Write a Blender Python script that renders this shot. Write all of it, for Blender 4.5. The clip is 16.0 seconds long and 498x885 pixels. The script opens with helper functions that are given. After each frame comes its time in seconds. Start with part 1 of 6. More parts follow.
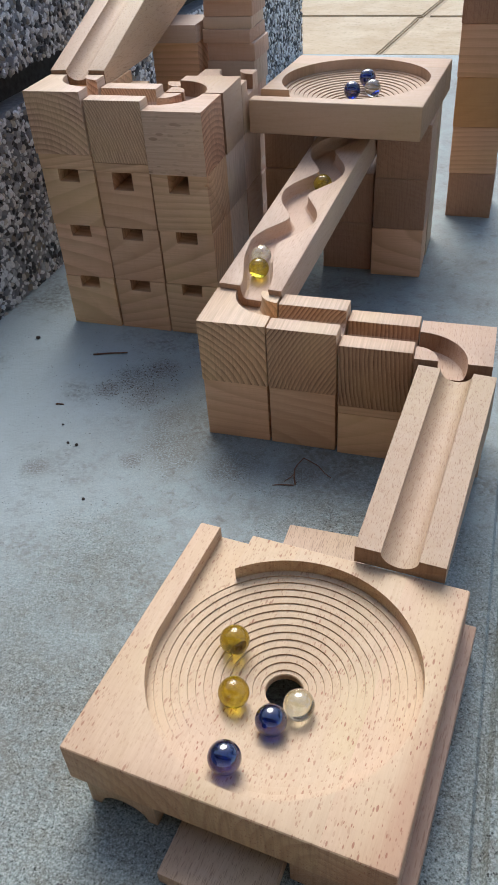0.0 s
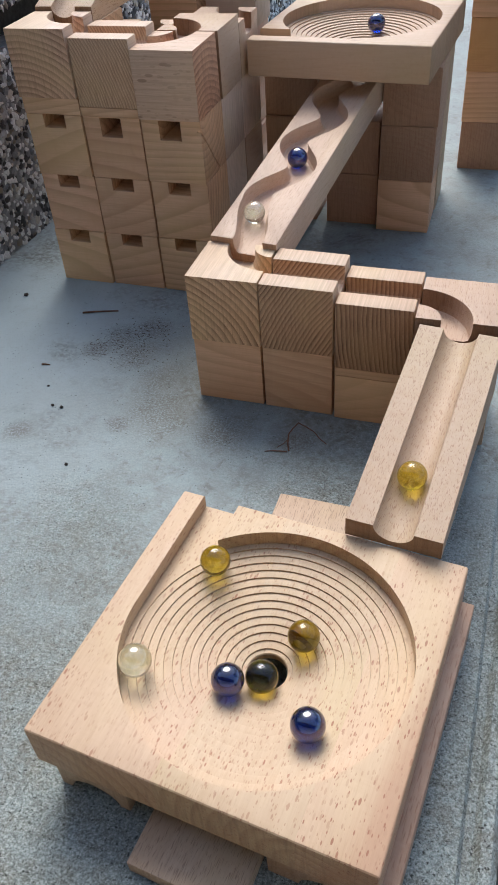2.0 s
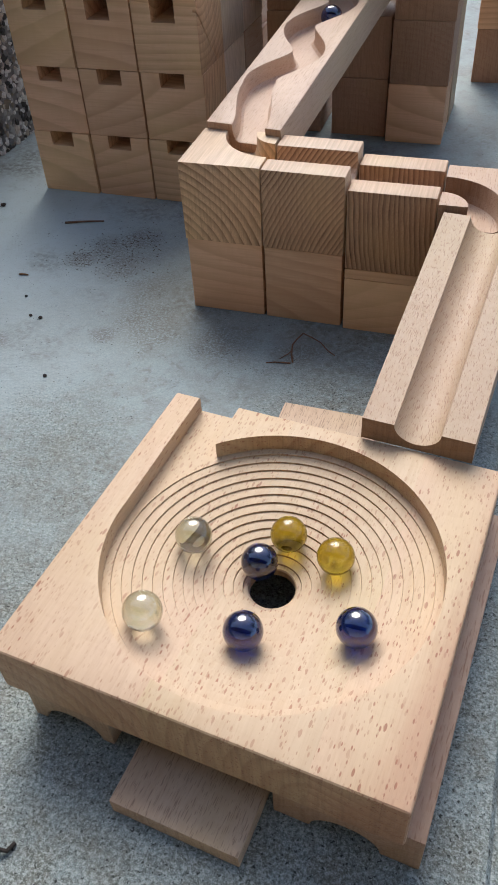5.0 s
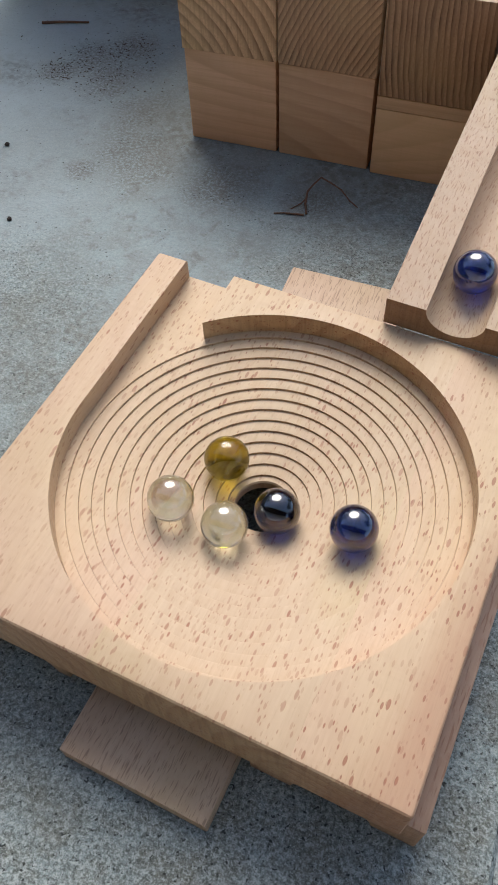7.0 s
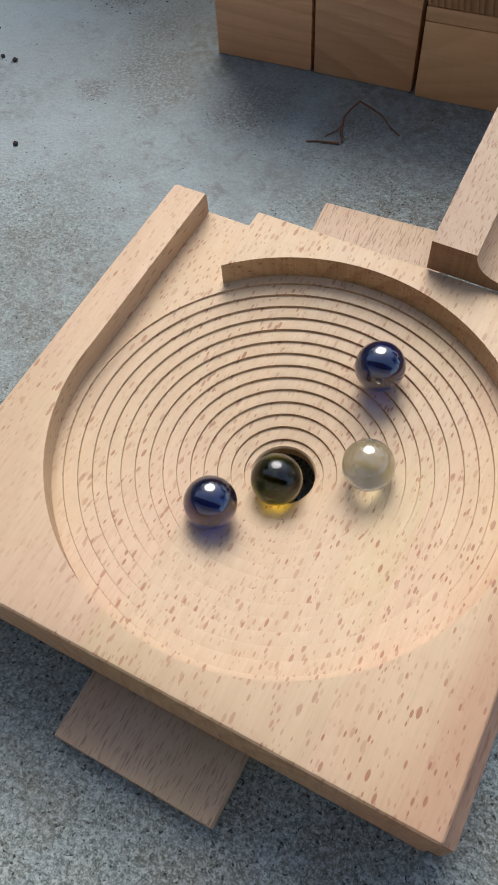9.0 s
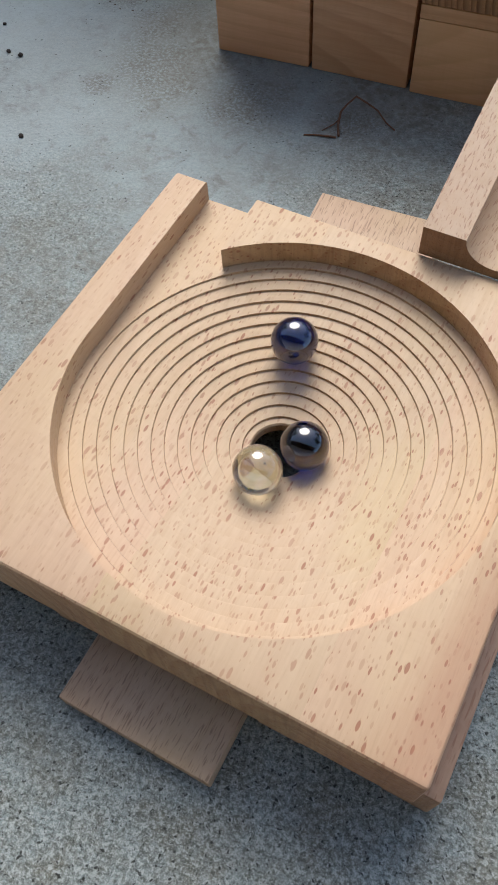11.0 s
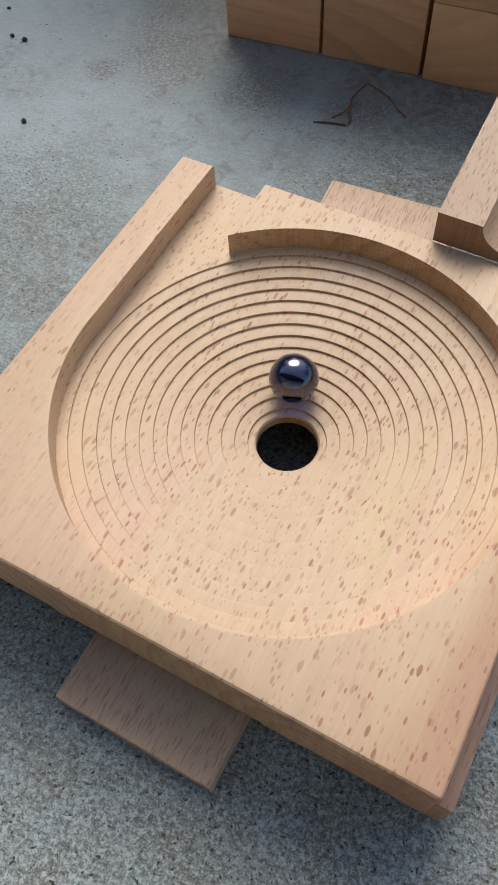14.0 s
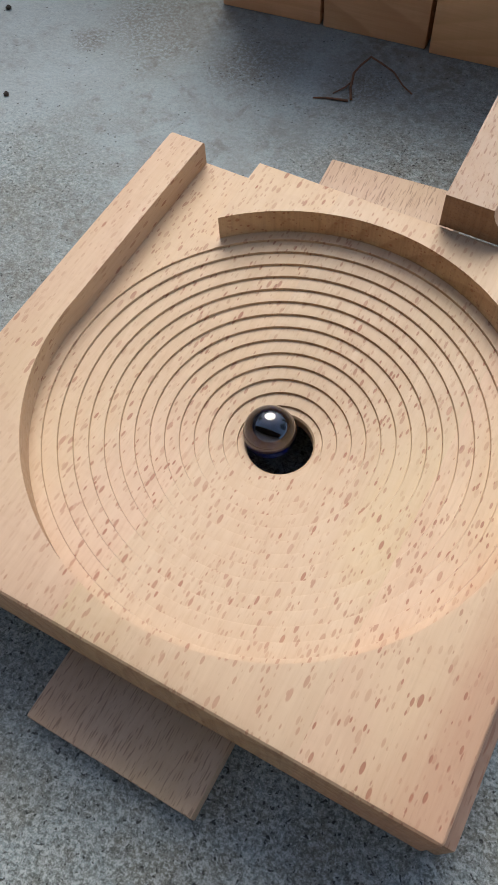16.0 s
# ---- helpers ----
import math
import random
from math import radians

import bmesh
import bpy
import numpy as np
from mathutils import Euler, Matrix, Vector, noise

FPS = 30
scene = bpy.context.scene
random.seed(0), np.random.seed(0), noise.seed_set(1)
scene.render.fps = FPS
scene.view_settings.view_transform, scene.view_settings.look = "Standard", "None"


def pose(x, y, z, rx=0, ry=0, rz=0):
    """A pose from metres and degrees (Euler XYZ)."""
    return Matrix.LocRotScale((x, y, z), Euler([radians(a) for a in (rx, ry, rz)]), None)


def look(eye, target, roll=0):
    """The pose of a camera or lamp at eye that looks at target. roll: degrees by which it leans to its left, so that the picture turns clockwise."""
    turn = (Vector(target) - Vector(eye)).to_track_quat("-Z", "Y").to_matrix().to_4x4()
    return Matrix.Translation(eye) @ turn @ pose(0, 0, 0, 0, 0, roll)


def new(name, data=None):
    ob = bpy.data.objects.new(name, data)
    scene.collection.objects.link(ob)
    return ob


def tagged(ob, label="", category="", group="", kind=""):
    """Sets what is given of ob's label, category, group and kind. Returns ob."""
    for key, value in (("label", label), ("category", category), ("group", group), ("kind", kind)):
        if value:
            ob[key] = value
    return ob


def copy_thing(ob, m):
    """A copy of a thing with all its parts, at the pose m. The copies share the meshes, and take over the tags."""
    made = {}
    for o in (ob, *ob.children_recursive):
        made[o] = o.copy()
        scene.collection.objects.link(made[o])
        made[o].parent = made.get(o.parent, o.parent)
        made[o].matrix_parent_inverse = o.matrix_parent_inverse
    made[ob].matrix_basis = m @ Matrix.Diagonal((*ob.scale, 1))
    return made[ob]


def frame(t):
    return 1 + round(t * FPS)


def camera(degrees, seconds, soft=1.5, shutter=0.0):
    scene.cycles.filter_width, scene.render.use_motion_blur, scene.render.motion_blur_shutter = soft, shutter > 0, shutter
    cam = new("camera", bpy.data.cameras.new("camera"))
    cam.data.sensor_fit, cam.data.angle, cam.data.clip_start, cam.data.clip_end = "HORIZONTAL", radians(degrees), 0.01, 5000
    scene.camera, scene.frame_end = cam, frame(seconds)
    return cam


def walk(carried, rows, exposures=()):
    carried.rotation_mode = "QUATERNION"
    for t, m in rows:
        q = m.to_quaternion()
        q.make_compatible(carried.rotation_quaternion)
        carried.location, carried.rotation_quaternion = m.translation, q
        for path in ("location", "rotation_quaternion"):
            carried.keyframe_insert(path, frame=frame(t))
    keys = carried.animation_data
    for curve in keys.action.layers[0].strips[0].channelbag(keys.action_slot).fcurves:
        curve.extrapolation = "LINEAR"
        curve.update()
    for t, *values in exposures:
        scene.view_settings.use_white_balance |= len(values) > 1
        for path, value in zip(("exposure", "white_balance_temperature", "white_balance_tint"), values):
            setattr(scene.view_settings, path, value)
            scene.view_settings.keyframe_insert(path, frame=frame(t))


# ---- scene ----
cam = camera(35.2, 16.0, soft=1.0)
PATH = [
    (0, (0.189, -0.447, 0.379), (-0.325, 1.025, -0.874), -4.4),
    (0.5, (0.187, -0.443, 0.371), (-0.328, 1.011, -0.901), -4.4),
    (1, (0.185, -0.432, 0.36), (-0.332, 1.002, -0.934), -4.5),
    (1.5, (0.188, -0.42, 0.36), (-0.335, 0.998, -0.95), -4.6),
    (2, (0.195, -0.421, 0.36), (-0.335, 0.983, -0.963), -4.9),
    (2.5, (0.199, -0.428, 0.361), (-0.334, 0.972, -0.964), -5.0),
    (3, (0.2, -0.429, 0.354), (-0.332, 0.971, -0.971), -5.1),
    (3.5, (0.198, -0.428, 0.341), (-0.325, 0.972, -0.989), -5.0),
    (4, (0.19, -0.424, 0.32), (-0.323, 0.974, -1.015), -4.8),
    (4.2, (0.189, -0.422, 0.314), (-0.322, 0.975, -1.024), -4.7),
    (6.5, (0.167, -0.369, 0.275), (-0.277, 0.785, -1.296), -3.0),
    (7, (0.169, -0.352, 0.264), (-0.265, 0.7, -1.382), -3.5),
    (7.5, (0.169, -0.341, 0.26), (-0.266, 0.635, -1.431), -4.3),
    (8, (0.164, -0.334, 0.25), (-0.278, 0.595, -1.465), -5.0),
    (8.5, (0.162, -0.33, 0.243), (-0.289, 0.574, -1.483), -5.7),
    (11, (0.167, -0.342, 0.248), (-0.281, 0.569, -1.476), -5.0),
    (11.5, (0.168, -0.345, 0.248), (-0.289, 0.57, -1.471), -5.2),
    (12, (0.165, -0.346, 0.247), (-0.296, 0.571, -1.47), -5.2),
    (12.5, (0.168, -0.343, 0.246), (-0.295, 0.574, -1.47), -5.2),
    (13, (0.168, -0.343, 0.244), (-0.293, 0.572, -1.474), -5.2),
    (13.5, (0.168, -0.341, 0.243), (-0.291, 0.57, -1.478), -5.0),
    (14, (0.165, -0.34, 0.239), (-0.291, 0.566, -1.484), -4.9),
    (14.5, (0.166, -0.338, 0.238), (-0.286, 0.564, -1.49), -4.6),
    (15, (0.163, -0.334, 0.235), (-0.285, 0.559, -1.497), -4.5),
    (15.5, (0.162, -0.329, 0.229), (-0.283, 0.554, -1.509), -4.6),
    (16, (0.162, -0.327, 0.226), (-0.279, 0.546, -1.518), -4.5),
]
walk(cam, [(t, look(eye, target, roll)) for t, eye, target, roll in PATH], [(0, 0.43, 6180, 10), (2, 0.53, 6180, 10), (4.2, 0.51, 6200, 10), (7, 0.38, 6350, 10), (12, 0.34, 6400, 11), (16, 0.27, 6450, 12)])

# ---- light ----
world = bpy.data.worlds.new("sky")
scene.world = world
world.use_nodes = True
wn = world.node_tree
sky = wn.nodes.new("ShaderNodeTexSky")
sky.sky_type = "NISHITA"
sky.sun_disc = False
SUN_ELEV, SUN_AZ = 50.0, -20.0   # azimuth measured from +y, minus is towards -x
sky.sun_elevation = radians(SUN_ELEV)
sky.sun_rotation = radians(SUN_AZ)
sky.air_density, sky.dust_density, sky.ozone_density = 1.0, 2.0, 1.0
wn.links.new(sky.outputs[0], wn.nodes["Background"].inputs[0])
wn.nodes["Background"].inputs[1].default_value = 0.165
sun = new("sun", bpy.data.lights.new("sun", "SUN"))
sun.data.energy, sun.data.angle, sun.data.color = 1.9, radians(38), (1.0, 0.95, 0.87)
_d = Vector((math.sin(radians(SUN_AZ)) * math.cos(radians(SUN_ELEV)), math.cos(radians(SUN_AZ)) * math.cos(radians(SUN_ELEV)), math.sin(radians(SUN_ELEV))))
sun.matrix_world = look(_d * 5, (0, 0, 0))


# ---- materials ----
class Nodes:
    """A thin wrapper to write node trees in few lines."""

    def __init__(self, name):
        self.mat = bpy.data.materials.new(name)
        self.mat.use_nodes = True
        self.t = self.mat.node_tree
        self.bsdf = self.t.nodes["Principled BSDF"]

    def n(self, kind, **sets):
        node = self.t.nodes.new(kind)
        for k, v in sets.items():
            setattr(node, k, v)
        return node

    def link(self, a, b):
        self.t.links.new(a, b)

    def val(self, sock, v):
        if isinstance(v, (int, float, tuple, list)):
            sock.default_value = v
        else:
            self.link(v, sock)

    def math(self, op, a, b=0.0, clamp=False):
        m = self.n("ShaderNodeMath", operation=op, use_clamp=clamp)
        self.val(m.inputs[0], a)
        self.val(m.inputs[1], b)
        return m.outputs[0]

    def mix(self, fac, a, b, blend="MIX"):
        m = self.n("ShaderNodeMix", data_type="RGBA", blend_type=blend)
        self.val(m.inputs[0], fac)
        self.val(m.inputs[6], a)
        self.val(m.inputs[7], b)
        return m.outputs[2]

    def step(self, v, lo, hi, a=0.0, b=1.0):
        m = self.n("ShaderNodeMapRange")
        m.clamp = True
        self.val(m.inputs[0], v)
        for i, x in enumerate((lo, hi, a, b)):
            m.inputs[1 + i].default_value = x
        return m.outputs[0]

    def noise(self, vec, scale, detail=2.0, rough=0.5, dist=0.0):
        m = self.n("ShaderNodeTexNoise")
        self.link(vec, m.inputs["Vector"])
        for k, v in (("Scale", scale), ("Detail", detail), ("Roughness", rough), ("Distortion", dist)):
            m.inputs[k].default_value = v
        return m.outputs[0]

    def mapping(self, vec, loc=(0, 0, 0), rot=(0, 0, 0), scale=(1, 1, 1)):
        m = self.n("ShaderNodeMapping")
        self.link(vec, m.inputs[0])
        m.inputs[1].default_value = loc
        m.inputs[2].default_value = [radians(a) for a in rot]
        m.inputs[3].default_value = scale
        return m.outputs[0]

    def bump(self, height, strength, distance):
        m = self.n("ShaderNodeBump")
        m.inputs["Strength"].default_value = strength
        m.inputs["Distance"].default_value = distance
        self.link(height, m.inputs["Height"])
        self.link(m.outputs[0], self.bsdf.inputs["Normal"])


def rgb(*c):
    return (*c, 1.0)


def wood(name, axis, light, dark, ring=2.6, rings=0.6, fleck=0.0, fleck_size=1.0, fleck_col=(0.38, 0.165, 0.09), rough=0.5, tilt=8.0, stripe=0.5, end=(0.86, 0.80, 0.74), tick=1500, ticks=0.5, heart=False, pith=None):
    """Solid sawn wood: growth rings round the grain axis, fine fibres along it, short pores or rays. Sizes in millimetres."""
    s = Nodes(name)
    tc, info = s.n("ShaderNodeTexCoord"), s.n("ShaderNodeObjectInfo")
    rnd = s.n("ShaderNodeCombineXYZ")
    r = info.outputs["Random"]
    s.link(s.math("MULTIPLY", r, 3.17), rnd.inputs[0])
    s.link(s.math("MULTIPLY", r, 7.31), rnd.inputs[1])
    s.link(s.math("MULTIPLY", r, 5.77), rnd.inputs[2])
    turn = {"x": (0, 90, 0), "y": (90, 0, 0), "z": (0, 0, 0)}[axis]
    base = s.mapping(tc.outputs["Object"], rot=turn)
    # the pith lies off to one side, at a place of the block's own
    off = s.n("ShaderNodeCombineXYZ")
    turn_by = s.math("MULTIPLY", s.math("FRACT", s.math("MULTIPLY", r, 17.3)), 6.283)
    reach = s.step(s.math("FRACT", s.math("MULTIPLY", r, 41.7)), 0, 1, 0.05, 0.13)
    if pith:
        # where the heart of the log lies beside the block, across the grain
        off.inputs[0].default_value, off.inputs[1].default_value = -pith[0], pith[1]
    else:
        s.link(s.math("MULTIPLY", s.math("COSINE", turn_by), reach), off.inputs[0])
        s.link(s.math("MULTIPLY", s.math("SINE", turn_by), reach), off.inputs[1])
    cen = s.n("ShaderNodeVectorMath", operation="ADD")
    s.link(s.mapping(base, rot=(tilt, tilt * 0.6, 0)), cen.inputs[0])
    s.link(off.outputs[0], cen.inputs[1])
    away = s.n("ShaderNodeVectorMath", operation="ADD")
    s.link(base, away.inputs[0])
    s.link(rnd.outputs[0], away.inputs[1])
    wob = s.noise(s.mapping(away.outputs[0], scale=(1, 1, 0.25)), 45, 2, 0.5)
    sep = s.n("ShaderNodeSeparateXYZ")
    s.link(cen.outputs[0], sep.inputs[0])
    rad = s.math("SQRT", s.math("ADD", s.math("POWER", s.math("ABSOLUTE", sep.outputs[0]), 2.0), s.math("POWER", s.math("ABSOLUTE", sep.outputs[1]), 2.0)))
    rad = s.math("ADD", rad, s.math("MULTIPLY", wob, 0.0028))
    # good and lean years: rings of uneven width
    lean = s.n("ShaderNodeTexNoise", noise_dimensions="1D")
    s.link(s.math("ADD", rad, r), lean.inputs["W"])
    lean.inputs["Scale"].default_value, lean.inputs["Detail"].default_value = 170.0, 1.0
    rad = s.math("ADD", rad, s.math("MULTIPLY", lean.outputs[0], 0.0016))
    pitch = 1000.0 / ring if pith else s.step(s.math("FRACT", s.math("MULTIPLY", r, 29.1)), 0, 1, 750.0 / ring, 1250.0 / ring)
    saw = s.math("FRACT", s.math("MULTIPLY", rad, pitch))
    late = s.math("MULTIPLY", s.math("POWER", s.step(saw, 0.20, 0.85), 1.2 if pith else 1.5), s.step(saw, 1.0, 0.92))
    vary = s.step(s.noise(away.outputs[0], 60, 2), 0.3, 0.7, 0.6, 1.0)
    # sawn end grain soaks up finish and shows darker than the long faces
    face = s.n("ShaderNodeVectorTransform", vector_type="NORMAL", convert_from="WORLD", convert_to="OBJECT")
    s.link(s.n("ShaderNodeNewGeometry").outputs["True Normal"], face.inputs[0])
    fsep = s.n("ShaderNodeSeparateXYZ")
    s.link(face.outputs[0], fsep.inputs[0])
    along = s.math("ABSOLUTE", fsep.outputs["xyz".index(axis)])
    late = s.math("MULTIPLY", late, s.step(along, 0.5, 0.9, stripe, 1.0))
    fibre = s.noise(s.mapping(away.outputs[0], scale=(1, 1, 0.04)), 900, 3, 0.6)
    big = s.noise(s.mapping(away.outputs[0], scale=(1, 1, 0.3)), 28, 3, 0.55)
    col = s.mix(s.math("MULTIPLY", s.math("MULTIPLY", late, vary), rings), rgb(*light), rgb(*dark))
    col = s.mix(s.step(fibre, 0.38, 0.68, 0.0, 0.5), col, rgb(*[0.5 * a + 0.5 * b for a, b in zip(light, dark)]))
    col = s.mix(s.step(big, 0.35, 0.7, 0.0, 0.3), col, rgb(light[0] * 0.86, light[1] * 0.76, light[2] * 0.66))
    tone = s.noise(s.mapping(away.outputs[0], loc=(9, 4, 2), scale=(1, 1, 0.5)), 16, 2, 0.5)
    col = s.mix(s.step(tone, 0.35, 0.5, 0.4, 0.0), col, rgb(light[0] * 0.97, light[1] * 1.0, light[2] * 0.80))
    col = s.mix(s.step(tone, 0.54, 0.68, 0.0, 0.28), col, rgb(light[0] * 0.90, light[1] * 0.79, light[2] * 0.76))
    silk = s.noise(s.mapping(away.outputs[0], loc=(2, 7, 1), scale=(0.22, 1, 1)), 330, 2, 0.6)
    col = s.mix(s.step(silk, 0.50, 0.68, 0.0, 0.16), col, rgb(light[0] * 0.80, light[1] * 0.70, light[2] * 0.62))
    if heart:
        # a streak of red heartwood along the board's edge, broader below and towards one end
        hp = s.n("ShaderNodeSeparateXYZ")
        s.link(tc.outputs["Object"], hp.inputs[0])
        k = s.math("ADD", s.math("MULTIPLY", hp.outputs[2], -0.5), s.math("MULTIPLY", hp.outputs[1], -0.12))
        k = s.math("ADD", s.math("ADD", k, hp.outputs[0]), s.math("MULTIPLY", s.math("SUBTRACT", big, 0.5), 0.02))
        k = s.math("ADD", k, s.math("MULTIPLY", s.math("SUBTRACT", fibre, 0.5), 0.006))
        col = s.mix(s.step(k, 0.070, 0.080, 0.0, 0.55), col, rgb(light[0] * 0.74, light[1] * 0.55, light[2] * 0.50))
    hue = s.n("ShaderNodeHueSaturation")
    s.link(col, hue.inputs["Color"])
    s.link(s.step(s.math("FRACT", s.math("MULTIPLY", r, 91.3)), 0, 1, 0.9, 1.06), hue.inputs["Value"])
    s.link(s.step(s.math("FRACT", s.math("MULTIPLY", r, 53.9)), 0, 1, 0.495, 0.504), hue.inputs["Hue"])
    col = hue.outputs[0]
    h = s.math("ADD", s.math("MULTIPLY", fibre, 0.5), s.math("MULTIPLY", late, -0.25))
    if fleck:
        # medullary rays cut across: small lens shapes along the grain, in drifts
        pick = s.noise(away.outputs[0], 26, 2)
        f = 0.0
        for size, reach_of, shift, soft in ((290, 0.26, 0.0, 0.05), (450, 0.36, 3.0, 0.06), (720, 0.42, 5.0, 0.07)):
            vor = s.n("ShaderNodeTexVoronoi")
            s.link(s.mapping(away.outputs[0], loc=(shift, shift * 0.4, 0), scale=(1, 1, 0.34)), vor.inputs["Vector"])
            vor.inputs["Scale"].default_value = size * 0.56 / fleck_size
            csep = s.n("ShaderNodeSeparateColor")
            s.link(vor.outputs["Color"], csep.inputs[0])
            near = s.math("SUBTRACT", s.math("MULTIPLY", csep.outputs[0], reach_of), vor.outputs["Distance"])
            tone_of = s.step(csep.outputs[1], 0.0, 1.0, 0.22, 0.95)
            f = s.math("MAXIMUM", f, s.math("MULTIPLY", s.step(near, -0.01, soft), tone_of))
        f = s.math("MULTIPLY", f, s.step(pick, 0.34, 0.54, 0.35, 1.0))
        col = s.mix(s.math("MULTIPLY", f, fleck), col, rgb(*fleck_col))
        h = s.math("ADD", h, s.math("MULTIPLY", f, -0.35))
        fine = s.noise(s.mapping(away.outputs[0], loc=(3, 1, 0), scale=(1, 1, 0.10)), tick, 1, 0.4)
        ff = s.step(fine, 0.59, 0.68)
        col = s.mix(s.math("MULTIPLY", ff, ticks), col, rgb(*[0.8 * a for a in fleck_col]))
        h = s.math("ADD", h, s.math("MULTIPLY", ff, -0.5 * min(1.0, ticks * 2)))
    torn = s.noise(s.mapping(tc.outputs["Object"], scale=(1, 1, 0.06) if axis != "z" else (1, 1, 1)), 750, 3, 0.65)
    sawn = s.mix(1.0, col, rgb(*end), "MULTIPLY")
    sawn = s.mix(s.step(torn, 0.45, 0.70, 0.0, 0.45), sawn, s.mix(1.0, sawn, rgb(0.52, 0.44, 0.38), "MULTIPLY"))
    col = s.mix(s.step(along, 0.6, 0.9), col, sawn)
    s.link(col, s.bsdf.inputs["Base Color"])
    s.link(s.step(fibre, 0.3, 0.7, rough - 0.06, rough + 0.1), s.bsdf.inputs["Roughness"])
    s.bsdf.inputs["Specular IOR Level"].default_value = 0.45
    s.bump(h, 0.5, 0.0006)
    return s.mat


PINE_L, PINE_D = (0.73, 0.535, 0.375), (0.20, 0.095, 0.045)
BEECH_L, BEECH_D = (0.63, 0.462, 0.298), (0.55, 0.36, 0.215)
PINK_L, PINK_D = (0.55, 0.405, 0.275), (0.38, 0.25, 0.16)
M_ARCS = wood("pine_broad_arcs", "y", PINE_L, (0.16, 0.075, 0.032), ring=4.8, rings=1.0, stripe=0.2, end=(0.98, 0.86, 0.72), tilt=0, pith=(-0.030, -0.028))
M_SLANT = wood("pine_slanting_grain", "y", PINE_L, (0.14, 0.065, 0.03), ring=2.7, rings=1.0, stripe=0.2, end=(0.88, 0.74, 0.61), tilt=0, pith=(0.175, -0.063))
M_DARKGRAIN = wood("pine_upright_grain", "y", (0.66, 0.47, 0.32), (0.10, 0.045, 0.02), ring=2.9, rings=1.0, stripe=0.2, end=(0.74, 0.60, 0.48), tilt=0, pith=(0.34, 0.055))
M_WAVES = wood("pine_wavy_arcs", "y", (0.70, 0.53, 0.39), (0.19, 0.09, 0.045), ring=4.6, rings=1.0, stripe=0.2, end=(1.0, 0.90, 0.80), tilt=0, pith=(0.006, -0.030))
M_FINE = wood("pine_fine_slant", "y", (0.68, 0.52, 0.38), (0.24, 0.13, 0.07), ring=2.3, rings=0.9, stripe=0.2, end=(0.95, 0.86, 0.76), tilt=0, pith=(-0.15, -0.040))
M_PITTED = wood("pine_pitted", "x", PINE_L, (0.22, 0.10, 0.05), ring=4.4, rings=0.95, stripe=0.25, fleck=0.55, fleck_size=1.0, fleck_col=(0.20, 0.10, 0.05), end=(1.0, 0.80, 0.68), ticks=0.06, tilt=0, pith=(-0.028, -0.020))
M_LONG = wood("pine_long_grain", "x", (0.76, 0.490, 0.300), (0.36, 0.185, 0.085), ring=5.0, rings=0.7, stripe=0.8, end=(0.92, 0.84, 0.78))
M_WARM = wood("pine_warm", "x", (0.72, 0.455, 0.265), (0.36, 0.18, 0.08), ring=5.0, rings=0.6, stripe=0.7, end=(0.9, 0.82, 0.76))
M_UP = wood("beech_upright", "z", PINK_L, PINK_D, ring=5.0, rings=0.35, fleck=0.25)
M_ZIG = wood("beech_rosy", "y", (0.66, 0.48, 0.345), (0.48, 0.31, 0.20), ring=6.0, rings=0.6, stripe=0.4, fleck=0.3, fleck_size=0.45, end=(0.7, 0.6, 0.52), tick=1900, ticks=0.3)
M_SMOOTH = wood("beech_smooth", "y", (0.585, 0.415, 0.285), (0.46, 0.30, 0.19), ring=7.0, rings=0.5, stripe=0.4, end=(0.80, 0.72, 0.64))
M_ORANGE = wood("stained_block", "x", (0.56, 0.32, 0.14), (0.36, 0.18, 0.07), ring=6.0, rings=0.4)
M_BEECH = wood("beech_flecked", "y", BEECH_L, (0.46, 0.285, 0.17), ring=6.0, rings=1.0, stripe=0.22, fleck=0.88, fleck_size=0.43, fleck_col=(0.35, 0.135, 0.07), end=(0.78, 0.69, 0.58), tick=1900, ticks=0.07, heart=True)
M_RED = wood("beech_reddish", "y", (0.50, 0.325, 0.225), (0.34, 0.20, 0.135), ring=5.0, rings=0.4, fleck=0.4, fleck_size=0.6)
M_ROSE = wood("beech_rosy_slab", "x", (0.60, 0.43, 0.32), (0.42, 0.27, 0.19), ring=6.0, rings=0.4, stripe=0.3, end=(1.0, 0.92, 0.88))
M_PALE = wood("beech_pale", "x", (0.66, 0.52, 0.41), (0.46, 0.33, 0.24), ring=6.0, rings=0.4, stripe=0.3, end=(1.0, 0.95, 0.92))
M_TRACK = wood("beech_track", "y", (0.63, 0.455, 0.315), BEECH_D, ring=4.5, rings=0.9, stripe=0.3, fleck=0.22, fleck_size=0.26, end=(0.50, 0.40, 0.32), tick=1900, ticks=0.5)
M_PINK = wood("beech_pink", "y", PINK_L, PINK_D, ring=5.0, rings=0.35, fleck=0.01, fleck_size=0.4, fleck_col=(0.20, 0.11, 0.07), tick=2400, ticks=0.5)


STAINS = ((-0.070, 0.045, 0.030), (-0.089, 0.063, 0.026), (-0.104, 0.043, 0.018), (-0.072, 0.080, 0.022), (-0.114, -0.065, 0.016), (-0.048, -0.041, 0.013), (0.080, -0.030, 0.024), (-0.020, -0.020, 0.040), (-0.035, 0.015, 0.030), (0.030, -0.030, 0.030))


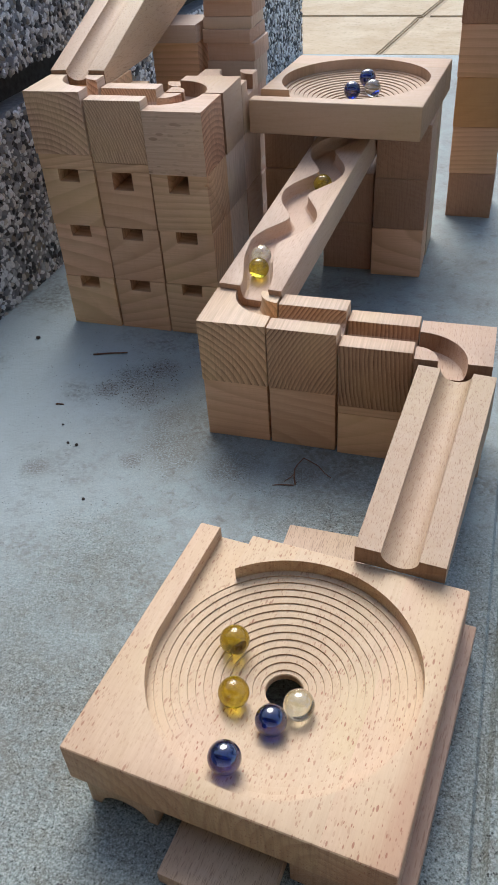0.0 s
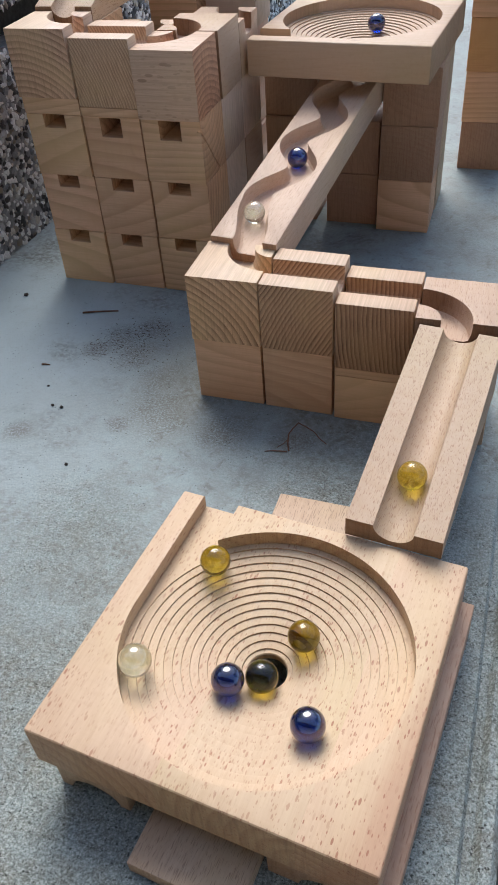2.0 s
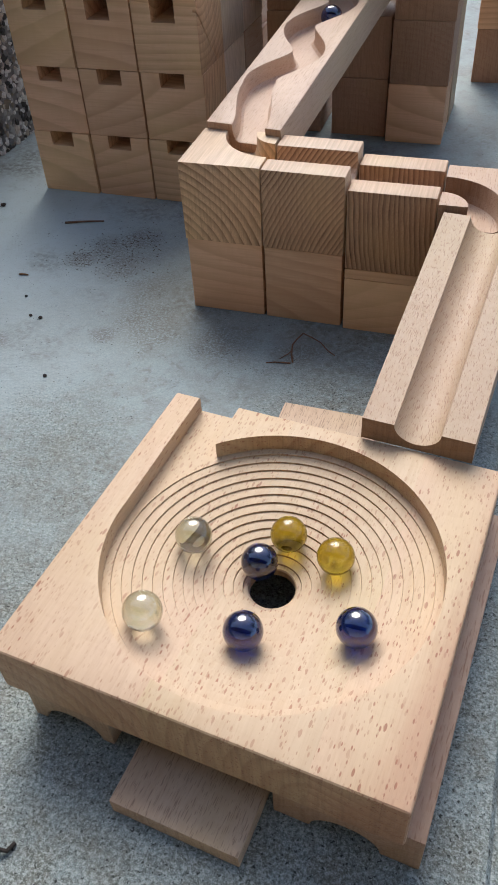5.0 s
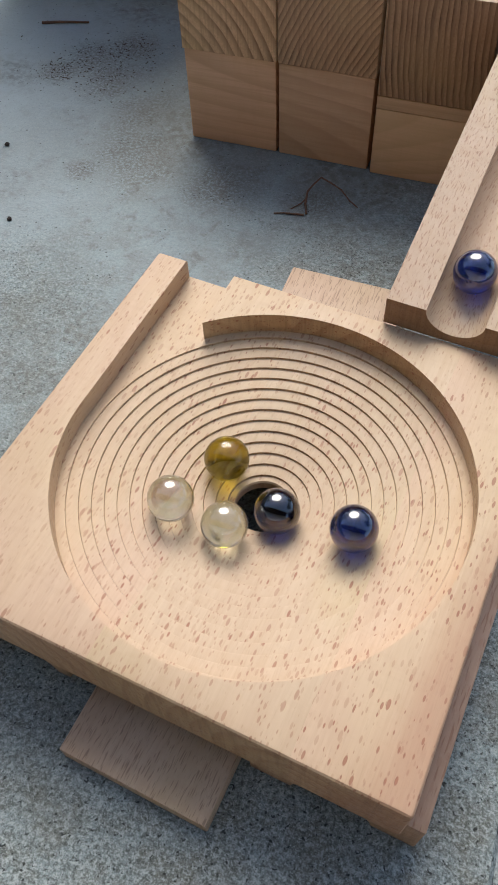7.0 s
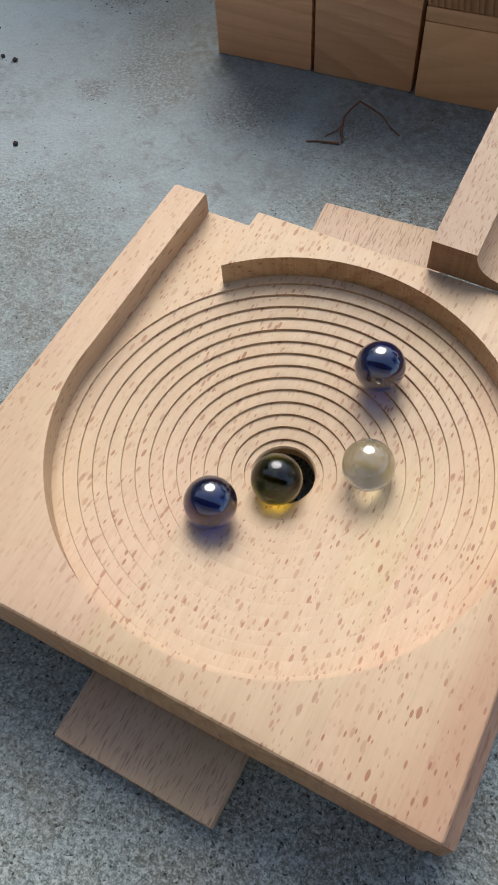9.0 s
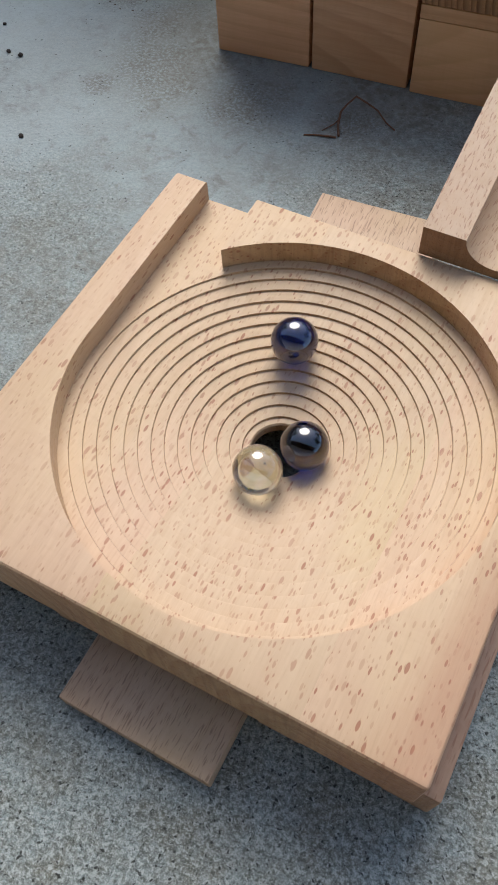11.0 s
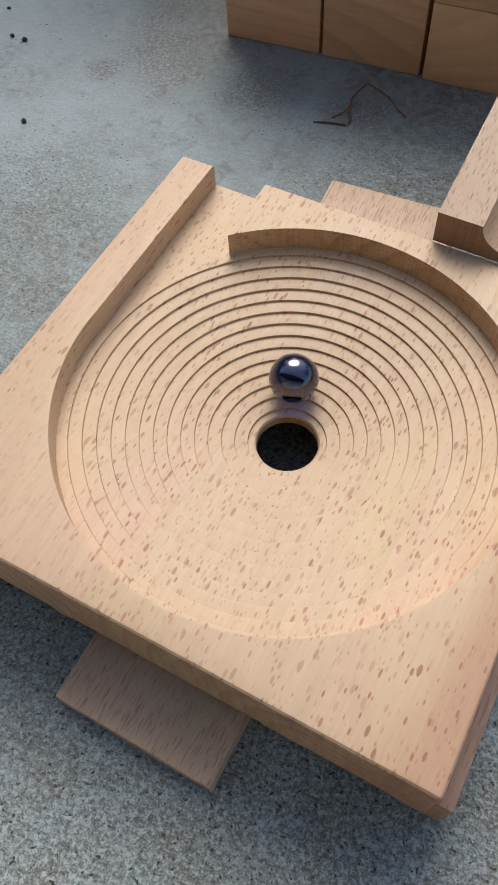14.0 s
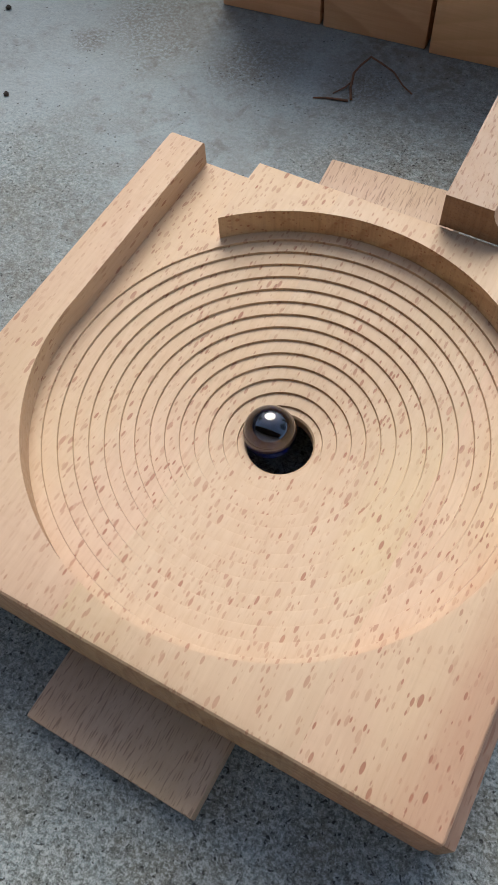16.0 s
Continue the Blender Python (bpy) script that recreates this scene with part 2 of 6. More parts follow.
def concrete():
    s = Nodes("weathered_concrete")
    v = s.n("ShaderNodeTexCoord").outputs["Object"]
    broad = s.noise(v, 5, 4, 0.6)
    mid = s.noise(v, 38, 4, 0.65)
    blot = s.noise(v, 230, 3, 0.6)
    sand = s.noise(v, 620, 3, 0.7)
    fine = s.noise(v, 1700, 2, 0.6)
    col = s.mix(s.step(broad, 0.38, 0.64), rgb(0.205, 0.25, 0.25), rgb(0.315, 0.40, 0.41))
    col = s.mix(s.step(mid, 0.40, 0.66, 0.0, 0.5), col, rgb(0.17, 0.18, 0.165))
    # how far the surface has worn down to its grains: most in the foreground
    ysep = s.n("ShaderNodeSeparateXYZ")
    s.link(v, ysep.inputs[0])
    lean = s.math("ADD", s.noise(s.mapping(v, loc=(0.1, 0.6, 0)), 6, 3, 0.6), s.math("ADD", s.math("MULTIPLY", ysep.outputs[1], -1.3), s.math("MULTIPLY", ysep.outputs[0], 0.45)))
    worn = s.step(lean, 0.60, 0.84, 0.20, 1.0)
    col = s.mix(s.math("MULTIPLY", worn, 0.5), col, rgb(0.29, 0.345, 0.32))
    dimple = s.noise(s.mapping(v, loc=(0.3, 2.2, 0)), 120, 3, 0.6, 0.4)
    col = s.mix(s.step(dimple, 0.55, 0.70, 0.0, 0.6), col, rgb(0.15, 0.155, 0.135))
    col = s.mix(s.math("MULTIPLY", s.step(s.noise(s.mapping(v, loc=(4, 1, 0)), 55, 4, 0.7), 0.44, 0.62, 0.0, 0.7), worn), col, rgb(0.175, 0.17, 0.125))
    for scale, amount, shift in ((400, 0.50, 0.0), (820, 0.70, 2.0), (1700, 0.42, 4.0)):
        grain = s.noise(s.mapping(v, loc=(shift, 1.0 + shift, 0)), scale, 3.0, 0.62, 0.25)
        col = s.mix(s.math("MULTIPLY", s.step(grain, 0.545, 0.60, 0.0, amount), worn), col, rgb(0.47, 0.51, 0.49))
        col = s.mix(s.math("MULTIPLY", s.step(grain, 0.455, 0.39, 0.0, amount), worn), col, rgb(0.085, 0.092, 0.08))
    col = s.mix(s.math("MULTIPLY", s.step(fine, 0.6, 0.75, 0.0, 0.4), worn), col, rgb(0.12, 0.12, 0.11))
    # paler and bluer towards the wall: the floor's sky sheen put into the colour
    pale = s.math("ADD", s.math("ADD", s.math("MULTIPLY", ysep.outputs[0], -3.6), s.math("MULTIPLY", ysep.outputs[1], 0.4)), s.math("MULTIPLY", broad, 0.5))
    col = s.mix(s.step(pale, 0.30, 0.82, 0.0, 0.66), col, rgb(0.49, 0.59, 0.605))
    stain = s.math("MULTIPLY", s.step(s.noise(s.mapping(v, loc=(1.3, 0.4, 0)), 11, 4, 0.7), 0.50, 0.68), s.step(blot, 0.38, 0.58))
    # old leaf stains
    for x, y, r in STAINS:
        d = s.n("ShaderNodeVectorMath", operation="DISTANCE")
        s.link(v, d.inputs[0])
        d.inputs[1].default_value = (x, y, 0)
        k = s.math("ADD", s.math("MULTIPLY", d.outputs["Value"], 1.0 / r), s.math("MULTIPLY", s.math("SUBTRACT", mid, 0.5), 1.6))
        stain = s.math("MAXIMUM", stain, s.math("MULTIPLY", s.step(k, 1.0, 0.3), s.step(sand, 0.60, 0.46)))
    col = s.mix(s.math("MULTIPLY", stain, 0.62), col, rgb(0.105, 0.085, 0.058))
    vor = s.n("ShaderNodeTexVoronoi")
    s.link(v, vor.inputs["Vector"])
    vor.inputs["Scale"].default_value = 330
    pit = s.math("MULTIPLY", s.step(s.math("ADD", vor.outputs["Distance"], s.math("MULTIPLY", s.math("SUBTRACT", sand, 0.5), 0.35)), 0.16, 0.09), s.step(s.noise(v, 60, 1), 0.5, 0.58))
    col = s.mix(s.math("MULTIPLY", pit, 0.85), col, rgb(0.03, 0.034, 0.032))
    chip = s.math("MULTIPLY", s.step(s.noise(s.mapping(v, loc=(7, 3, 0)), 560, 2, 0.55, 0.3), 0.635, 0.68), worn)
    col = s.mix(s.math("MULTIPLY", chip, 0.9), col, rgb(0.022, 0.024, 0.02))
    pit = s.math("MAXIMUM", pit, chip)
    s.link(col, s.bsdf.inputs["Base Color"])
    s.link(s.step(worn, 0.12, 1.0, 0.5, 0.85), s.bsdf.inputs["Roughness"])
    s.bump(s.math("SUBTRACT", s.math("ADD", s.math("ADD", sand, blot), s.math("MULTIPLY", mid, 0.6)), pit), 0.5, 0.0010)
    return s.mat


def paving():
    s = Nodes("sandstone_paving")
    v = s.n("ShaderNodeTexCoord").outputs["Object"]
    col = s.mix(s.step(s.noise(v, 9, 5, 0.65), 0.35, 0.65), rgb(0.52, 0.40, 0.25), rgb(0.64, 0.54, 0.38))
    col = s.mix(s.step(s.noise(v, 90, 3, 0.6), 0.55, 0.7, 0, 0.5), col, rgb(0.36, 0.27, 0.16))
    s.link(col, s.bsdf.inputs["Base Color"])
    s.bsdf.inputs["Roughness"].default_value = 0.85
    s.bump(s.noise(v, 120, 4), 0.4, 0.003)
    return s.mat


def plain(name, a, b, scale, rough=0.8, depth=0.001):
    s = Nodes(name)
    v = s.n("ShaderNodeTexCoord").outputs["Object"]
    n = s.noise(v, scale, 5, 0.65)
    s.link(s.mix(s.step(n, 0.3, 0.7), rgb(*a), rgb(*b)), s.bsdf.inputs["Base Color"])
    s.bsdf.inputs["Roughness"].default_value = rough
    s.bump(n, 0.5, depth)
    return s.mat


def pebbles():
    s = Nodes("exposed_aggregate")
    g = s.n("ShaderNodeNewGeometry").outputs["Random Per Island"]
    ramp = s.n("ShaderNodeValToRGB")
    ramp.color_ramp.interpolation = "CONSTANT"
    e = ramp.color_ramp.elements
    e[0].position, e[0].color = 0.0, rgb(0.04, 0.043, 0.048)
    e[1].position, e[1].color = 0.22, rgb(0.24, 0.25, 0.27)
    for p, c in ((0.36, (0.50, 0.51, 0.52)), (0.47, (0.92, 0.93, 0.94)), (0.85, (0.30, 0.26, 0.21)), (0.92, (0.66, 0.62, 0.56))):
        x = e.new(p)
        x.color = rgb(*c)
    s.link(g, ramp.inputs[0])
    v = s.n("ShaderNodeTexCoord").outputs["Object"]
    n = s.noise(v, 500, 3, 0.6)
    s.link(s.mix(s.step(n, 0.35, 0.7, 0, 0.35), ramp.outputs[0], rgb(0.16, 0.15, 0.14)), s.bsdf.inputs["Base Color"])
    s.bsdf.inputs["Roughness"].default_value = 0.6
    s.bump(n, 0.4, 0.0006)
    return s.mat


def glass(name, tint, swirl, milk=0.0, coat=0.0, lustre=1.7):
    """Marble glass: tinted, with a faint swirl inside and, on the lustred ones, a mirror-like coat."""
    s = Nodes(name)
    p = s.bsdf
    v = s.n("ShaderNodeTexCoord").outputs["Object"]
    n = s.noise(v, 160, 2, 0.5, 1.5)
    s.link(s.mix(s.step(n, 0.42, 0.62), rgb(*tint), rgb(*swirl)), p.inputs["Base Color"])
    p.inputs["Roughness"].default_value = 0.015
    p.inputs["IOR"].default_value = 1.52
    p.inputs["Transmission Weight"].default_value = 1.0 - milk
    p.inputs["Coat Weight"].default_value = coat
    p.inputs["Coat IOR"].default_value = lustre
    p.inputs["Coat Roughness"].default_value = 0.02
    return s.mat


M_CONC, M_PAVE, M_PEB = concrete(), paving(), pebbles()
M_MORTAR = plain("wall_mortar", (0.20, 0.205, 0.215), (0.38, 0.385, 0.40), 160)
M_TWIG = plain("dry_twig", (0.10, 0.05, 0.025), (0.22, 0.11, 0.06), 300)
M_YELLOW = glass("yellow_glass", (0.68, 0.58, 0.06), (0.46, 0.36, 0.03), 0.0, 0.2)
M_BLUE = glass("cobalt_glass", (0.004, 0.020, 0.26), (0.002, 0.007, 0.09), 0.0, 1.0, 1.8)
M_CLEAR = glass("clear_glass", (0.88, 0.94, 0.90), (0.72, 0.82, 0.68), 0.0, 1.0, 1.8)


# ---- shape helpers ----
def box(bm, x0, y0, z0, x1, y1, z1):
    m = Matrix.LocRotScale(((x0 + x1) / 2, (y0 + y1) / 2, (z0 + z1) / 2), None, (x1 - x0, y1 - y0, z1 - z0))
    return bmesh.ops.create_cube(bm, size=1.0, matrix=m)["verts"]


def box_bm(*c):
    bm = bmesh.new()
    box(bm, *c)
    return bm


def prism(points, lo, hi, up="z"):
    """A closed polygon drawn out from lo to hi. up: the axis along which it is drawn."""
    bm = bmesh.new()
    put = {"z": lambda a, b, c: (a, b, c), "x": lambda a, b, c: (c, a, b), "y": lambda a, b, c: (a, c, b)}[up]
    low = [bm.verts.new(put(a, b, lo)) for a, b in points]
    top = [bm.verts.new(put(a, b, hi)) for a, b in points]
    n = len(points)
    bm.faces.new(low)
    bm.faces.new(top)
    for i in range(n):
        bm.faces.new((low[i], low[(i + 1) % n], top[(i + 1) % n], top[i]))
    bmesh.ops.recalc_face_normals(bm, faces=bm.faces)
    return bm


def lathe(profile, seg, cx=0.0, cy=0.0):
    """A closed solid turned from (radius, z) pairs; the first and last lie on the axis."""
    bm = bmesh.new()
    loops = []
    for r, z in profile:
        if r == 0:
            loops.append([bm.verts.new((cx, cy, z))])
        else:
            loops.append([bm.verts.new((cx + r * math.cos(2 * math.pi * i / seg), cy + r * math.sin(2 * math.pi * i / seg), z)) for i in range(seg)])
    for a, b in zip(loops, loops[1:]):
        for i in range(seg):
            j = (i + 1) % seg
            f = [a[i % len(a)], a[j % len(a)], b[j % len(b)], b[i % len(b)]]
            bm.faces.new(list(dict.fromkeys(f)))
    bmesh.ops.recalc_face_normals(bm, faces=bm.faces)
    return bm


def sweep(points, half, depth, seg=10, open_top=0.02, flat=1.0):
    """A gutter-shaped cutter: round below (flat above 1: with a level floor), straight above, along (x, y, z) points of its round's centre line."""
    bm = bmesh.new()
    rings = []
    for i, p in enumerate(points):
        a, b = Vector(points[max(i - 1, 0)]), Vector(points[min(i + 1, len(points) - 1)])
        d = (b - a).normalized()
        side = Vector((d.y, -d.x, 0)).normalized()
        up = Vector((0, 0, 1))
        ring = []
        for k in range(seg + 1):
            w = math.pi * k / seg
            ring.append(bm.verts.new(Vector(p) - side * half * math.cos(w) - up * depth * min(1.0, flat * math.sin(w))))
        ring.append(bm.verts.new(Vector(p) + side * half + up * open_top))
        ring.append(bm.verts.new(Vector(p) - side * half + up * open_top))
        rings.append(ring)
    n = len(rings[0])
    for a, b in zip(rings, rings[1:]):
        for k in range(n):
            bm.faces.new((a[k], a[(k + 1) % n], b[(k + 1) % n], b[k]))
    bm.faces.new(rings[0])
    bm.faces.new(rings[-1])
    bmesh.ops.recalc_face_normals(bm, faces=bm.faces)
    return bm


def arc(cx, cy, r, a0, a1, z, n=14):
    return [(cx + r * math.cos(radians(a0 + (a1 - a0) * i / n)), cy + r * math.sin(radians(a0 + (a1 - a0) * i / n)), z) for i in range(n + 1)]


def carved(name, bm, cutters, bevel=0.0007, mat=None, smooth=32):
    """The mesh of bm with its edges eased and the cutters taken out of it."""
    me = bpy.data.meshes.new(name)
    bm.to_mesh(me)
    bm.free()
    ob = new("work", me)
    tools = []
    if bevel and not cutters:
        b = ob.modifiers.new("ease", "BEVEL")
        b.width, b.segments, b.limit_method, b.angle_limit = bevel, 2, "ANGLE", radians(40)
    for c in cutters:
        cm = bpy.data.meshes.new("cut")
        c.to_mesh(cm)
        c.free()
        co = new("cut", cm)
        tools.append(co)
        k = ob.modifiers.new("cut", "BOOLEAN")
        k.operation, k.solver, k.object = "DIFFERENCE", "EXACT", co
    if bevel and cutters:
        b = ob.modifiers.new("ease", "BEVEL")
        b.width, b.segments, b.limit_method, b.angle_limit = bevel, 2, "ANGLE", radians(50)
    out = bpy.data.meshes.new_from_object(ob.evaluated_get(bpy.context.evaluated_depsgraph_get()))
    out.name = name
    for o in (ob, *tools):
        d = o.data
        bpy.data.objects.remove(o)
        bpy.data.meshes.remove(d)
    out.polygons.foreach_set("use_smooth", [True] * len(out.polygons))
    out.set_sharp_from_angle(angle=radians(smooth))
    out.materials.clear()
    if mat:
        out.materials.append(mat)
    return out


def thing(name, me, m, label, category, group="", kind="", mat=None):
    """One object on the mesh me at the pose m."""
    if mat and me.materials and me.materials[0] != mat:
        me = me.copy()
        me.materials[0] = mat
    ob = new(name, me)
    ob.matrix_world = m
    return tagged(ob, label, category, group, kind)


def part(name, bm, mat, parent, label=""):
    me = bpy.data.meshes.new(name)
    bm.to_mesh(me)
    bm.free()
    me.materials.append(mat)
    ob = new(name, me)
    ob.parent = parent
    return tagged(ob, label)


# ---- ground ----
EDGE = 1.185      # where the concrete slab ends and the paving begins
KERB = 0.222      # the slab's rounded side edge


def slab_ground():
    bm = bmesh.new()
    prof = [(KERB - 0.004, 0.0), (KERB - 0.002, -0.0035), (KERB + 0.002, -0.0040), (KERB + 0.005, -0.0005), (KERB + 0.010, -0.0010), (KERB + 0.013, -0.005), (KERB + 0.014, -0.12), (-6.0, -0.12), (-6.0, 0.0)]
    bm.free()
    return prism([(a, b) for a, b in prof], -1.5, EDGE, "y")


g = new("ground", bpy.data.meshes.new("ground"))
_b = slab_ground()
_b.to_mesh(g.data)
_b.free()
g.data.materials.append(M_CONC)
tagged(g, "weathered grey concrete slab with pits and stains", "ground", kind="structure")

low = new("lower_ground", bpy.data.meshes.new("lower_ground"))
_b = bmesh.new()
bmesh.ops.create_grid(_b, x_segments=2, y_segments=2, size=60, matrix=pose(0, 0, -0.1))
_b.to_mesh(low.data)
_b.free()
low.data.materials.append(plain("dark_soil", (0.03, 0.03, 0.028), (0.08, 0.075, 0.065), 60))
tagged(low, "dark soil beside the concrete slab", "ground", kind="structure")

pave = new("paving", None)
tagged(pave, "sunlit beige sandstone flags with cracked joints", "paving", kind="structure")
rp = random.Random(5)
E0 = EDGE + 0.004
# the nearest flags, one joint running aslant
FLAGS = [
    [(-0.95, E0), (-0.064, E0), (-0.024, 1.528), (-0.95, 1.545)],
    [(-0.054, E0), (0.75, E0), (0.75, 1.505), (-0.012, 1.520)],
    [(-3.0, E0), (-0.96, E0), (-0.96, 1.545), (-3.0, 1.55)],
    [(0.76, E0), (3.5, E0), (3.5, 1.5), (0.76, 1.505)],
    [(-0.85, 1.557), (-0.018, 1.542), (0.06, 2.1), (-0.85, 2.1)],
    [(-0.004, 1.532), (0.8, 1.518), (0.8, 2.1), (0.074, 2.1)],
    [(-3.0, 1.56), (-0.86, 1.557), (-0.86, 2.1), (-3.0, 2.1)],
    [(0.81, 1.518), (3.5, 1.51), (3.5, 2.1), (0.81, 2.1)],
]
for f in FLAGS:
    bm = prism(f, -0.05, rp.uniform(-0.003, 0.0))
    bmesh.ops.bevel(bm, geom=list(bm.edges), offset=0.003, segments=2, affect="EDGES")
    part("flagstone", bm, M_PAVE, pave)
part("mortar_bed", box_bm(-3, E0, -0.06, 3.5, 6, -0.007), plain("sandy_joint", (0.36, 0.28, 0.18), (0.50, 0.40, 0.27), 90), pave)
y = 2.11
while y < 6:
    d = rp.choice((0.36, 0.45, 0.52))
    x = -3.0 + rp.uniform(-0.3, 0)
    while x < 3.5:
        w = rp.uniform(0.4, 0.75)
        part("flagstone", box_bm(x + 0.004, y + 0.004, -0.05, x + w - 0.004, y + d - 0.004, rp.uniform(-0.004, 0.0)), M_PAVE, pave)
        x += w
    y += d


# ---- the wall of exposed aggregate ----
def wall_course(name, z0, z1, out, seed):
    """One course of the wall: a mortar body with stones pressed into its face. out: how far its face stands forward."""
    ob = new(name, None)
    ob.matrix_world = pose(-0.262, 0.19, 0, 0, 0, -3.0)
    tagged(ob, "retaining wall course faced with black, white and brown pebbles", "wall", kind="structure")
    bm = box_bm(-0.25, -1.4, z0, out, 1.0, z1)
    bmesh.ops.bevel(bm, geom=[e for e in bm.edges], offset=0.006, segments=2, affect="EDGES")
    part("mortar_body", bm, M_MORTAR, ob)
    rr = random.Random(seed)
    ico = bmesh.new()
    bmesh.ops.create_icosphere(ico, subdivisions=1, radius=1.0)
    base = np.array([v.co[:] for v in ico.verts])
    tri = np.array([[v.index for v in f.verts] for f in ico.faces])
    ico.free()
    vs, fs, k = [], [], 0

    def stone(c, r, flat):
        nonlocal k
        q = np.array(Euler((rr.uniform(0, 6), rr.uniform(0, 6), rr.uniform(0, 6))).to_matrix())
        j = base * np.array([[rr.uniform(0.72, 1.2)] for _ in base])
        p = (j * np.array((rr.uniform(0.6, 1.0), rr.uniform(0.7, 1.3), rr.uniform(0.45, 0.9)))) @ q.T * r
        p = p * np.array(flat) + np.array(c)
        vs.append(p)
        fs.append(tri + k)
        k += len(base)

    step = 0.0047
    yy = -0.35
    while yy < 1.0:
        zz = z0 + 0.004
        while zz < min(z1, z0 + 0.22):
            stone((out + 0.0005, yy + rr.uniform(-0.0025, 0.0025), zz + rr.uniform(-0.0025, 0.0025)), rr.choice((0.0026, 0.0031, 0.0037, 0.0050)) * rr.uniform(0.9, 1.1), (0.55, 1, 1))
            zz += step
        yy += step
    me = bpy.data.meshes.new("aggregate")
    me.from_pydata(np.concatenate(vs).tolist(), [], np.concatenate(fs).tolist())
    me.materials.append(M_PEB)
    st = new("aggregate", me)
    st.parent = ob
    tagged(st, "angular black, white and brown stones", kind="stuff")


wall_course("wall_west", -0.01, 0.17, 0.0, 3)
wall_course("wall_west_upper", 0.197, 0.275, -0.004, 4)
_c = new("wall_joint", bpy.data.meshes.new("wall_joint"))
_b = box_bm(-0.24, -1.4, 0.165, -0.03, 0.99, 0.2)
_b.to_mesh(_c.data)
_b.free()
# near-black colour paints the shade inside the recess
_c.data.materials.append(plain("joint_shade", (0.02, 0.02, 0.022), (0.06, 0.06, 0.062), 160))
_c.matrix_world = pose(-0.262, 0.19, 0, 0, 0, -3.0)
tagged(_c, "recessed joint between two wall courses, its shade painted in", "wall joint", kind="structure")

# ---- unseen wall and overhang, added behind the camera to shape reflections and light ----
M_BOUNCE = plain("pale_bounce_wall", (0.60, 0.57, 0.53), (0.70, 0.67, 0.63), 12)
hw = new("wall_south", bpy.data.meshes.new("wall_south"))
_b = box_bm(-5, -2.9, -0.1, 5, -2.6, 2.5)
_b.to_mesh(hw.data)
_b.free()
hw.data.materials.append(M_BOUNCE)
tagged(hw, "plain unseen wall added behind the camera to bounce light", "wall", kind="structure")
# added overhang, never in view: gives the marbles a dark area to mirror
ev = new("ceiling", bpy.data.meshes.new("ceiling"))
_b = box_bm(-5, -2.9, 2.5, 5, -1.15, 2.62)
_b.to_mesh(ev.data)
_b.free()
ev.data.materials.append(plain("dark_overhang", (0.10, 0.075, 0.055), (0.17, 0.125, 0.09), 20))
tagged(ev, "dark unseen overhang added to block sky behind the camera", "ceiling", kind="structure")

# ---- trees beyond the paving, seen only as they mirror in the marbles ----
M_LEAF = plain("leaves", (0.030, 0.055, 0.018), (0.075, 0.115, 0.040), 6, 0.6)
M_TRUNK = plain("bark", (0.05, 0.04, 0.03), (0.12, 0.095, 0.07), 14, 0.9)


def tree(x, y, height, spread, seed):
    """A tapered trunk with limbs and a crown of many small leaf clumps with gaps."""
    rr = random.Random(seed)
    ob = new("tree", None)
    ob.matrix_world = pose(x, y, -0.1)
    tagged(ob, "broad-leaved tree standing beyond the paving", "tree", "trees")
    bm = bmesh.new()
    tips = []
    bmesh.ops.create_cone(bm, cap_ends=True, segments=10, radius1=0.16, radius2=0.09, depth=height * 0.5, matrix=pose(0, 0, height * 0.25))
    for k in range(7):
        a, up = k * 2.4 + rr.uniform(-0.4, 0.4), rr.uniform(0.55, 1.25)
        d = Vector((math.cos(a), math.sin(a), up)).normalized()
        n = spread * rr.uniform(0.5, 0.85)
        base = Vector((0, 0, height * rr.uniform(0.34, 0.5)))
        m = Matrix.Translation(base + d * n / 2) @ d.to_track_quat("Z", "Y").to_matrix().to_4x4()
        bmesh.ops.create_cone(bm, cap_ends=True, segments=6, radius1=0.06, radius2=0.02, depth=n, matrix=m)
        tips.append(base + d * n)
    part("trunk", bm, M_TRUNK, ob)
    vs, fs = [], []
    for tip in tips + [Vector((0, 0, height * 0.85))] + [Vector((rr.uniform(-1, 1) * spread * 0.7, rr.uniform(-1, 1) * spread * 0.7, height * rr.uniform(0.5, 0.9))) for _ in range(9)]:
        for _ in range(150):
            c = tip + Vector((rr.gauss(0, 0.32), rr.gauss(0, 0.32), rr.gauss(0, 0.26)))
            q = Euler((rr.uniform(0, 6), rr.uniform(0, 6), rr.uniform(0, 6))).to_matrix()
            w = rr.uniform(0.05, 0.11)
            k = len(vs)
            vs += [(c + q @ Vector(p))[:] for p in ((-w, 0, 0), (0, -w * 0.5, w * 0.15), (w, 0, 0), (0, w * 0.5, w * 0.15))]
            fs.append((k, k + 1, k + 2, k + 3))
    me = bpy.data.meshes.new("crown")
    me.from_pydata(vs, [], fs)
    me.materials.append(M_LEAF)
    crown = new("crown", me)
    crown.parent = ob
    tagged(crown, "dark green leaves")


for k, (x, y, h, w) in enumerate(((-4.8, 6.6, 5.4, 1.9), (-1.7, 8.6, 5.4, 1.9), (1.9, 8.2, 5.0, 1.9), (4.9, 6.4, 5.6, 2.0), (-5.2, 2.2, 5.4, 2.0), (5.4, 2.0, 5.6, 2.0))):
    tree(x, y, h, w, 20 + k)

# ---- building blocks ----
U = 0.05          # the side of a block
G = 0.0506        # the pitch of blocks that stand side by side
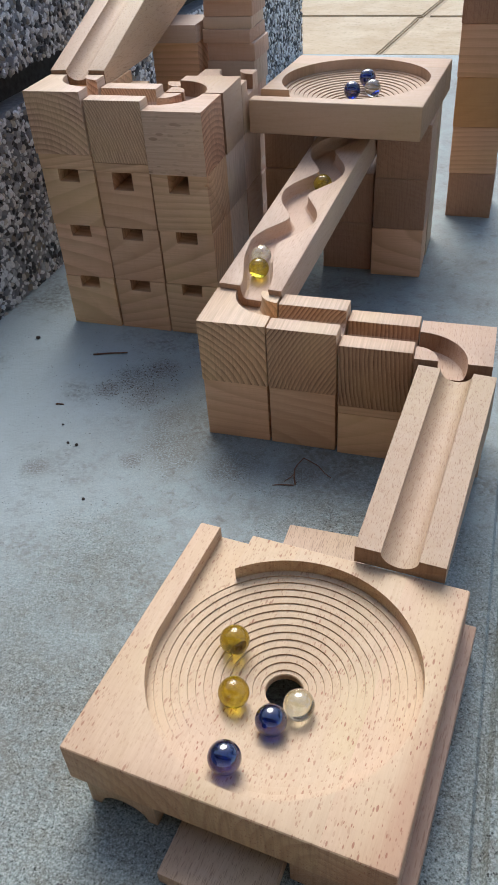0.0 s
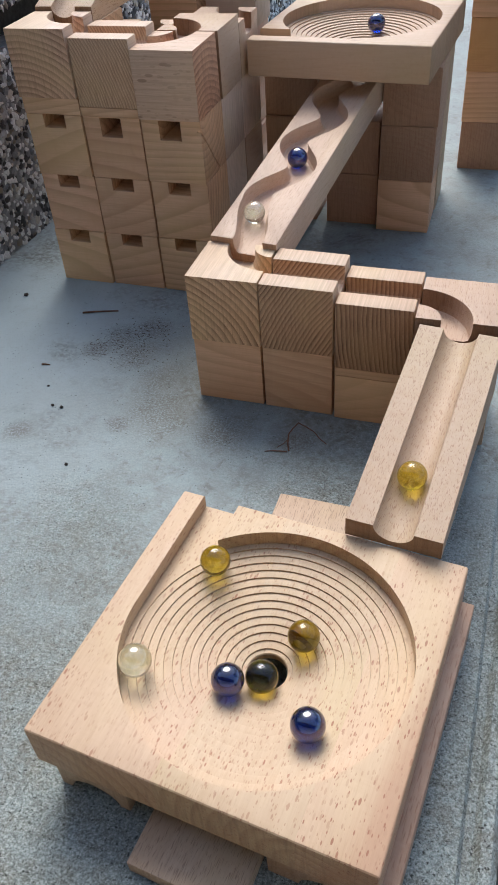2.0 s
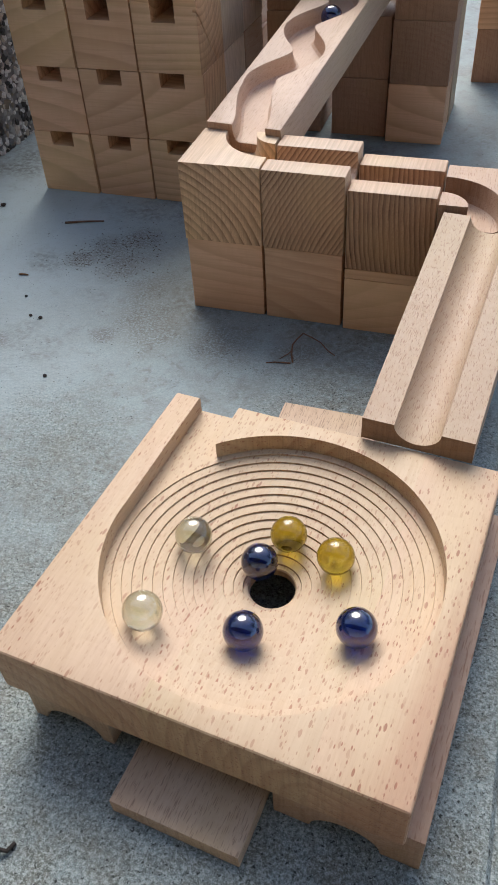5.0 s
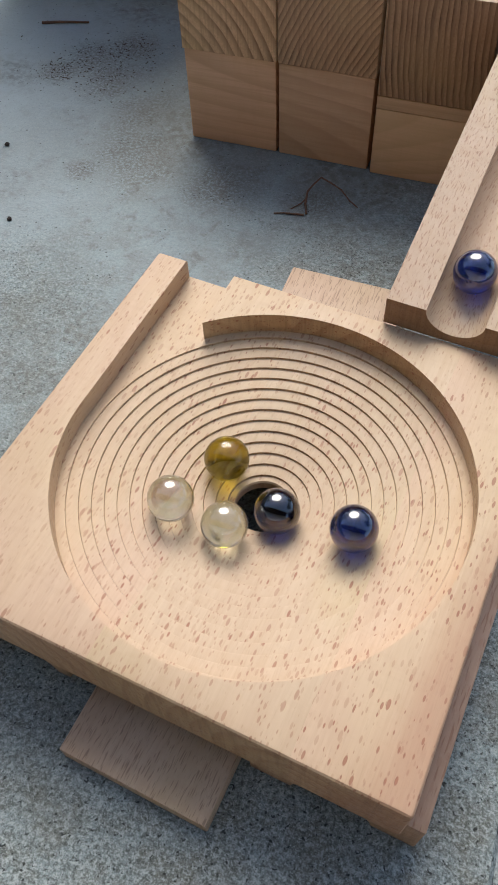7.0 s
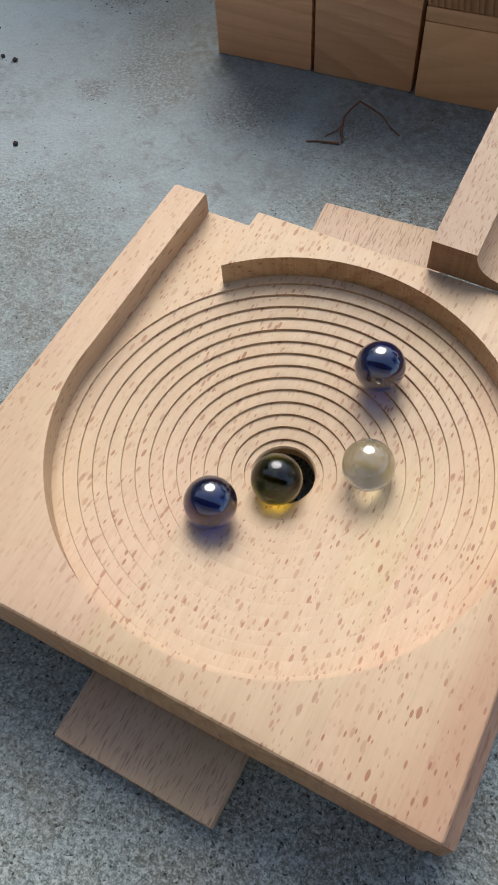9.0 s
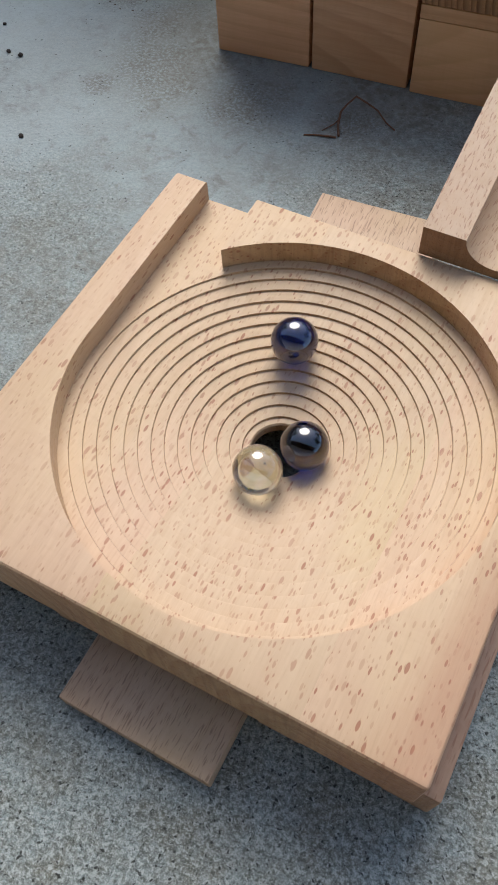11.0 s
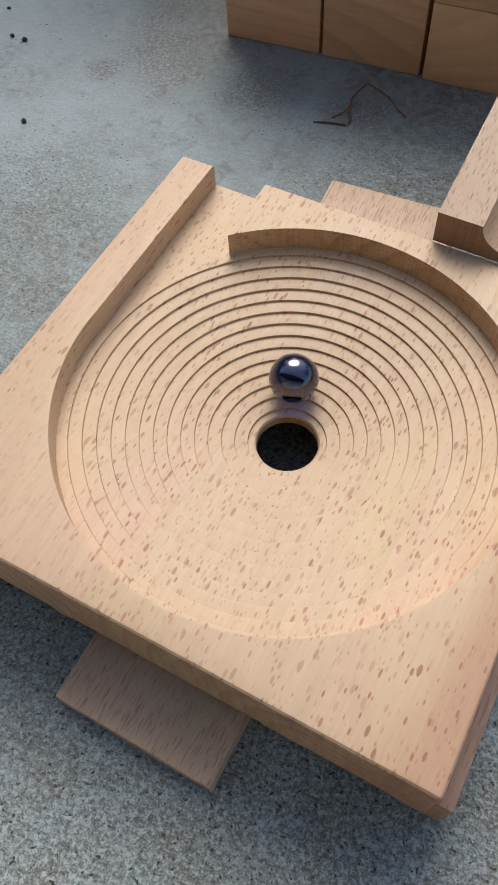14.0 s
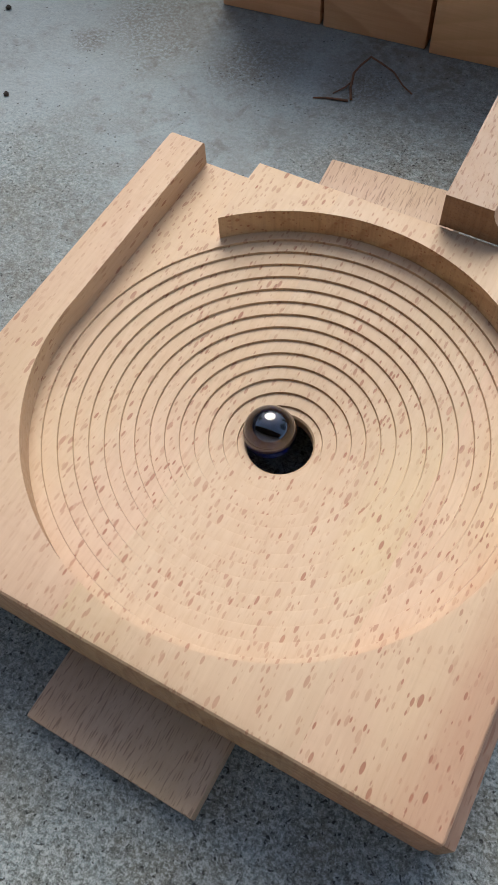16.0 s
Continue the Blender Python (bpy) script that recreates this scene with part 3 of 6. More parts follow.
CH = 0.0095       # half the width of a marble channel

plain_block = carved("wooden_block", box_bm(0.0002, 0, 0, U - 0.0004, U, U), [], 0.0009)
slot_block = carved("slotted_block", box_bm(0.0003, 0, 0, U - 0.0003, U, U), [box_bm(0.0155, -0.01, U - 0.0105, 0.0345, U + 0.01, U + 0.01)])
small_slot = carved("slotted_block", box_bm(0.0003, 0, 0, U - 0.0003, U, U), [box_bm(0.015, -0.01, U - 0.016, 0.033, U + 0.01, U - 0.001)])


def straight_mesh(h=U):
    """A block with a gutter along x, a broad front wall and a narrower back wall."""
    c = [(-0.01, U / 2 - 0.0005, h - 0.004), (U + 0.01, U / 2 - 0.0005, h - 0.004)]
    return carved("straight_channel_block", box_bm(0, 0, 0, U, U, h), [sweep(c, CH, CH)], 0.0009)


def corner_mesh(h=U, quarter=0, r=U / 2, lead=0.02):
    """A block whose gutter turns from the back face (y = U) to the right face (x = U), then turned by quarters."""
    z = h - 0.004
    c = [(U - r, U + lead, z)] + arc(U, U, r, 180, 270, z, 18) + [(U + lead, U - r, z)]
    me = carved("corner_channel_block", box_bm(0, 0, 0, U, U, h), [sweep(c, CH, CH, flat=1.5)], 0.0007)
    me.transform(Matrix.Translation((U / 2, U / 2, 0)) @ Matrix.Rotation(math.pi / 2 * quarter, 4, "Z") @ Matrix.Translation((-U / 2, -U / 2, 0)))
    return me


straight, corner = straight_mesh(), corner_mesh()
GB = "marble run blocks"


def block(me, mat, x, y, z, rz=0.0, label="", name="wooden_block", height=None):
    if mat and (not me.materials):
        me = me.copy()
        me.materials.append(mat)
    ob = thing(name, me, pose(x, y, z, 0, 0, rz), label, "wooden block", GB)
    if height:
        ob.scale.z = height / U
    return ob


# front row: three columns and the corner
tall_block = carved("wooden_block", box_bm(0.0002, 0, 0, U - 0.0004, U, 0.0508), [], 0.0009)
L_LONG = "plain pine building block with long grain, on the concrete"
block(tall_block, M_WARM, -0.0006, 0.0036, 0, 0.2, L_LONG)
block(tall_block, M_WARM, G - 0.0004, 0.0034, 0, -0.8, L_LONG)
low_block = carved("wooden_block", box_bm(0, 0, 0, U, U, 0.0371), [])
block(low_block, M_WARM, 2 * G + 0.0006, 0.0010, 0, 0, "low plain pine block carrying a thin slab")
thin = carved("wooden_slab", box_bm(0, 0, 0, U, U, 0.0065), [], 0.0004)
block(thin, M_WARM, 2 * G + 0.0006, 0.0010, 0.0373, 0, "thin pine slab between two blocks", "wooden_slab")
block(corner, M_ARCS, -0.0006, 0.0028, 0.0513, 0.1, "pine block with a curved marble channel and end grain arcs", "corner_channel_block")
block(straight, M_SLANT, G - 0.0004, 0.0024, 0.0511, -0.7, "pine block with a straight marble channel and end grain", "straight_channel_block")
block(straight, M_DARKGRAIN, 2 * G + 0.0006, 0.0002, 0.0443, 0.0, "pine block with a straight channel and dark end grain", "straight_channel_block")
block(plain_block, M_UP, 3 * G + 0.003, -0.006, 0, 0, "plain block below the corner of the run")
low_corner = corner_mesh(0.043, 2)
block(low_corner, M_TRACK, 3 * G + 0.0012, -0.0045, 0.0503, 0, "beech block with a curved marble channel", "corner_channel_block")


# ---- ramps ----
def trough(top, end, length=0.15, width=U, base=0.0):
    """A wedge with a round gutter: its low end at y = 0, its high end at y = length; heights above its flat base."""
    bm = prism([(0, base), (length, base), (length, top), (0, end)], -width / 2, width / 2, "x")
    s = (top - end) / length
    c = [(0, -0.03, end - 0.03 * s), (0, length + 0.03, top + 0.03 * s)]
    return carved("trough_ramp", bm, [sweep(c, 0.0105, 0.0085, 14)], 0.0007, M_TRACK)


thing("trough_ramp", trough(0.0393, 0.0118, 0.1438), pose(0.1665, -0.1526, 0.0513, 0, 0, -5.9), "pale beech wedge ramp with round gutter, resting on a funnel board", "marble ramp")


def leaning_trough(length=0.25, slope=0.32, end=0.012):
    """A long bar with a round gutter whose foot is cut level to sit on a block."""
    top = end + slope * length
    bm = prism([(0, 0), (0.100, 0), (length, top - 0.060), (length, top), (0, end)], -U / 2, U / 2, "x")
    c = [(0, -0.03, end - 0.03 * slope), (0, length + 0.03, top + 0.03 * slope)]
    return carved("trough_ramp", bm, [sweep(c, 0.0105, 0.0080, 14)], 0.0007, M_TRACK)


thing("trough_ramp", leaning_trough(), pose(-0.163, 0.194, 0.2045, 0, 0, 1.0), "pale beech bar with round gutter leaning high on a block wall", "marble ramp")


def zigzag():
    """A board with a winding channel. Low end at y = 0, high end at y = its length."""
    n, length, drop, th = 80, 0.295, 0.0, 0.026
    pts = []
    for i in range(n + 1):
        y = -0.02 + (length + 0.0) * i / n
        w = min(1.0, max(0.0, y / 0.05))
        w = w * w * (3 - 2 * w)
        bend = 0.0095 * math.cos(2 * math.pi * (max(y, 0.05) - 0.094) / 0.075) - 0.0015
        pts.append((w * bend + (1 - w) * 0.0035, y, th - 0.004))
    bm = box_bm(-U / 2, 0, 0, U / 2, length, th)
    return carved("zigzag_ramp", bm, [sweep(pts, 0.0110, 0.0078, 12, flat=1.7)], 0.0006, M_ZIG)


thing("zigzag_ramp", zigzag(), pose(0.026, 0.0530, 0.0803, 8.9, 0, -6.3), "long pale beech board with a winding marble channel, propped aslant", "marble ramp")
block(carved("wooden_block", box_bm(0, 0, 0, U, U * 0.8, 0.077), []), M_LONG, 0.003, 0.0555, 0, -2, "block that props the low end of the winding ramp")


# ---- funnel boards ----
SX0, SX1, SY0, SY1 = -0.0785, 0.0797, -0.0768, 0.0774     # the board's edges
R, TH = 0.0684, 0.0268
FLOOR, DEEP, STEPS, HOLE = 0.0087, 0.0230, 14, 0.0097


def funnel():
    """A square board with a stepped bowl, a hole in its middle and an entry channel along one side. Its top is at z = 0."""
    prof = [(0, -0.06), (HOLE, -0.06), (HOLE, -DEEP - 0.0006), (HOLE + 0.0005, -DEEP)]
    pitch, first = 0.00407, 0.0121
    d = (DEEP - FLOOR) / STEPS
    for i in range(STEPS):
        r0 = first + i * pitch
        # a gently sloping tread, then a short riser with its edge eased
        prof += [(r0, -DEEP + (i + 0.16) * d), (r0 + 0.00018, -DEEP + (i + 0.93) * d), (r0 + 0.0005, -DEEP + (i + 1) * d)]
    prof += [(R, -FLOOR), (R, 0.02), (0, 0.02)]
    ob = new("funnel_board", None)
    edges = (SX0, -0.0160, 0.0463, SX1)
    for x0, x1 in zip(edges, edges[1:]):
        bowl = lathe(prof, 160, BOWL_X, BOWL_Y)
        chan = prism([(BOWL_X - R + 0.0001, 0.0), (-0.0447, 0.0), (-0.0447, 0.2), (-0.0657, 0.2)], -FLOOR - 0.0002, 0.02)
        bm = box_bm(SX0, SY0, -TH, SX1, SY1, 0)
        bmesh.ops.bevel(bm, geom=list(bm.edges), offset=0.0014, segments=3, affect="EDGES", profile=0.5)
        away = [box_bm(-0.2, -0.2, -0.1, x0, 0.2, 0.1)] if x0 > SX0 else []
        away += [box_bm(x1, -0.2, -0.1, 0.2, 0.2, 0.1)] if x1 < SX1 else []
        lamella = new("strip", carved("strip", bm, [bowl, chan, *away], 0, M_BEECH, 25))
        lamella.parent = ob
        tagged(lamella, "glued strip of flecked beech")
    return ob


PX, PY, PZ, PROT = 0.1178, -0.2250, 0.0512, -6.0
BOWL_X, BOWL_Y = 0.0025, 0.0003     # the bowl lies a little off the board's middle
LOW = pose(PX, PY, PZ, 0, 0, PROT)
fun = funnel()
fun.matrix_world = LOW
tagged(fun, "pale flecked beech board with stepped round funnel, on arch blocks", "funnel board")
upper = copy_thing(fun, pose(0.0512, 0.3243, 0.1797, 0, 0, 86.4) @ Matrix.Diagonal((1, 1, 1.08, 1)))
for strip in upper.children:
    strip.data = strip.data.copy()
    strip.data.materials[0] = M_SMOOTH
tagged(upper, "pale beech board with stepped round funnel, raised on block columns")


def arch_block(w, l, h, mat=M_PINK):
    cut = prism([(w * 0.5 + 0.013 * math.cos(math.pi * i / 16), 0.011 * math.sin(math.pi * i / 16) - 0.0001) for i in range(17)], -0.01, l + 0.01, "y")
    return carved("arch_block", box_bm(0, 0, 0, w, l, h), [cut], 0.0006, mat)


ah = PZ - TH - 0.0004
thing("arch_block", arch_block(0.037, 0.148, ah), LOW @ pose(-0.073, -0.0735, -PZ), "beech block with an arched underside, carrying the funnel board", "arch block", "arch blocks")
thing("arch_block", arch_block(0.0545, 0.1500, ah, M_RED), LOW @ pose(0.0315, -0.0732, -PZ), "pinkish beech block with an arched underside, carrying the funnel board", "arch block", "arch blocks")
thing("plank", carved("plank", box_bm(-0.0260, 0, 0, 0.0260, 0.036, 0.0088), [], 0.0006, M_PINK), pose(0.1098, -0.3206, 0.0, 0, 0, -6.3), "thin pinkish beech plank under the edge of the funnel board", "plank")
thing("plank", carved("plank", box_bm(-0.0262, 0, 0, 0.0262, 0.046, 0.0200), [], 0.0006, M_PINK), pose(0.1168, -0.1465, 0.0, 0, 0, -1.2), "pinkish beech plank on the concrete behind the funnel board", "plank")

# ---- the block wall at the back left ----
X0, Y0 = -0.1865, 0.1435
# a block cut corner to corner and put together again
split_block = carved("slotted_block", box_bm(0.0003, 0, 0, U - 0.0003, U, U), [box_bm(0.015, -0.01, U - 0.016, 0.033, U + 0.01, U - 0.001), prism([(-0.002, 0.0440), (-0.001, 0.0445), (0.0345, 0.0008), (0.0335, 0.0)], U - 0.003, U + 0.01, "x")])
L_SLOT = "pine building block with a rectangular slot in its top edge"
for c in range(3):
    for r in range(3):
        block(slot_block if r < 2 or not c else (small_slot if c == 1 else split_block), M_LONG, X0 + c * G + (0.0004 if r == 1 else 0), Y0 + 0.0006 * ((c + r) % 2), r * 0.0502, ((c * 5 + r * 3) % 5 - 2) * 0.4, L_SLOT, "slotted_block")
lift = carved("wooden_slab", box_bm(0, 0, 0, U, U, 0.0125), [], 0.0004)
lift2 = carved("wooden_slab", box_bm(0, 0, 0, U, U, 0.0065), [], 0.0004)
block(lift, M_LONG, X0, Y0, 0.1506, 0, "pine slab that lifts the corner block", "wooden_slab")
block(lift2, M_LONG, X0 + G, Y0, 0.1506, 0, "thin pine slab that lifts a channel block", "wooden_slab")
block(corner, M_WAVES, X0 - 0.001, Y0 - 0.001, 0.1634, 0.5, "pine block with a curved channel and wavy end grain", "corner_channel_block")
block(straight, M_FINE, X0 + G, Y0, 0.1574, -0.4, "pine block with a straight channel and fine end grain", "straight_channel_block")
block(corner_mesh(U, 1), M_PITTED, X0 + 2 * G, Y0 - 0.002, 0.1506, 0, "pine block with a curved channel and pitted face", "corner_channel_block")
for r in range(3):
    for k in (1, 2):
        block(plain_block, (M_RED, M_PALE, M_PALE)[r] if k == 1 else (M_RED, M_RED, M_PALE)[r], X0 + 2 * G + 0.0005 * k, Y0 + k * G, r * 0.0502, 0.4 * (k - r), "plain pine block in the side of the wall")
        block(plain_block, M_LONG, X0 + G, Y0 + k * G, r * 0.0502, 0, "plain pine block inside the wall")
    block(plain_block, M_LONG, X0, Y0 + G, r * 0.0502, 0, "plain pine block inside the wall")
block(corner_mesh(U, 2), M_TRACK, X0 + 2 * G + 0.001, Y0 + G, 0.1506, 0, "pale block whose channel turns back on itself", "corner_channel_block")
block(corner_mesh(0.043, 0), M_TRACK, X0 + 2 * G + 0.001, Y0 + 2 * G, 0.1506, 0, "pale block whose channel turns to the funnel", "corner_channel_block")
block(corner_mesh(0.045, 0), M_TRACK, X0 + G, Y0 + G, 0.1506, 0, "pale block with a curved rim", "corner_channel_block")
block(carved("wooden_slab", box_bm(0, 0, 0, U, U, 0.054), [], 0.0004), M_LONG, X0, Y0 + G, 0.1506, 0, "block below the upper ramp", "wooden_block")

# ---- columns under the raised funnel ----
L_COL = "plain beech block in a column under the raised funnel board"
for r in range(3):
    block(plain_block, M_RED if r else M_LONG, 0.0775 + 0.0006 * r, 0.290, r * 0.0502, 0.6 * (1 - r), L_COL)
    block(plain_block, M_UP, 0.078, 0.3415, r * 0.0502, 0, L_COL)
    block(plain_block, M_RED, -0.0335, 0.300 + 0.002 * r, r * 0.0502, 0, L_COL)
    if r < 2:
        block(plain_block, M_RED, 0.0262, 0.299, r * 0.0502, 0, L_COL)

# ---- towers behind ----
for r in range(6):
    mat = M_ORANGE if r == 2 else (M_RED if r % 2 == 0 else M_LONG)
    block(plain_block, mat, 0.1372 - 0.0006 * r, 0.4485 - 0.001 * r, r * 0.0502, 0.5 * ((r * 7) % 3 - 1), "orange-stained block in a tower" if r == 2 else "plain block in a free-standing tower")
for r in range(4):
    block(plain_block, M_LONG, -0.166, 0.36 + 0.001 * r, r * 0.0502, 1.0 * (r % 2), "plain block in a tower below the upper ramp")
block(carved("wooden_slab", box_bm(0, 0, 0, U, U, 0.0165), [], 0.0004), M_PALE, -0.166, 0.36, 0.2008, 0, "slab on the tower below the ramp", "wooden_slab")
SLABS = (0.0250, 0.0165, 0.0125, 0.0108, 0.0130)
slabs = [carved("wooden_slab", box_bm(0, 0, 0, U, U, h), [], 0.0006) for h in SLABS]
z = 0.0
for r in range(19):
    k = r % 5
    block(slabs[k], M_PALE if r % 3 == 1 else M_ROSE, -0.1130 + 0.0012 * ((r * 5) % 4), 0.372 + 0.001 * (r % 3), z, 1.4 * ((r * 3) % 4 - 1.5), "flat wooden slab in a leaning stack", "wooden_slab")
    z += SLABS[k] + 0.0001


# ---- twigs and crumbs ----
def twig(points, r, label, mat=M_TWIG):
    bm = bmesh.new()
    rings = []
    for i, p in enumerate(points):
        rr = r * (1 - 0.5 * i / len(points))
        d = (Vector(points[min(i + 1, len(points) - 1)]) - Vector(points[max(i - 1, 0)])).normalized()
        a = d.cross(Vector((0, 0, 1))).normalized()
        b = a.cross(d)
        rings.append([bm.verts.new(Vector(p) + a * rr * math.cos(k * math.pi / 3) + b * rr * math.sin(k * math.pi / 3)) for k in range(6)])
    for a, b in zip(rings, rings[1:]):
        for k in range(6):
            bm.faces.new((a[k], a[(k + 1) % 6], b[(k + 1) % 6], b[k]))
    bm.faces.new(rings[0])
    bm.faces.new(rings[-1])
    bmesh.ops.recalc_face_normals(bm, faces=bm.faces)
    me = bpy.data.meshes.new("twig")
    bm.to_mesh(me)
    bm.free()
    me.materials.append(mat)
    tagged(new("twig", me), label, "twig")


twig(((0.0800, -0.0415, 0.0008), (0.0775, -0.0350, 0.0016), (0.0762, -0.0270, 0.0028), (0.0775, -0.0215, 0.0032), (0.0800, -0.0150, 0.0036), (0.0860, -0.0172, 0.0030), (0.0925, -0.0205, 0.0026), (0.0985, -0.0262, 0.0014), (0.1035, -0.0290, 0.0006)), 0.00062, "thin brown bent twig lying on the concrete")
twig(((0.0790, -0.0425, 0.0005), (0.0745, -0.0432, 0.0007), (0.0690, -0.0440, 0.0006), (0.0640, -0.0455, 0.0004)), 0.00055, "short brown twig lying on the concrete")
twig(((0.0768, -0.0300, 0.0012), (0.0752, -0.0345, 0.0009), (0.0712, -0.0400, 0.0005)), 0.0004, "wisp of dry brown root on the concrete")
twig(((-0.142, 0.090, 0.0008), (-0.132, 0.093, 0.0012), (-0.123, 0.096, 0.001), (-0.112, 0.099, 0.0008)), 0.0009, "straight dark twig lying on the concrete")
M_BARK = plain("dark_bark", (0.012, 0.010, 0.008), (0.06, 0.045, 0.035), 900, 0.9, 0.0008)
twig(((0.0465, -0.3475, 0.0012), (0.0480, -0.3450, 0.0022), (0.0500, -0.3455, 0.0015), (0.0512, -0.3425, 0.0026), (0.0535, -0.3420, 0.0016), (0.0548, -0.3385, 0.0012)), 0.0014, "short crumbly bit of dark bark on the concrete", M_BARK)
twig(((-0.140, 0.0125, 0.0005), (-0.138, 0.013, 0.0009), (-0.1335, 0.0135, 0.0005)), 0.0008, "tiny dark splinter on the concrete")


def crumb(x, y, r, seed):
    rr = random.Random(seed)
    bm = bmesh.new()
    bmesh.ops.create_icosphere(bm, subdivisions=2, radius=r)
    for v in bm.verts:
        v.co *= rr.uniform(0.75, 1.2)
        v.co.z = max(v.co.z * 0.7, -r * 0.5)
    bmesh.ops.translate(bm, verts=bm.verts, vec=(x, y, r * 0.5))
    me = bpy.data.meshes.new("soil_crumb")
    bm.to_mesh(me)
    bm.free()
    me.materials.append(M_BARK)
    tagged(new("soil_crumb", me), "small dark crumb of soil on the concrete", "soil crumb", "soil crumbs")


for k, (x, y, r) in enumerate(((-0.208, 0.107, 0.0022), (-0.065, -0.090, 0.0013), (-0.106, -0.033, 0.0012), (-0.098, -0.034, 0.0014), (-0.121, -0.012, 0.001))):
    crumb(x, y, r, k)


def debris(seed, n):
    """Crumbs of soil and leaf in loose drifts on the slab."""
    rr = random.Random(seed)
    ico = bmesh.new()
    bmesh.ops.create_icosphere(ico, subdivisions=1, radius=1.0)
    ball = [v.co.copy() for v in ico.verts]
    tri = [[v.index for v in f.verts] for f in ico.faces]
    ico.free()
    vs, fs = [], []
    for _ in range(n):
        x, y, w = rr.choice(STAINS[:4])
        px, py, r = x + rr.gauss(0, w * 0.55), y + rr.gauss(0, w * 0.45), rr.uniform(0.00012, 0.00046)
        k = len(vs)
        a, long = rr.uniform(0, 3.14), rr.uniform(1.0, 2.6)
        for p in ball:
            q = p * rr.uniform(0.75, 1.2) * r
            u, v = q.x * long, q.y
            vs.append((px + u * math.cos(a) - v * math.sin(a), py + u * math.sin(a) + v * math.cos(a), q.z * 0.6 + r * 0.4))
        fs += [[i + k for i in f] for f in tri]
    me = bpy.data.meshes.new("soil_debris")
    me.from_pydata(vs, [], fs)
    me.materials.append(M_SOIL)
    tagged(new("soil_debris", me), "loose dark crumbs of soil and leaf on the concrete", "debris", kind="stuff")


M_SOIL = plain("brown_soil", (0.035, 0.024, 0.016), (0.11, 0.075, 0.05), 900, 0.95, 0.0003)
debris(11, 560)


# ---- marbles ----
def marble_mesh(mat):
    bm = bmesh.new()
    bmesh.ops.create_uvsphere(bm, u_segments=40, v_segments=24, radius=0.0079)
    me = bpy.data.meshes.new("marble")
    bm.to_mesh(me)
    bm.free()
    me.polygons.foreach_set("use_smooth", [True] * len(me.polygons))
    me.materials.append(mat)
    return me


BALLS = {"Y": (marble_mesh(M_YELLOW), "transparent yellow glass marble rolling in the run"), "B": (marble_mesh(M_BLUE), "deep cobalt blue glass marble rolling in the run"), "W": (marble_mesh(M_CLEAR), "clear pearly glass marble rolling in the run")}
marbles = {}
for key in ("Y1", "Y2", "Y3", "Y4", "B1", "B2", "B3", "B4", "W1", "W2", "W3"):
    me, label = BALLS[key[0]]
    marbles[key] = tagged(new("marble", me), label, "marble", "glass marbles")


def roll(key, rows):
    """Key one marble along rows of seconds and centre, in millimetres."""
    walk(marbles[key], [(t, pose(x / 1000, y / 1000, z / 1000)) for t, x, y, z in rows])


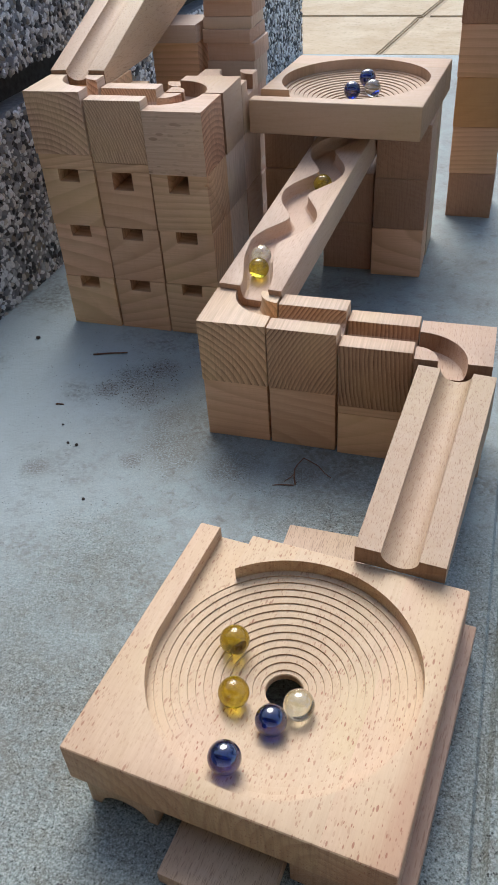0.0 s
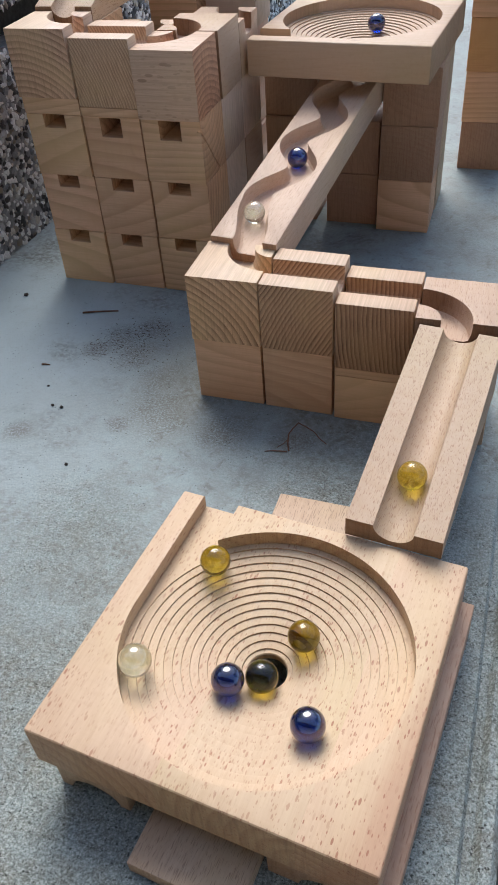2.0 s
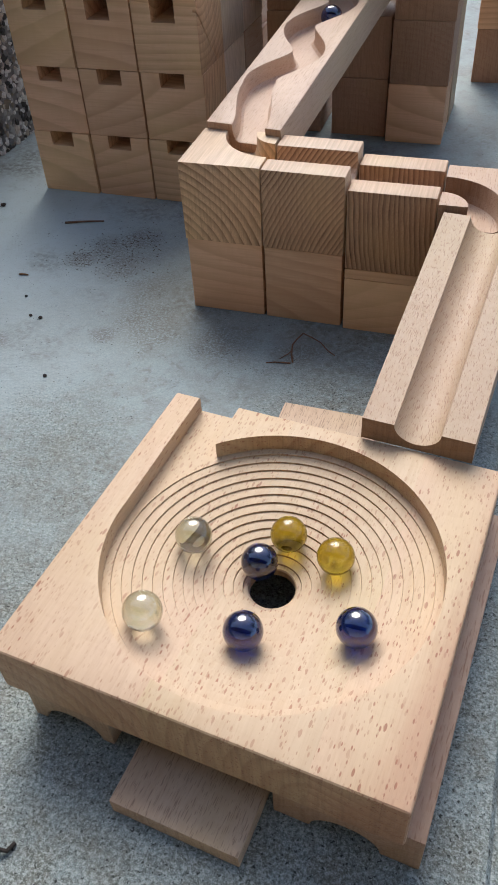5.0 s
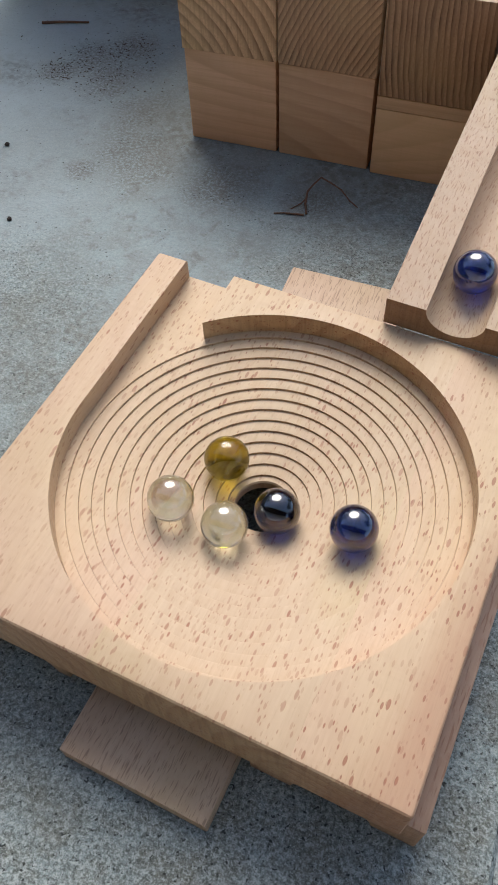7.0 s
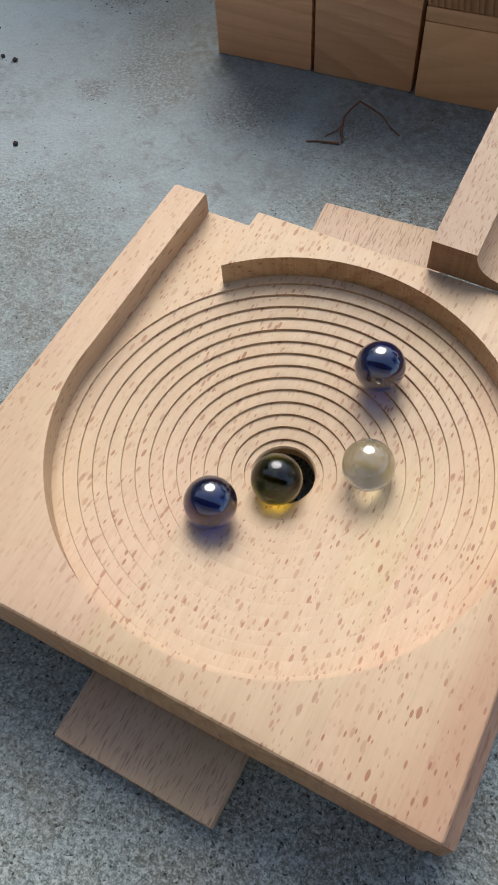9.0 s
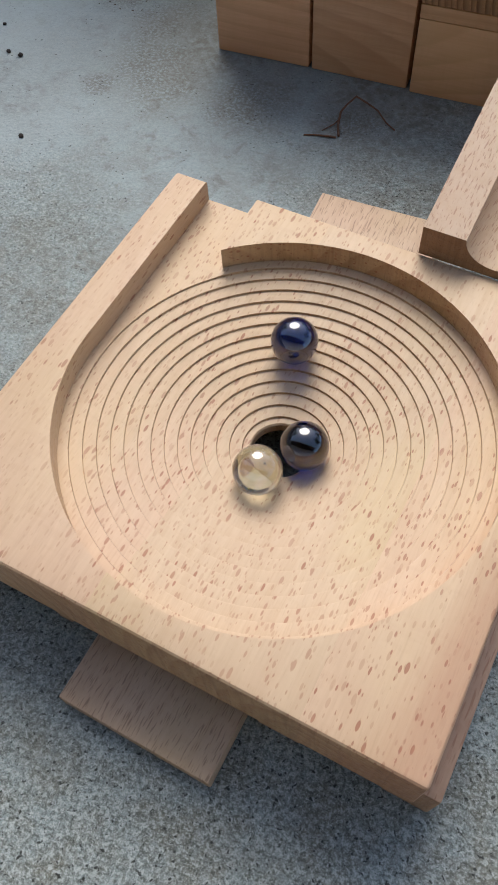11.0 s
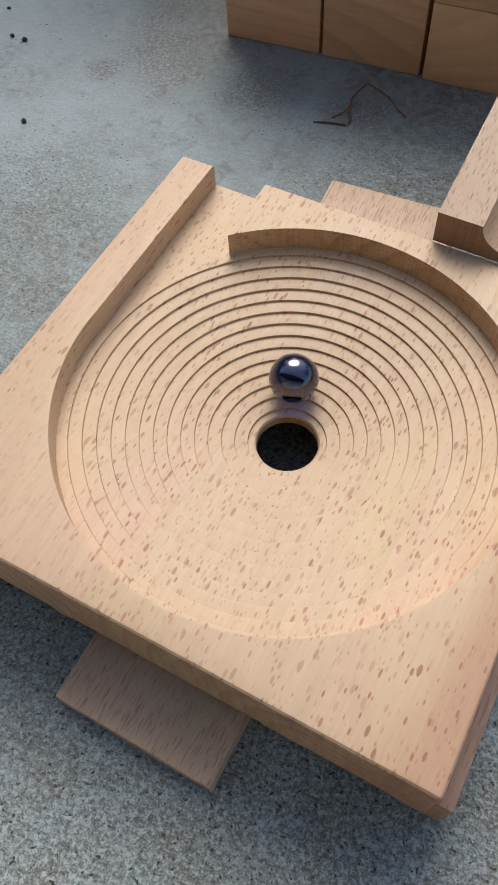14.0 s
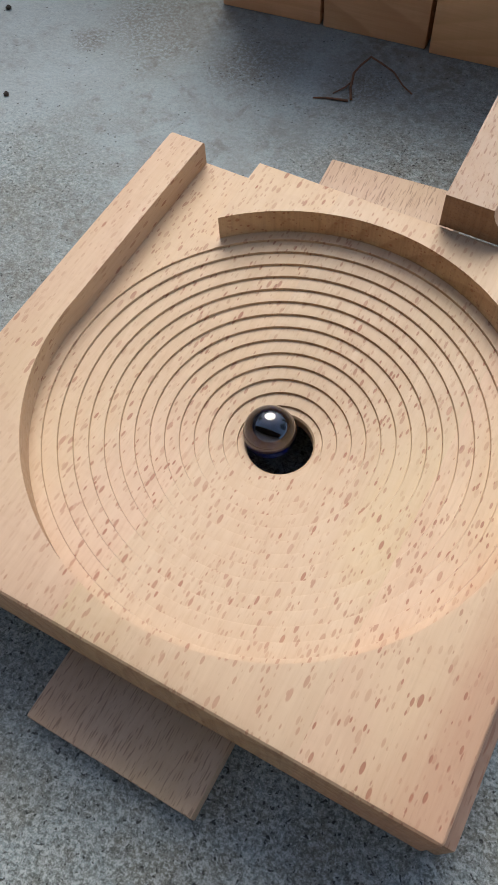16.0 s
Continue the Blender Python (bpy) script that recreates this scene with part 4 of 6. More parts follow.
# ---- what moves ----
def motions():
    roll("W1", ((0, 130.9, -236.6, 37.4), (0.067, 119.2, -239.7, 37.1), (0.1, 113.9, -237.9, 37.0), (0.167, 106.1, -230.1, 37.2), (0.2, 105.3, -224.8, 37.2), (0.267, 111.1, -214.5, 36.9), (0.3, 116.5, -212.6, 36.6), (0.367, 127.0, -217.6, 35.8), (0.4, 128.4, -223.0, 35.4), (0.467, 124.2, -231.9, 35.3), (0.5, 119.5, -234.0, 35.6), (0.567, 111.4, -230.9, 36.0), (0.6, 109.4, -227.1, 36.1), (0.667, 113.7, -217.4, 35.9), (0.7, 118.5, -216.5, 35.5), (0.767, 125.4, -223.6, 34.6), (0.8, 122.9, -228.4, 34.3), (0.9, 120.3, -225.0, 27.4), (1, 112.6, -184.5, 9.5), (1.2, 108.4, -165.0, 8.1), (16, 108.4, -165.0, 8.1)))
    roll("Y2", ((0, 98.5, -239.4, 40.2), (0.067, 93.8, -227.4, 40.3), (0.1, 93.9, -220.8, 40.4), (0.167, 98.1, -209.5, 40.5), (0.2, 102.2, -204.8, 40.5), (0.267, 112.2, -199.7, 40.3), (0.3, 117.7, -198.8, 40.2), (0.367, 128.9, -202.2, 39.7), (0.4, 133.3, -205.6, 39.4), (0.467, 139.2, -216.7, 38.7), (0.5, 139.4, -222.6, 38.3), (0.567, 134.9, -234.1, 37.8), (0.6, 130.5, -238.0, 37.6), (0.667, 118.7, -241.5, 37.6), (0.7, 113.0, -240.1, 37.7), (0.767, 104.1, -232.5, 38.0), (0.8, 102.3, -226.9, 38.0), (0.867, 104.4, -215.7, 38.1), (0.9, 108.3, -211.2, 38.1), (0.967, 118.3, -206.9, 38.0), (1, 123.9, -207.3, 38.0), (1.067, 133.3, -212.2, 38.0), (1.1, 136.6, -216.7, 38.1), (1.167, 138.8, -226.7, 38.2), (1.2, 137.9, -231.8, 38.2), (1.267, 131.8, -239.7, 38.2), (1.3, 127.4, -242.2, 38.2), (1.367, 117.4, -243.5, 38.2), (1.4, 112.7, -242.1, 38.2), (1.467, 104.9, -236.0, 38.2), (1.5, 102.7, -231.6, 38.2), (1.567, 101.9, -222.6, 38.2), (1.6, 103.4, -218.3, 38.1), (1.667, 109.5, -212.1, 37.7), (1.7, 113.3, -210.4, 37.5), (1.767, 123.2, -211.4, 36.9), (1.8, 126.9, -214.1, 36.6), (1.867, 130.3, -223.1, 35.9), (1.9, 129.0, -227.5, 35.6), (1.967, 123.4, -231.9, 35.2), (2, 120.2, -232.4, 35.1), (2.1, 120.3, -225.0, 27.4), (2.2, 122.4, -184.8, 9.5), (2.4, 124.6, -165.0, 8.1), (16, 124.6, -165.0, 8.1)))
    roll("Y1", ((0, 90.2, -210.5, 42.2), (0.067, 96.7, -201.1, 42.2), (0.1, 101.0, -197.3, 42.3), (0.167, 111.4, -192.4, 42.3), (0.2, 117.1, -191.3, 42.3), (0.3, 133.9, -194.0, 42.3), (0.367, 144.0, -200.9, 42.3), (0.4, 148.1, -205.5, 42.3), (0.467, 153.3, -217.4, 42.3), (0.5, 154.1, -223.9, 42.3), (0.567, 151.0, -236.6, 42.0), (0.6, 147.8, -242.1, 41.9), (0.667, 138.3, -250.8, 41.6), (0.7, 132.6, -253.5, 41.5), (0.767, 120.0, -255.9, 41.5), (0.8, 113.8, -255.2, 41.5), (0.867, 102.3, -249.1, 41.3), (0.9, 98.0, -244.4, 41.1), (0.967, 93.2, -230.6, 40.6), (1, 93.7, -223.8, 40.4), (1.067, 99.4, -209.8, 40.1), (1.1, 105.0, -204.8, 40.0), (1.167, 118.4, -199.6, 40.0), (1.2, 125.8, -200.1, 40.0), (1.267, 138.0, -207.3, 39.9), (1.3, 142.1, -213.2, 39.8), (1.367, 143.6, -227.8, 39.5), (1.4, 141.3, -234.6, 39.4), (1.467, 130.9, -244.6, 39.2), (1.5, 124.4, -246.6, 39.1), (1.567, 111.3, -245.7, 39.3), (1.6, 105.6, -242.4, 39.3), (1.667, 98.3, -232.6, 39.4), (1.7, 97.0, -226.5, 39.4), (1.767, 99.7, -215.1, 39.3), (1.8, 103.3, -210.5, 39.2), (1.867, 112.9, -204.5, 39.0), (1.9, 118.5, -203.7, 38.9), (1.967, 129.4, -205.4, 39.0), (2, 134.3, -208.3, 39.0), (2.067, 141.1, -216.3, 39.2), (2.1, 143.0, -221.5, 39.3), (2.167, 141.0, -234.7, 39.3), (2.2, 137.5, -240.3, 39.4), (2.267, 122.9, -248.5, 39.5), (2.3, 114.6, -248.4, 39.6), (2.367, 102.6, -241.4, 39.7), (2.4, 98.8, -235.8, 39.6), (2.467, 98.7, -222.9, 39.0), (2.5, 101.3, -217.6, 38.6), (2.567, 112.8, -208.6, 38.0), (2.6, 119.6, -208.4, 37.6), (2.667, 132.2, -214.1, 37.5), (2.7, 135.7, -220.5, 37.5), (2.767, 135.5, -232.7, 37.7), (2.8, 132.3, -238.4, 38.0), (2.867, 122.4, -243.1, 38.1), (2.9, 117.0, -243.0, 38.1), (2.967, 107.2, -236.0, 37.8), (3, 105.1, -230.9, 37.6), (3.067, 106.7, -218.5, 37.2), (3.1, 111.0, -214.6, 36.9), (3.167, 122.2, -211.6, 36.8), (3.2, 127.7, -214.3, 36.6), (3.267, 133.6, -222.9, 36.7), (3.3, 133.9, -228.8, 37.0), (3.367, 128.0, -236.9, 37.0), (3.4, 123.7, -239.5, 37.2), (3.467, 113.3, -238.4, 37.2), (3.5, 109.3, -235.4, 37.2), (3.567, 104.5, -226.8, 37.4), (3.6, 104.7, -221.8, 37.5), (3.667, 109.0, -213.3, 37.5), (3.7, 113.2, -210.5, 37.5), (3.767, 122.2, -210.3, 37.1), (3.8, 126.2, -212.4, 36.9), (3.867, 129.8, -219.4, 36.1), (3.9, 129.7, -223.1, 35.7), (4, 120.3, -225.0, 27.4), (4.1, 110.1, -258.0, 9.5), (4.3, 104.1, -261.8, 8.1), (16, 104.1, -261.8, 8.1)))
    roll("B1", ((0, 120.3, -249.3, 39.7), (0.067, 109.5, -249.9, 40.5), (0.1, 104.0, -248.4, 40.9), (0.167, 96.4, -240.7, 40.9), (0.2, 94.0, -236.0, 40.8), (0.267, 94.1, -223.8, 40.2), (0.3, 96.2, -218.4, 39.9), (0.367, 105.2, -208.9, 39.1), (0.4, 110.8, -206.8, 38.7), (0.467, 121.4, -205.9, 38.3), (0.5, 126.2, -207.7, 38.1), (0.567, 133.3, -212.0, 38.1), (0.6, 136.1, -215.3, 38.1), (0.667, 139.0, -222.2, 38.2), (0.7, 139.5, -226.2, 38.3), (0.767, 138.0, -233.8, 38.5), (0.8, 136.2, -237.4, 38.6), (0.867, 131.2, -242.8, 38.8), (0.9, 128.1, -244.9, 38.9), (1, 118.8, -247.4, 39.2), (1.1, 110.6, -245.3, 39.2), (1.2, 104.3, -238.3, 38.8), (1.267, 102.3, -229.6, 38.2), (1.3, 103.0, -225.6, 37.8), (1.367, 107.2, -216.4, 37.4), (1.4, 111.1, -213.7, 37.1), (1.467, 119.8, -209.9, 37.2), (1.5, 124.9, -210.5, 37.2), (1.567, 132.6, -214.7, 37.5), (1.6, 135.4, -218.6, 37.6), (1.667, 136.7, -226.2, 37.6), (1.7, 136.1, -230.3, 37.6), (1.767, 132.3, -237.3, 37.8), (1.8, 129.3, -240.2, 37.9), (1.867, 121.7, -243.6, 38.2), (1.9, 117.6, -244.0, 38.3), (1.967, 109.8, -242.3, 38.6), (2, 106.2, -240.2, 38.8), (2.067, 101.4, -233.8, 38.8), (2.1, 100.1, -230.0, 38.7), (2.167, 101.5, -220.8, 38.4), (2.2, 103.8, -217.0, 38.1), (2.267, 112.3, -210.3, 37.7), (2.3, 117.3, -209.4, 37.4), (2.367, 128.2, -212.0, 37.2), (2.4, 132.2, -216.2, 37.1), (2.467, 134.1, -226.9, 36.9), (2.5, 132.3, -232.2, 36.9), (2.567, 123.1, -238.3, 36.8), (2.6, 117.9, -238.7, 36.9), (2.667, 108.6, -233.7, 37.1), (2.7, 106.4, -229.1, 37.0), (2.767, 106.8, -219.1, 37.1), (2.8, 109.8, -214.9, 37.1), (2.867, 118.4, -210.4, 37.1), (2.9, 123.5, -210.7, 37.1), (2.967, 131.7, -215.8, 37.1), (3, 134.3, -220.4, 37.1), (3.067, 134.2, -229.9, 37.1), (3.1, 132.2, -234.6, 37.3), (3.167, 124.4, -239.8, 37.3), (3.2, 119.7, -240.5, 37.3), (3.267, 110.9, -237.0, 37.3), (3.3, 108.0, -233.6, 37.2), (3.367, 105.4, -224.7, 37.2), (3.4, 106.5, -220.2, 37.1), (3.467, 112.0, -213.1, 37.0), (3.5, 116.3, -211.4, 37.0), (3.567, 124.7, -212.9, 36.6), (3.6, 127.8, -215.6, 36.4), (3.667, 129.7, -223.9, 35.7), (3.7, 128.3, -228.0, 35.4), (3.767, 120.5, -233.4, 35.4), (3.8, 116.1, -233.3, 35.6), (3.867, 109.5, -228.7, 36.2), (3.9, 108.3, -224.7, 36.4), (3.967, 109.7, -216.7, 36.8), (4, 112.8, -213.4, 36.9), (4.067, 121.5, -210.7, 37.0), (4.1, 126.3, -211.9, 37.0), (4.167, 133.2, -218.4, 37.0), (4.2, 134.8, -223.3, 37.1), (4.267, 129.9, -234.2, 36.7), (4.3, 124.8, -237.7, 36.8), (4.367, 113.3, -237.9, 37.1), (4.4, 108.7, -234.7, 37.2), (4.467, 104.8, -224.5, 37.3), (4.5, 106.2, -219.2, 37.2), (4.567, 114.2, -212.5, 36.9), (4.6, 119.3, -212.0, 36.6), (4.667, 127.2, -217.1, 36.0), (4.7, 128.7, -221.3, 35.6), (4.767, 125.6, -229.5, 35.0), (4.8, 121.9, -231.9, 35.1), (4.867, 113.8, -231.3, 35.6), (4.9, 111.3, -228.5, 35.8), (4.967, 111.0, -221.3, 35.8), (5, 113.2, -218.6, 35.7), (5.1, 120.3, -225.0, 27.4), (5.2, 119.8, -258.3, 9.5), (5.4, 120.3, -261.9, 8.1), (16, 120.3, -261.9, 8.1)))
    roll("Y4", ((0, 23.9, 79.7, 105.8), (0.1, 29.2, 56.1, 102.2), (0.2, 27.2, 42.1, 96.3), (0.3, 41.4, 28.8, 96.3), (0.4, 61.0, 26.7, 95.3), (0.5, 85.9, 26.4, 95.3), (0.6, 111.9, 24.2, 88.8), (0.7, 140.6, 21.4, 88.8), (0.8, 168.5, 14.9, 87.6), (0.9, 175.9, 6.4, 87.6), (1, 180.2, -19.9, 87.7), (1.1, 177.3, -47.8, 82.4), (1.2, 173.4, -85.5, 75.1), (1.3, 168.5, -133.3, 65.9), (1.4, 165.5, -186.0, 55.2), (1.5, 154.9, -246.4, 44.1), (1.6, 125.7, -277.7, 47.4), (1.7, 88.7, -268.0, 47.6), (1.767, 71.7, -252.5, 48.2), (1.8, 66.0, -241.8, 48.5), (1.867, 62.5, -219.9, 48.8), (1.9, 63.9, -208.6, 49.0), (1.967, 73.7, -189.8, 48.9), (2, 80.9, -182.1, 48.9), (2.067, 98.8, -172.1, 48.5), (2.1, 108.8, -169.7, 48.4), (2.167, 129.0, -170.8, 48.0), (2.2, 138.5, -173.9, 47.8), (2.267, 155.5, -185.8, 47.3), (2.3, 161.8, -193.9, 47.1), (2.367, 169.9, -213.3, 46.9), (2.4, 170.9, -223.7, 46.8), (2.467, 166.5, -244.6, 46.7), (2.5, 161.3, -253.5, 46.6), (2.567, 146.1, -267.4, 46.5), (2.6, 136.7, -271.7, 46.5), (2.667, 117.6, -274.5, 46.5), (2.7, 108.0, -272.8, 46.5), (2.767, 91.0, -265.0, 46.6), (2.8, 83.9, -258.6, 46.5), (2.867, 74.6, -242.9, 46.4), (2.9, 72.2, -233.9, 46.4), (2.967, 72.9, -216.4, 46.1), (3, 75.7, -208.1, 46.0), (3.067, 85.2, -194.1, 45.8), (3.1, 91.5, -188.8, 45.6), (3.167, 106.2, -181.4, 45.5), (3.2, 114.2, -179.6, 45.5), (3.3, 137.2, -182.6, 45.5), (3.367, 149.2, -195.2, 44.4), (3.4, 152.7, -202.4, 43.8), (3.467, 153.9, -224.5, 42.2), (3.5, 149.6, -233.6, 41.4), (3.567, 138.3, -251.5, 41.8), (3.6, 128.9, -256.9, 42.1), (3.667, 112.8, -263.3, 43.7), (3.7, 103.4, -263.2, 44.4), (3.8, 87.9, -253.7, 44.8), (3.9, 84.9, -233.8, 43.0), (3.967, 89.6, -218.2, 41.6), (4, 94.2, -212.5, 41.0), (4.067, 105.5, -202.3, 40.5), (4.1, 112.5, -200.1, 40.2), (4.167, 127.1, -199.9, 40.2), (4.2, 133.9, -202.8, 40.2), (4.267, 142.0, -212.5, 39.9), (4.3, 144.0, -218.5, 39.8), (4.367, 143.5, -230.9, 39.6), (4.4, 141.0, -236.6, 39.5), (4.467, 132.5, -245.4, 39.6), (4.5, 127.0, -248.0, 39.6), (4.567, 115.2, -249.0, 39.8), (4.6, 109.5, -247.2, 39.8), (4.667, 100.5, -240.1, 39.9), (4.7, 97.7, -235.2, 39.8), (4.767, 95.9, -224.1, 39.7), (4.8, 97.0, -218.8, 39.6), (4.867, 102.7, -209.6, 39.4), (4.9, 107.0, -206.4, 39.3), (4.967, 116.8, -203.4, 39.0), (5, 121.9, -203.8, 38.9), (5.067, 130.7, -207.8, 38.6), (5.1, 134.1, -211.2, 38.4), (5.167, 137.8, -219.6, 38.1), (5.2, 138.1, -224.2, 37.9), (5.267, 135.5, -232.7, 37.7), (5.3, 132.9, -236.3, 37.7), (5.367, 126.0, -241.1, 37.7), (5.4, 121.9, -242.1, 37.8), (5.467, 114.1, -241.7, 37.9), (5.5, 110.6, -240.1, 38.0), (5.567, 105.2, -235.2, 38.1), (5.6, 103.5, -232.1, 38.1), (5.667, 102.3, -225.3, 38.0), (5.7, 102.7, -222.0, 38.0), (5.767, 105.4, -216.2, 37.8), (5.8, 107.5, -213.9, 37.7), (5.867, 112.4, -210.9, 37.5), (5.9, 115.2, -210.1, 37.4), (5.967, 120.4, -210.3, 37.1), (6, 122.8, -211.0, 37.0), (6.067, 126.8, -213.6, 36.7), (6.1, 128.3, -215.4, 36.5), (6.2, 130.4, -221.0, 36.1), (6.3, 129.6, -226.5, 35.7), (6.367, 125.8, -229.8, 35.1), (6.4, 123.6, -230.5, 34.9), (6.5, 119.8, -227.1, 32.3), (6.6, 120.3, -225.0, 27.4), (6.7, 112.3, -194.4, 9.5), (6.9, 107.8, -173.2, 8.1), (16, 107.8, -173.2, 8.1)))
    roll("B2", ((0, 106.4, -277.1, 47.7), (0.067, 82.5, -267.7, 48.6), (0.1, 72.6, -258.3, 48.9), (0.167, 63.2, -236.4, 48.9), (0.2, 62.2, -224.2, 48.8), (0.267, 67.9, -203.0, 48.5), (0.3, 73.7, -193.6, 48.3), (0.367, 89.7, -179.4, 48.0), (0.4, 99.3, -174.8, 47.8), (0.467, 119.8, -171.3, 47.6), (0.5, 130.2, -172.3, 47.6), (0.567, 148.9, -179.3, 47.7), (0.6, 157.2, -185.2, 47.8), (0.667, 168.7, -200.4, 47.8), (0.7, 172.4, -209.3, 47.8), (0.767, 173.9, -227.9, 47.6), (0.8, 172.2, -236.9, 47.5), (0.867, 164.9, -253.6, 47.5), (0.9, 159.4, -260.6, 47.4), (0.967, 146.0, -271.5, 47.5), (1, 138.1, -275.1, 47.5), (1.1, 114.3, -277.5, 47.4), (1.2, 93.0, -267.8, 46.9), (1.267, 82.5, -254.8, 46.1), (1.3, 79.2, -247.5, 45.8), (1.367, 76.6, -229.5, 45.0), (1.4, 78.1, -220.8, 44.6), (1.467, 86.3, -203.1, 44.1), (1.5, 93.1, -196.4, 43.8), (1.567, 109.5, -187.2, 43.7), (1.6, 118.9, -185.9, 43.7), (1.667, 136.0, -188.6, 43.8), (1.7, 143.8, -192.7, 43.9), (1.767, 155.0, -205.0, 43.9), (1.8, 158.5, -212.6, 44.0), (1.867, 160.4, -228.3, 44.0), (1.9, 159.1, -236.1, 44.0), (1.967, 152.9, -249.5, 44.1), (2, 148.2, -255.0, 44.2), (2.067, 135.9, -262.7, 44.2), (2.1, 129.0, -264.8, 44.1), (2.167, 113.8, -264.4, 43.9), (2.2, 106.7, -262.1, 43.8), (2.267, 93.4, -253.2, 43.7), (2.3, 88.5, -247.0, 43.6), (2.367, 81.6, -231.6, 43.7), (2.4, 81.0, -223.1, 43.7), (2.467, 84.5, -206.7, 44.0), (2.5, 88.9, -199.2, 44.1), (2.567, 100.8, -188.7, 44.3), (2.6, 108.3, -185.3, 44.3), (2.667, 123.5, -183.5, 44.4), (2.7, 131.0, -184.7, 44.4), (2.767, 144.3, -190.7, 44.5), (2.8, 150.1, -195.4, 44.5), (2.9, 160.8, -213.4, 44.5), (2.967, 161.2, -228.0, 44.2), (3, 159.6, -235.0, 44.1), (3.067, 150.7, -248.2, 43.5), (3.1, 144.8, -252.8, 43.1), (3.167, 129.3, -258.6, 42.5), (3.2, 121.5, -258.6, 42.2), (3.267, 105.8, -253.7, 41.8), (3.3, 99.8, -248.6, 41.6), (3.367, 91.4, -235.2, 41.4), (3.4, 90.2, -227.3, 41.3), (3.467, 92.4, -212.7, 41.4), (3.5, 96.3, -206.0, 41.4), (3.567, 106.6, -197.4, 41.5), (3.6, 113.2, -194.8, 41.5), (3.667, 125.7, -194.7, 41.4), (3.7, 131.8, -196.6, 41.4), (3.767, 142.5, -205.0, 41.2), (3.8, 146.1, -210.7, 41.1), (3.867, 149.4, -226.9, 41.0), (3.9, 147.7, -235.0, 41.0), (3.967, 139.6, -251.1, 41.9), (4, 132.3, -257.0, 42.4), (4.067, 117.9, -262.6, 43.3), (4.1, 109.9, -262.8, 43.7), (4.167, 98.7, -257.0, 43.6), (4.2, 94.1, -252.9, 43.5), (4.267, 85.3, -238.5, 43.3), (4.3, 83.5, -230.3, 43.2), (4.367, 85.9, -214.0, 42.9), (4.4, 89.7, -206.7, 42.8), (4.467, 101.5, -196.0, 42.5), (4.5, 108.7, -192.9, 42.3), (4.567, 124.2, -192.2, 42.0), (4.6, 131.5, -194.5, 41.9), (4.667, 143.5, -203.6, 41.7), (4.7, 147.7, -210.0, 41.6), (4.767, 150.9, -224.3, 41.4), (4.8, 150.1, -231.7, 41.4), (4.867, 143.5, -244.7, 41.4), (4.9, 138.2, -249.8, 41.4), (4.967, 125.1, -255.5, 41.5), (5, 118.0, -255.9, 41.5), (5.067, 104.6, -251.9, 41.6), (5.1, 99.1, -247.7, 41.5), (5.167, 91.7, -236.1, 41.4), (5.2, 90.2, -229.3, 41.3), (5.267, 92.2, -215.7, 41.1), (5.3, 95.5, -209.6, 41.0), (5.367, 105.9, -200.9, 40.7), (5.4, 112.2, -198.7, 40.6), (5.467, 125.5, -199.1, 40.3), (5.5, 131.5, -201.7, 40.1), (5.567, 140.7, -211.0, 39.8), (5.6, 143.3, -217.0, 39.7), (5.667, 143.4, -230.1, 39.5), (5.7, 140.9, -236.1, 39.5), (5.767, 131.9, -245.5, 39.5), (5.8, 126.0, -248.0, 39.6), (5.867, 113.1, -248.2, 39.7), (5.9, 107.3, -245.6, 39.7), (5.967, 98.7, -236.3, 39.7), (6, 96.6, -230.4, 39.7), (6.067, 97.7, -217.6, 39.5), (6.1, 100.8, -212.1, 39.4), (6.167, 111.1, -204.8, 39.1), (6.2, 117.2, -203.7, 39.0), (6.267, 129.1, -206.9, 38.6), (6.3, 133.8, -210.9, 38.4), (6.367, 137.5, -219.6, 38.0), (6.4, 137.7, -224.4, 37.8), (6.467, 134.7, -231.8, 37.4), (6.5, 132.2, -234.9, 37.3), (6.567, 122.8, -238.3, 36.8), (6.6, 118.4, -237.7, 36.6), (6.667, 109.4, -231.3, 36.6), (6.7, 108.1, -226.5, 36.4), (6.767, 110.2, -217.6, 36.5), (6.8, 113.9, -214.6, 36.4), (6.867, 122.4, -214.2, 36.1), (6.9, 126.0, -216.4, 35.9), (6.967, 128.6, -224.9, 35.4), (7, 126.9, -229.1, 35.2), (7.067, 120.6, -233.5, 35.4), (7.1, 116.9, -233.5, 35.6), (7.2, 120.3, -225.0, 27.4), (7.3, 122.0, -194.7, 9.5), (7.5, 124.0, -173.8, 8.1), (16, 124.0, -173.8, 8.1)))
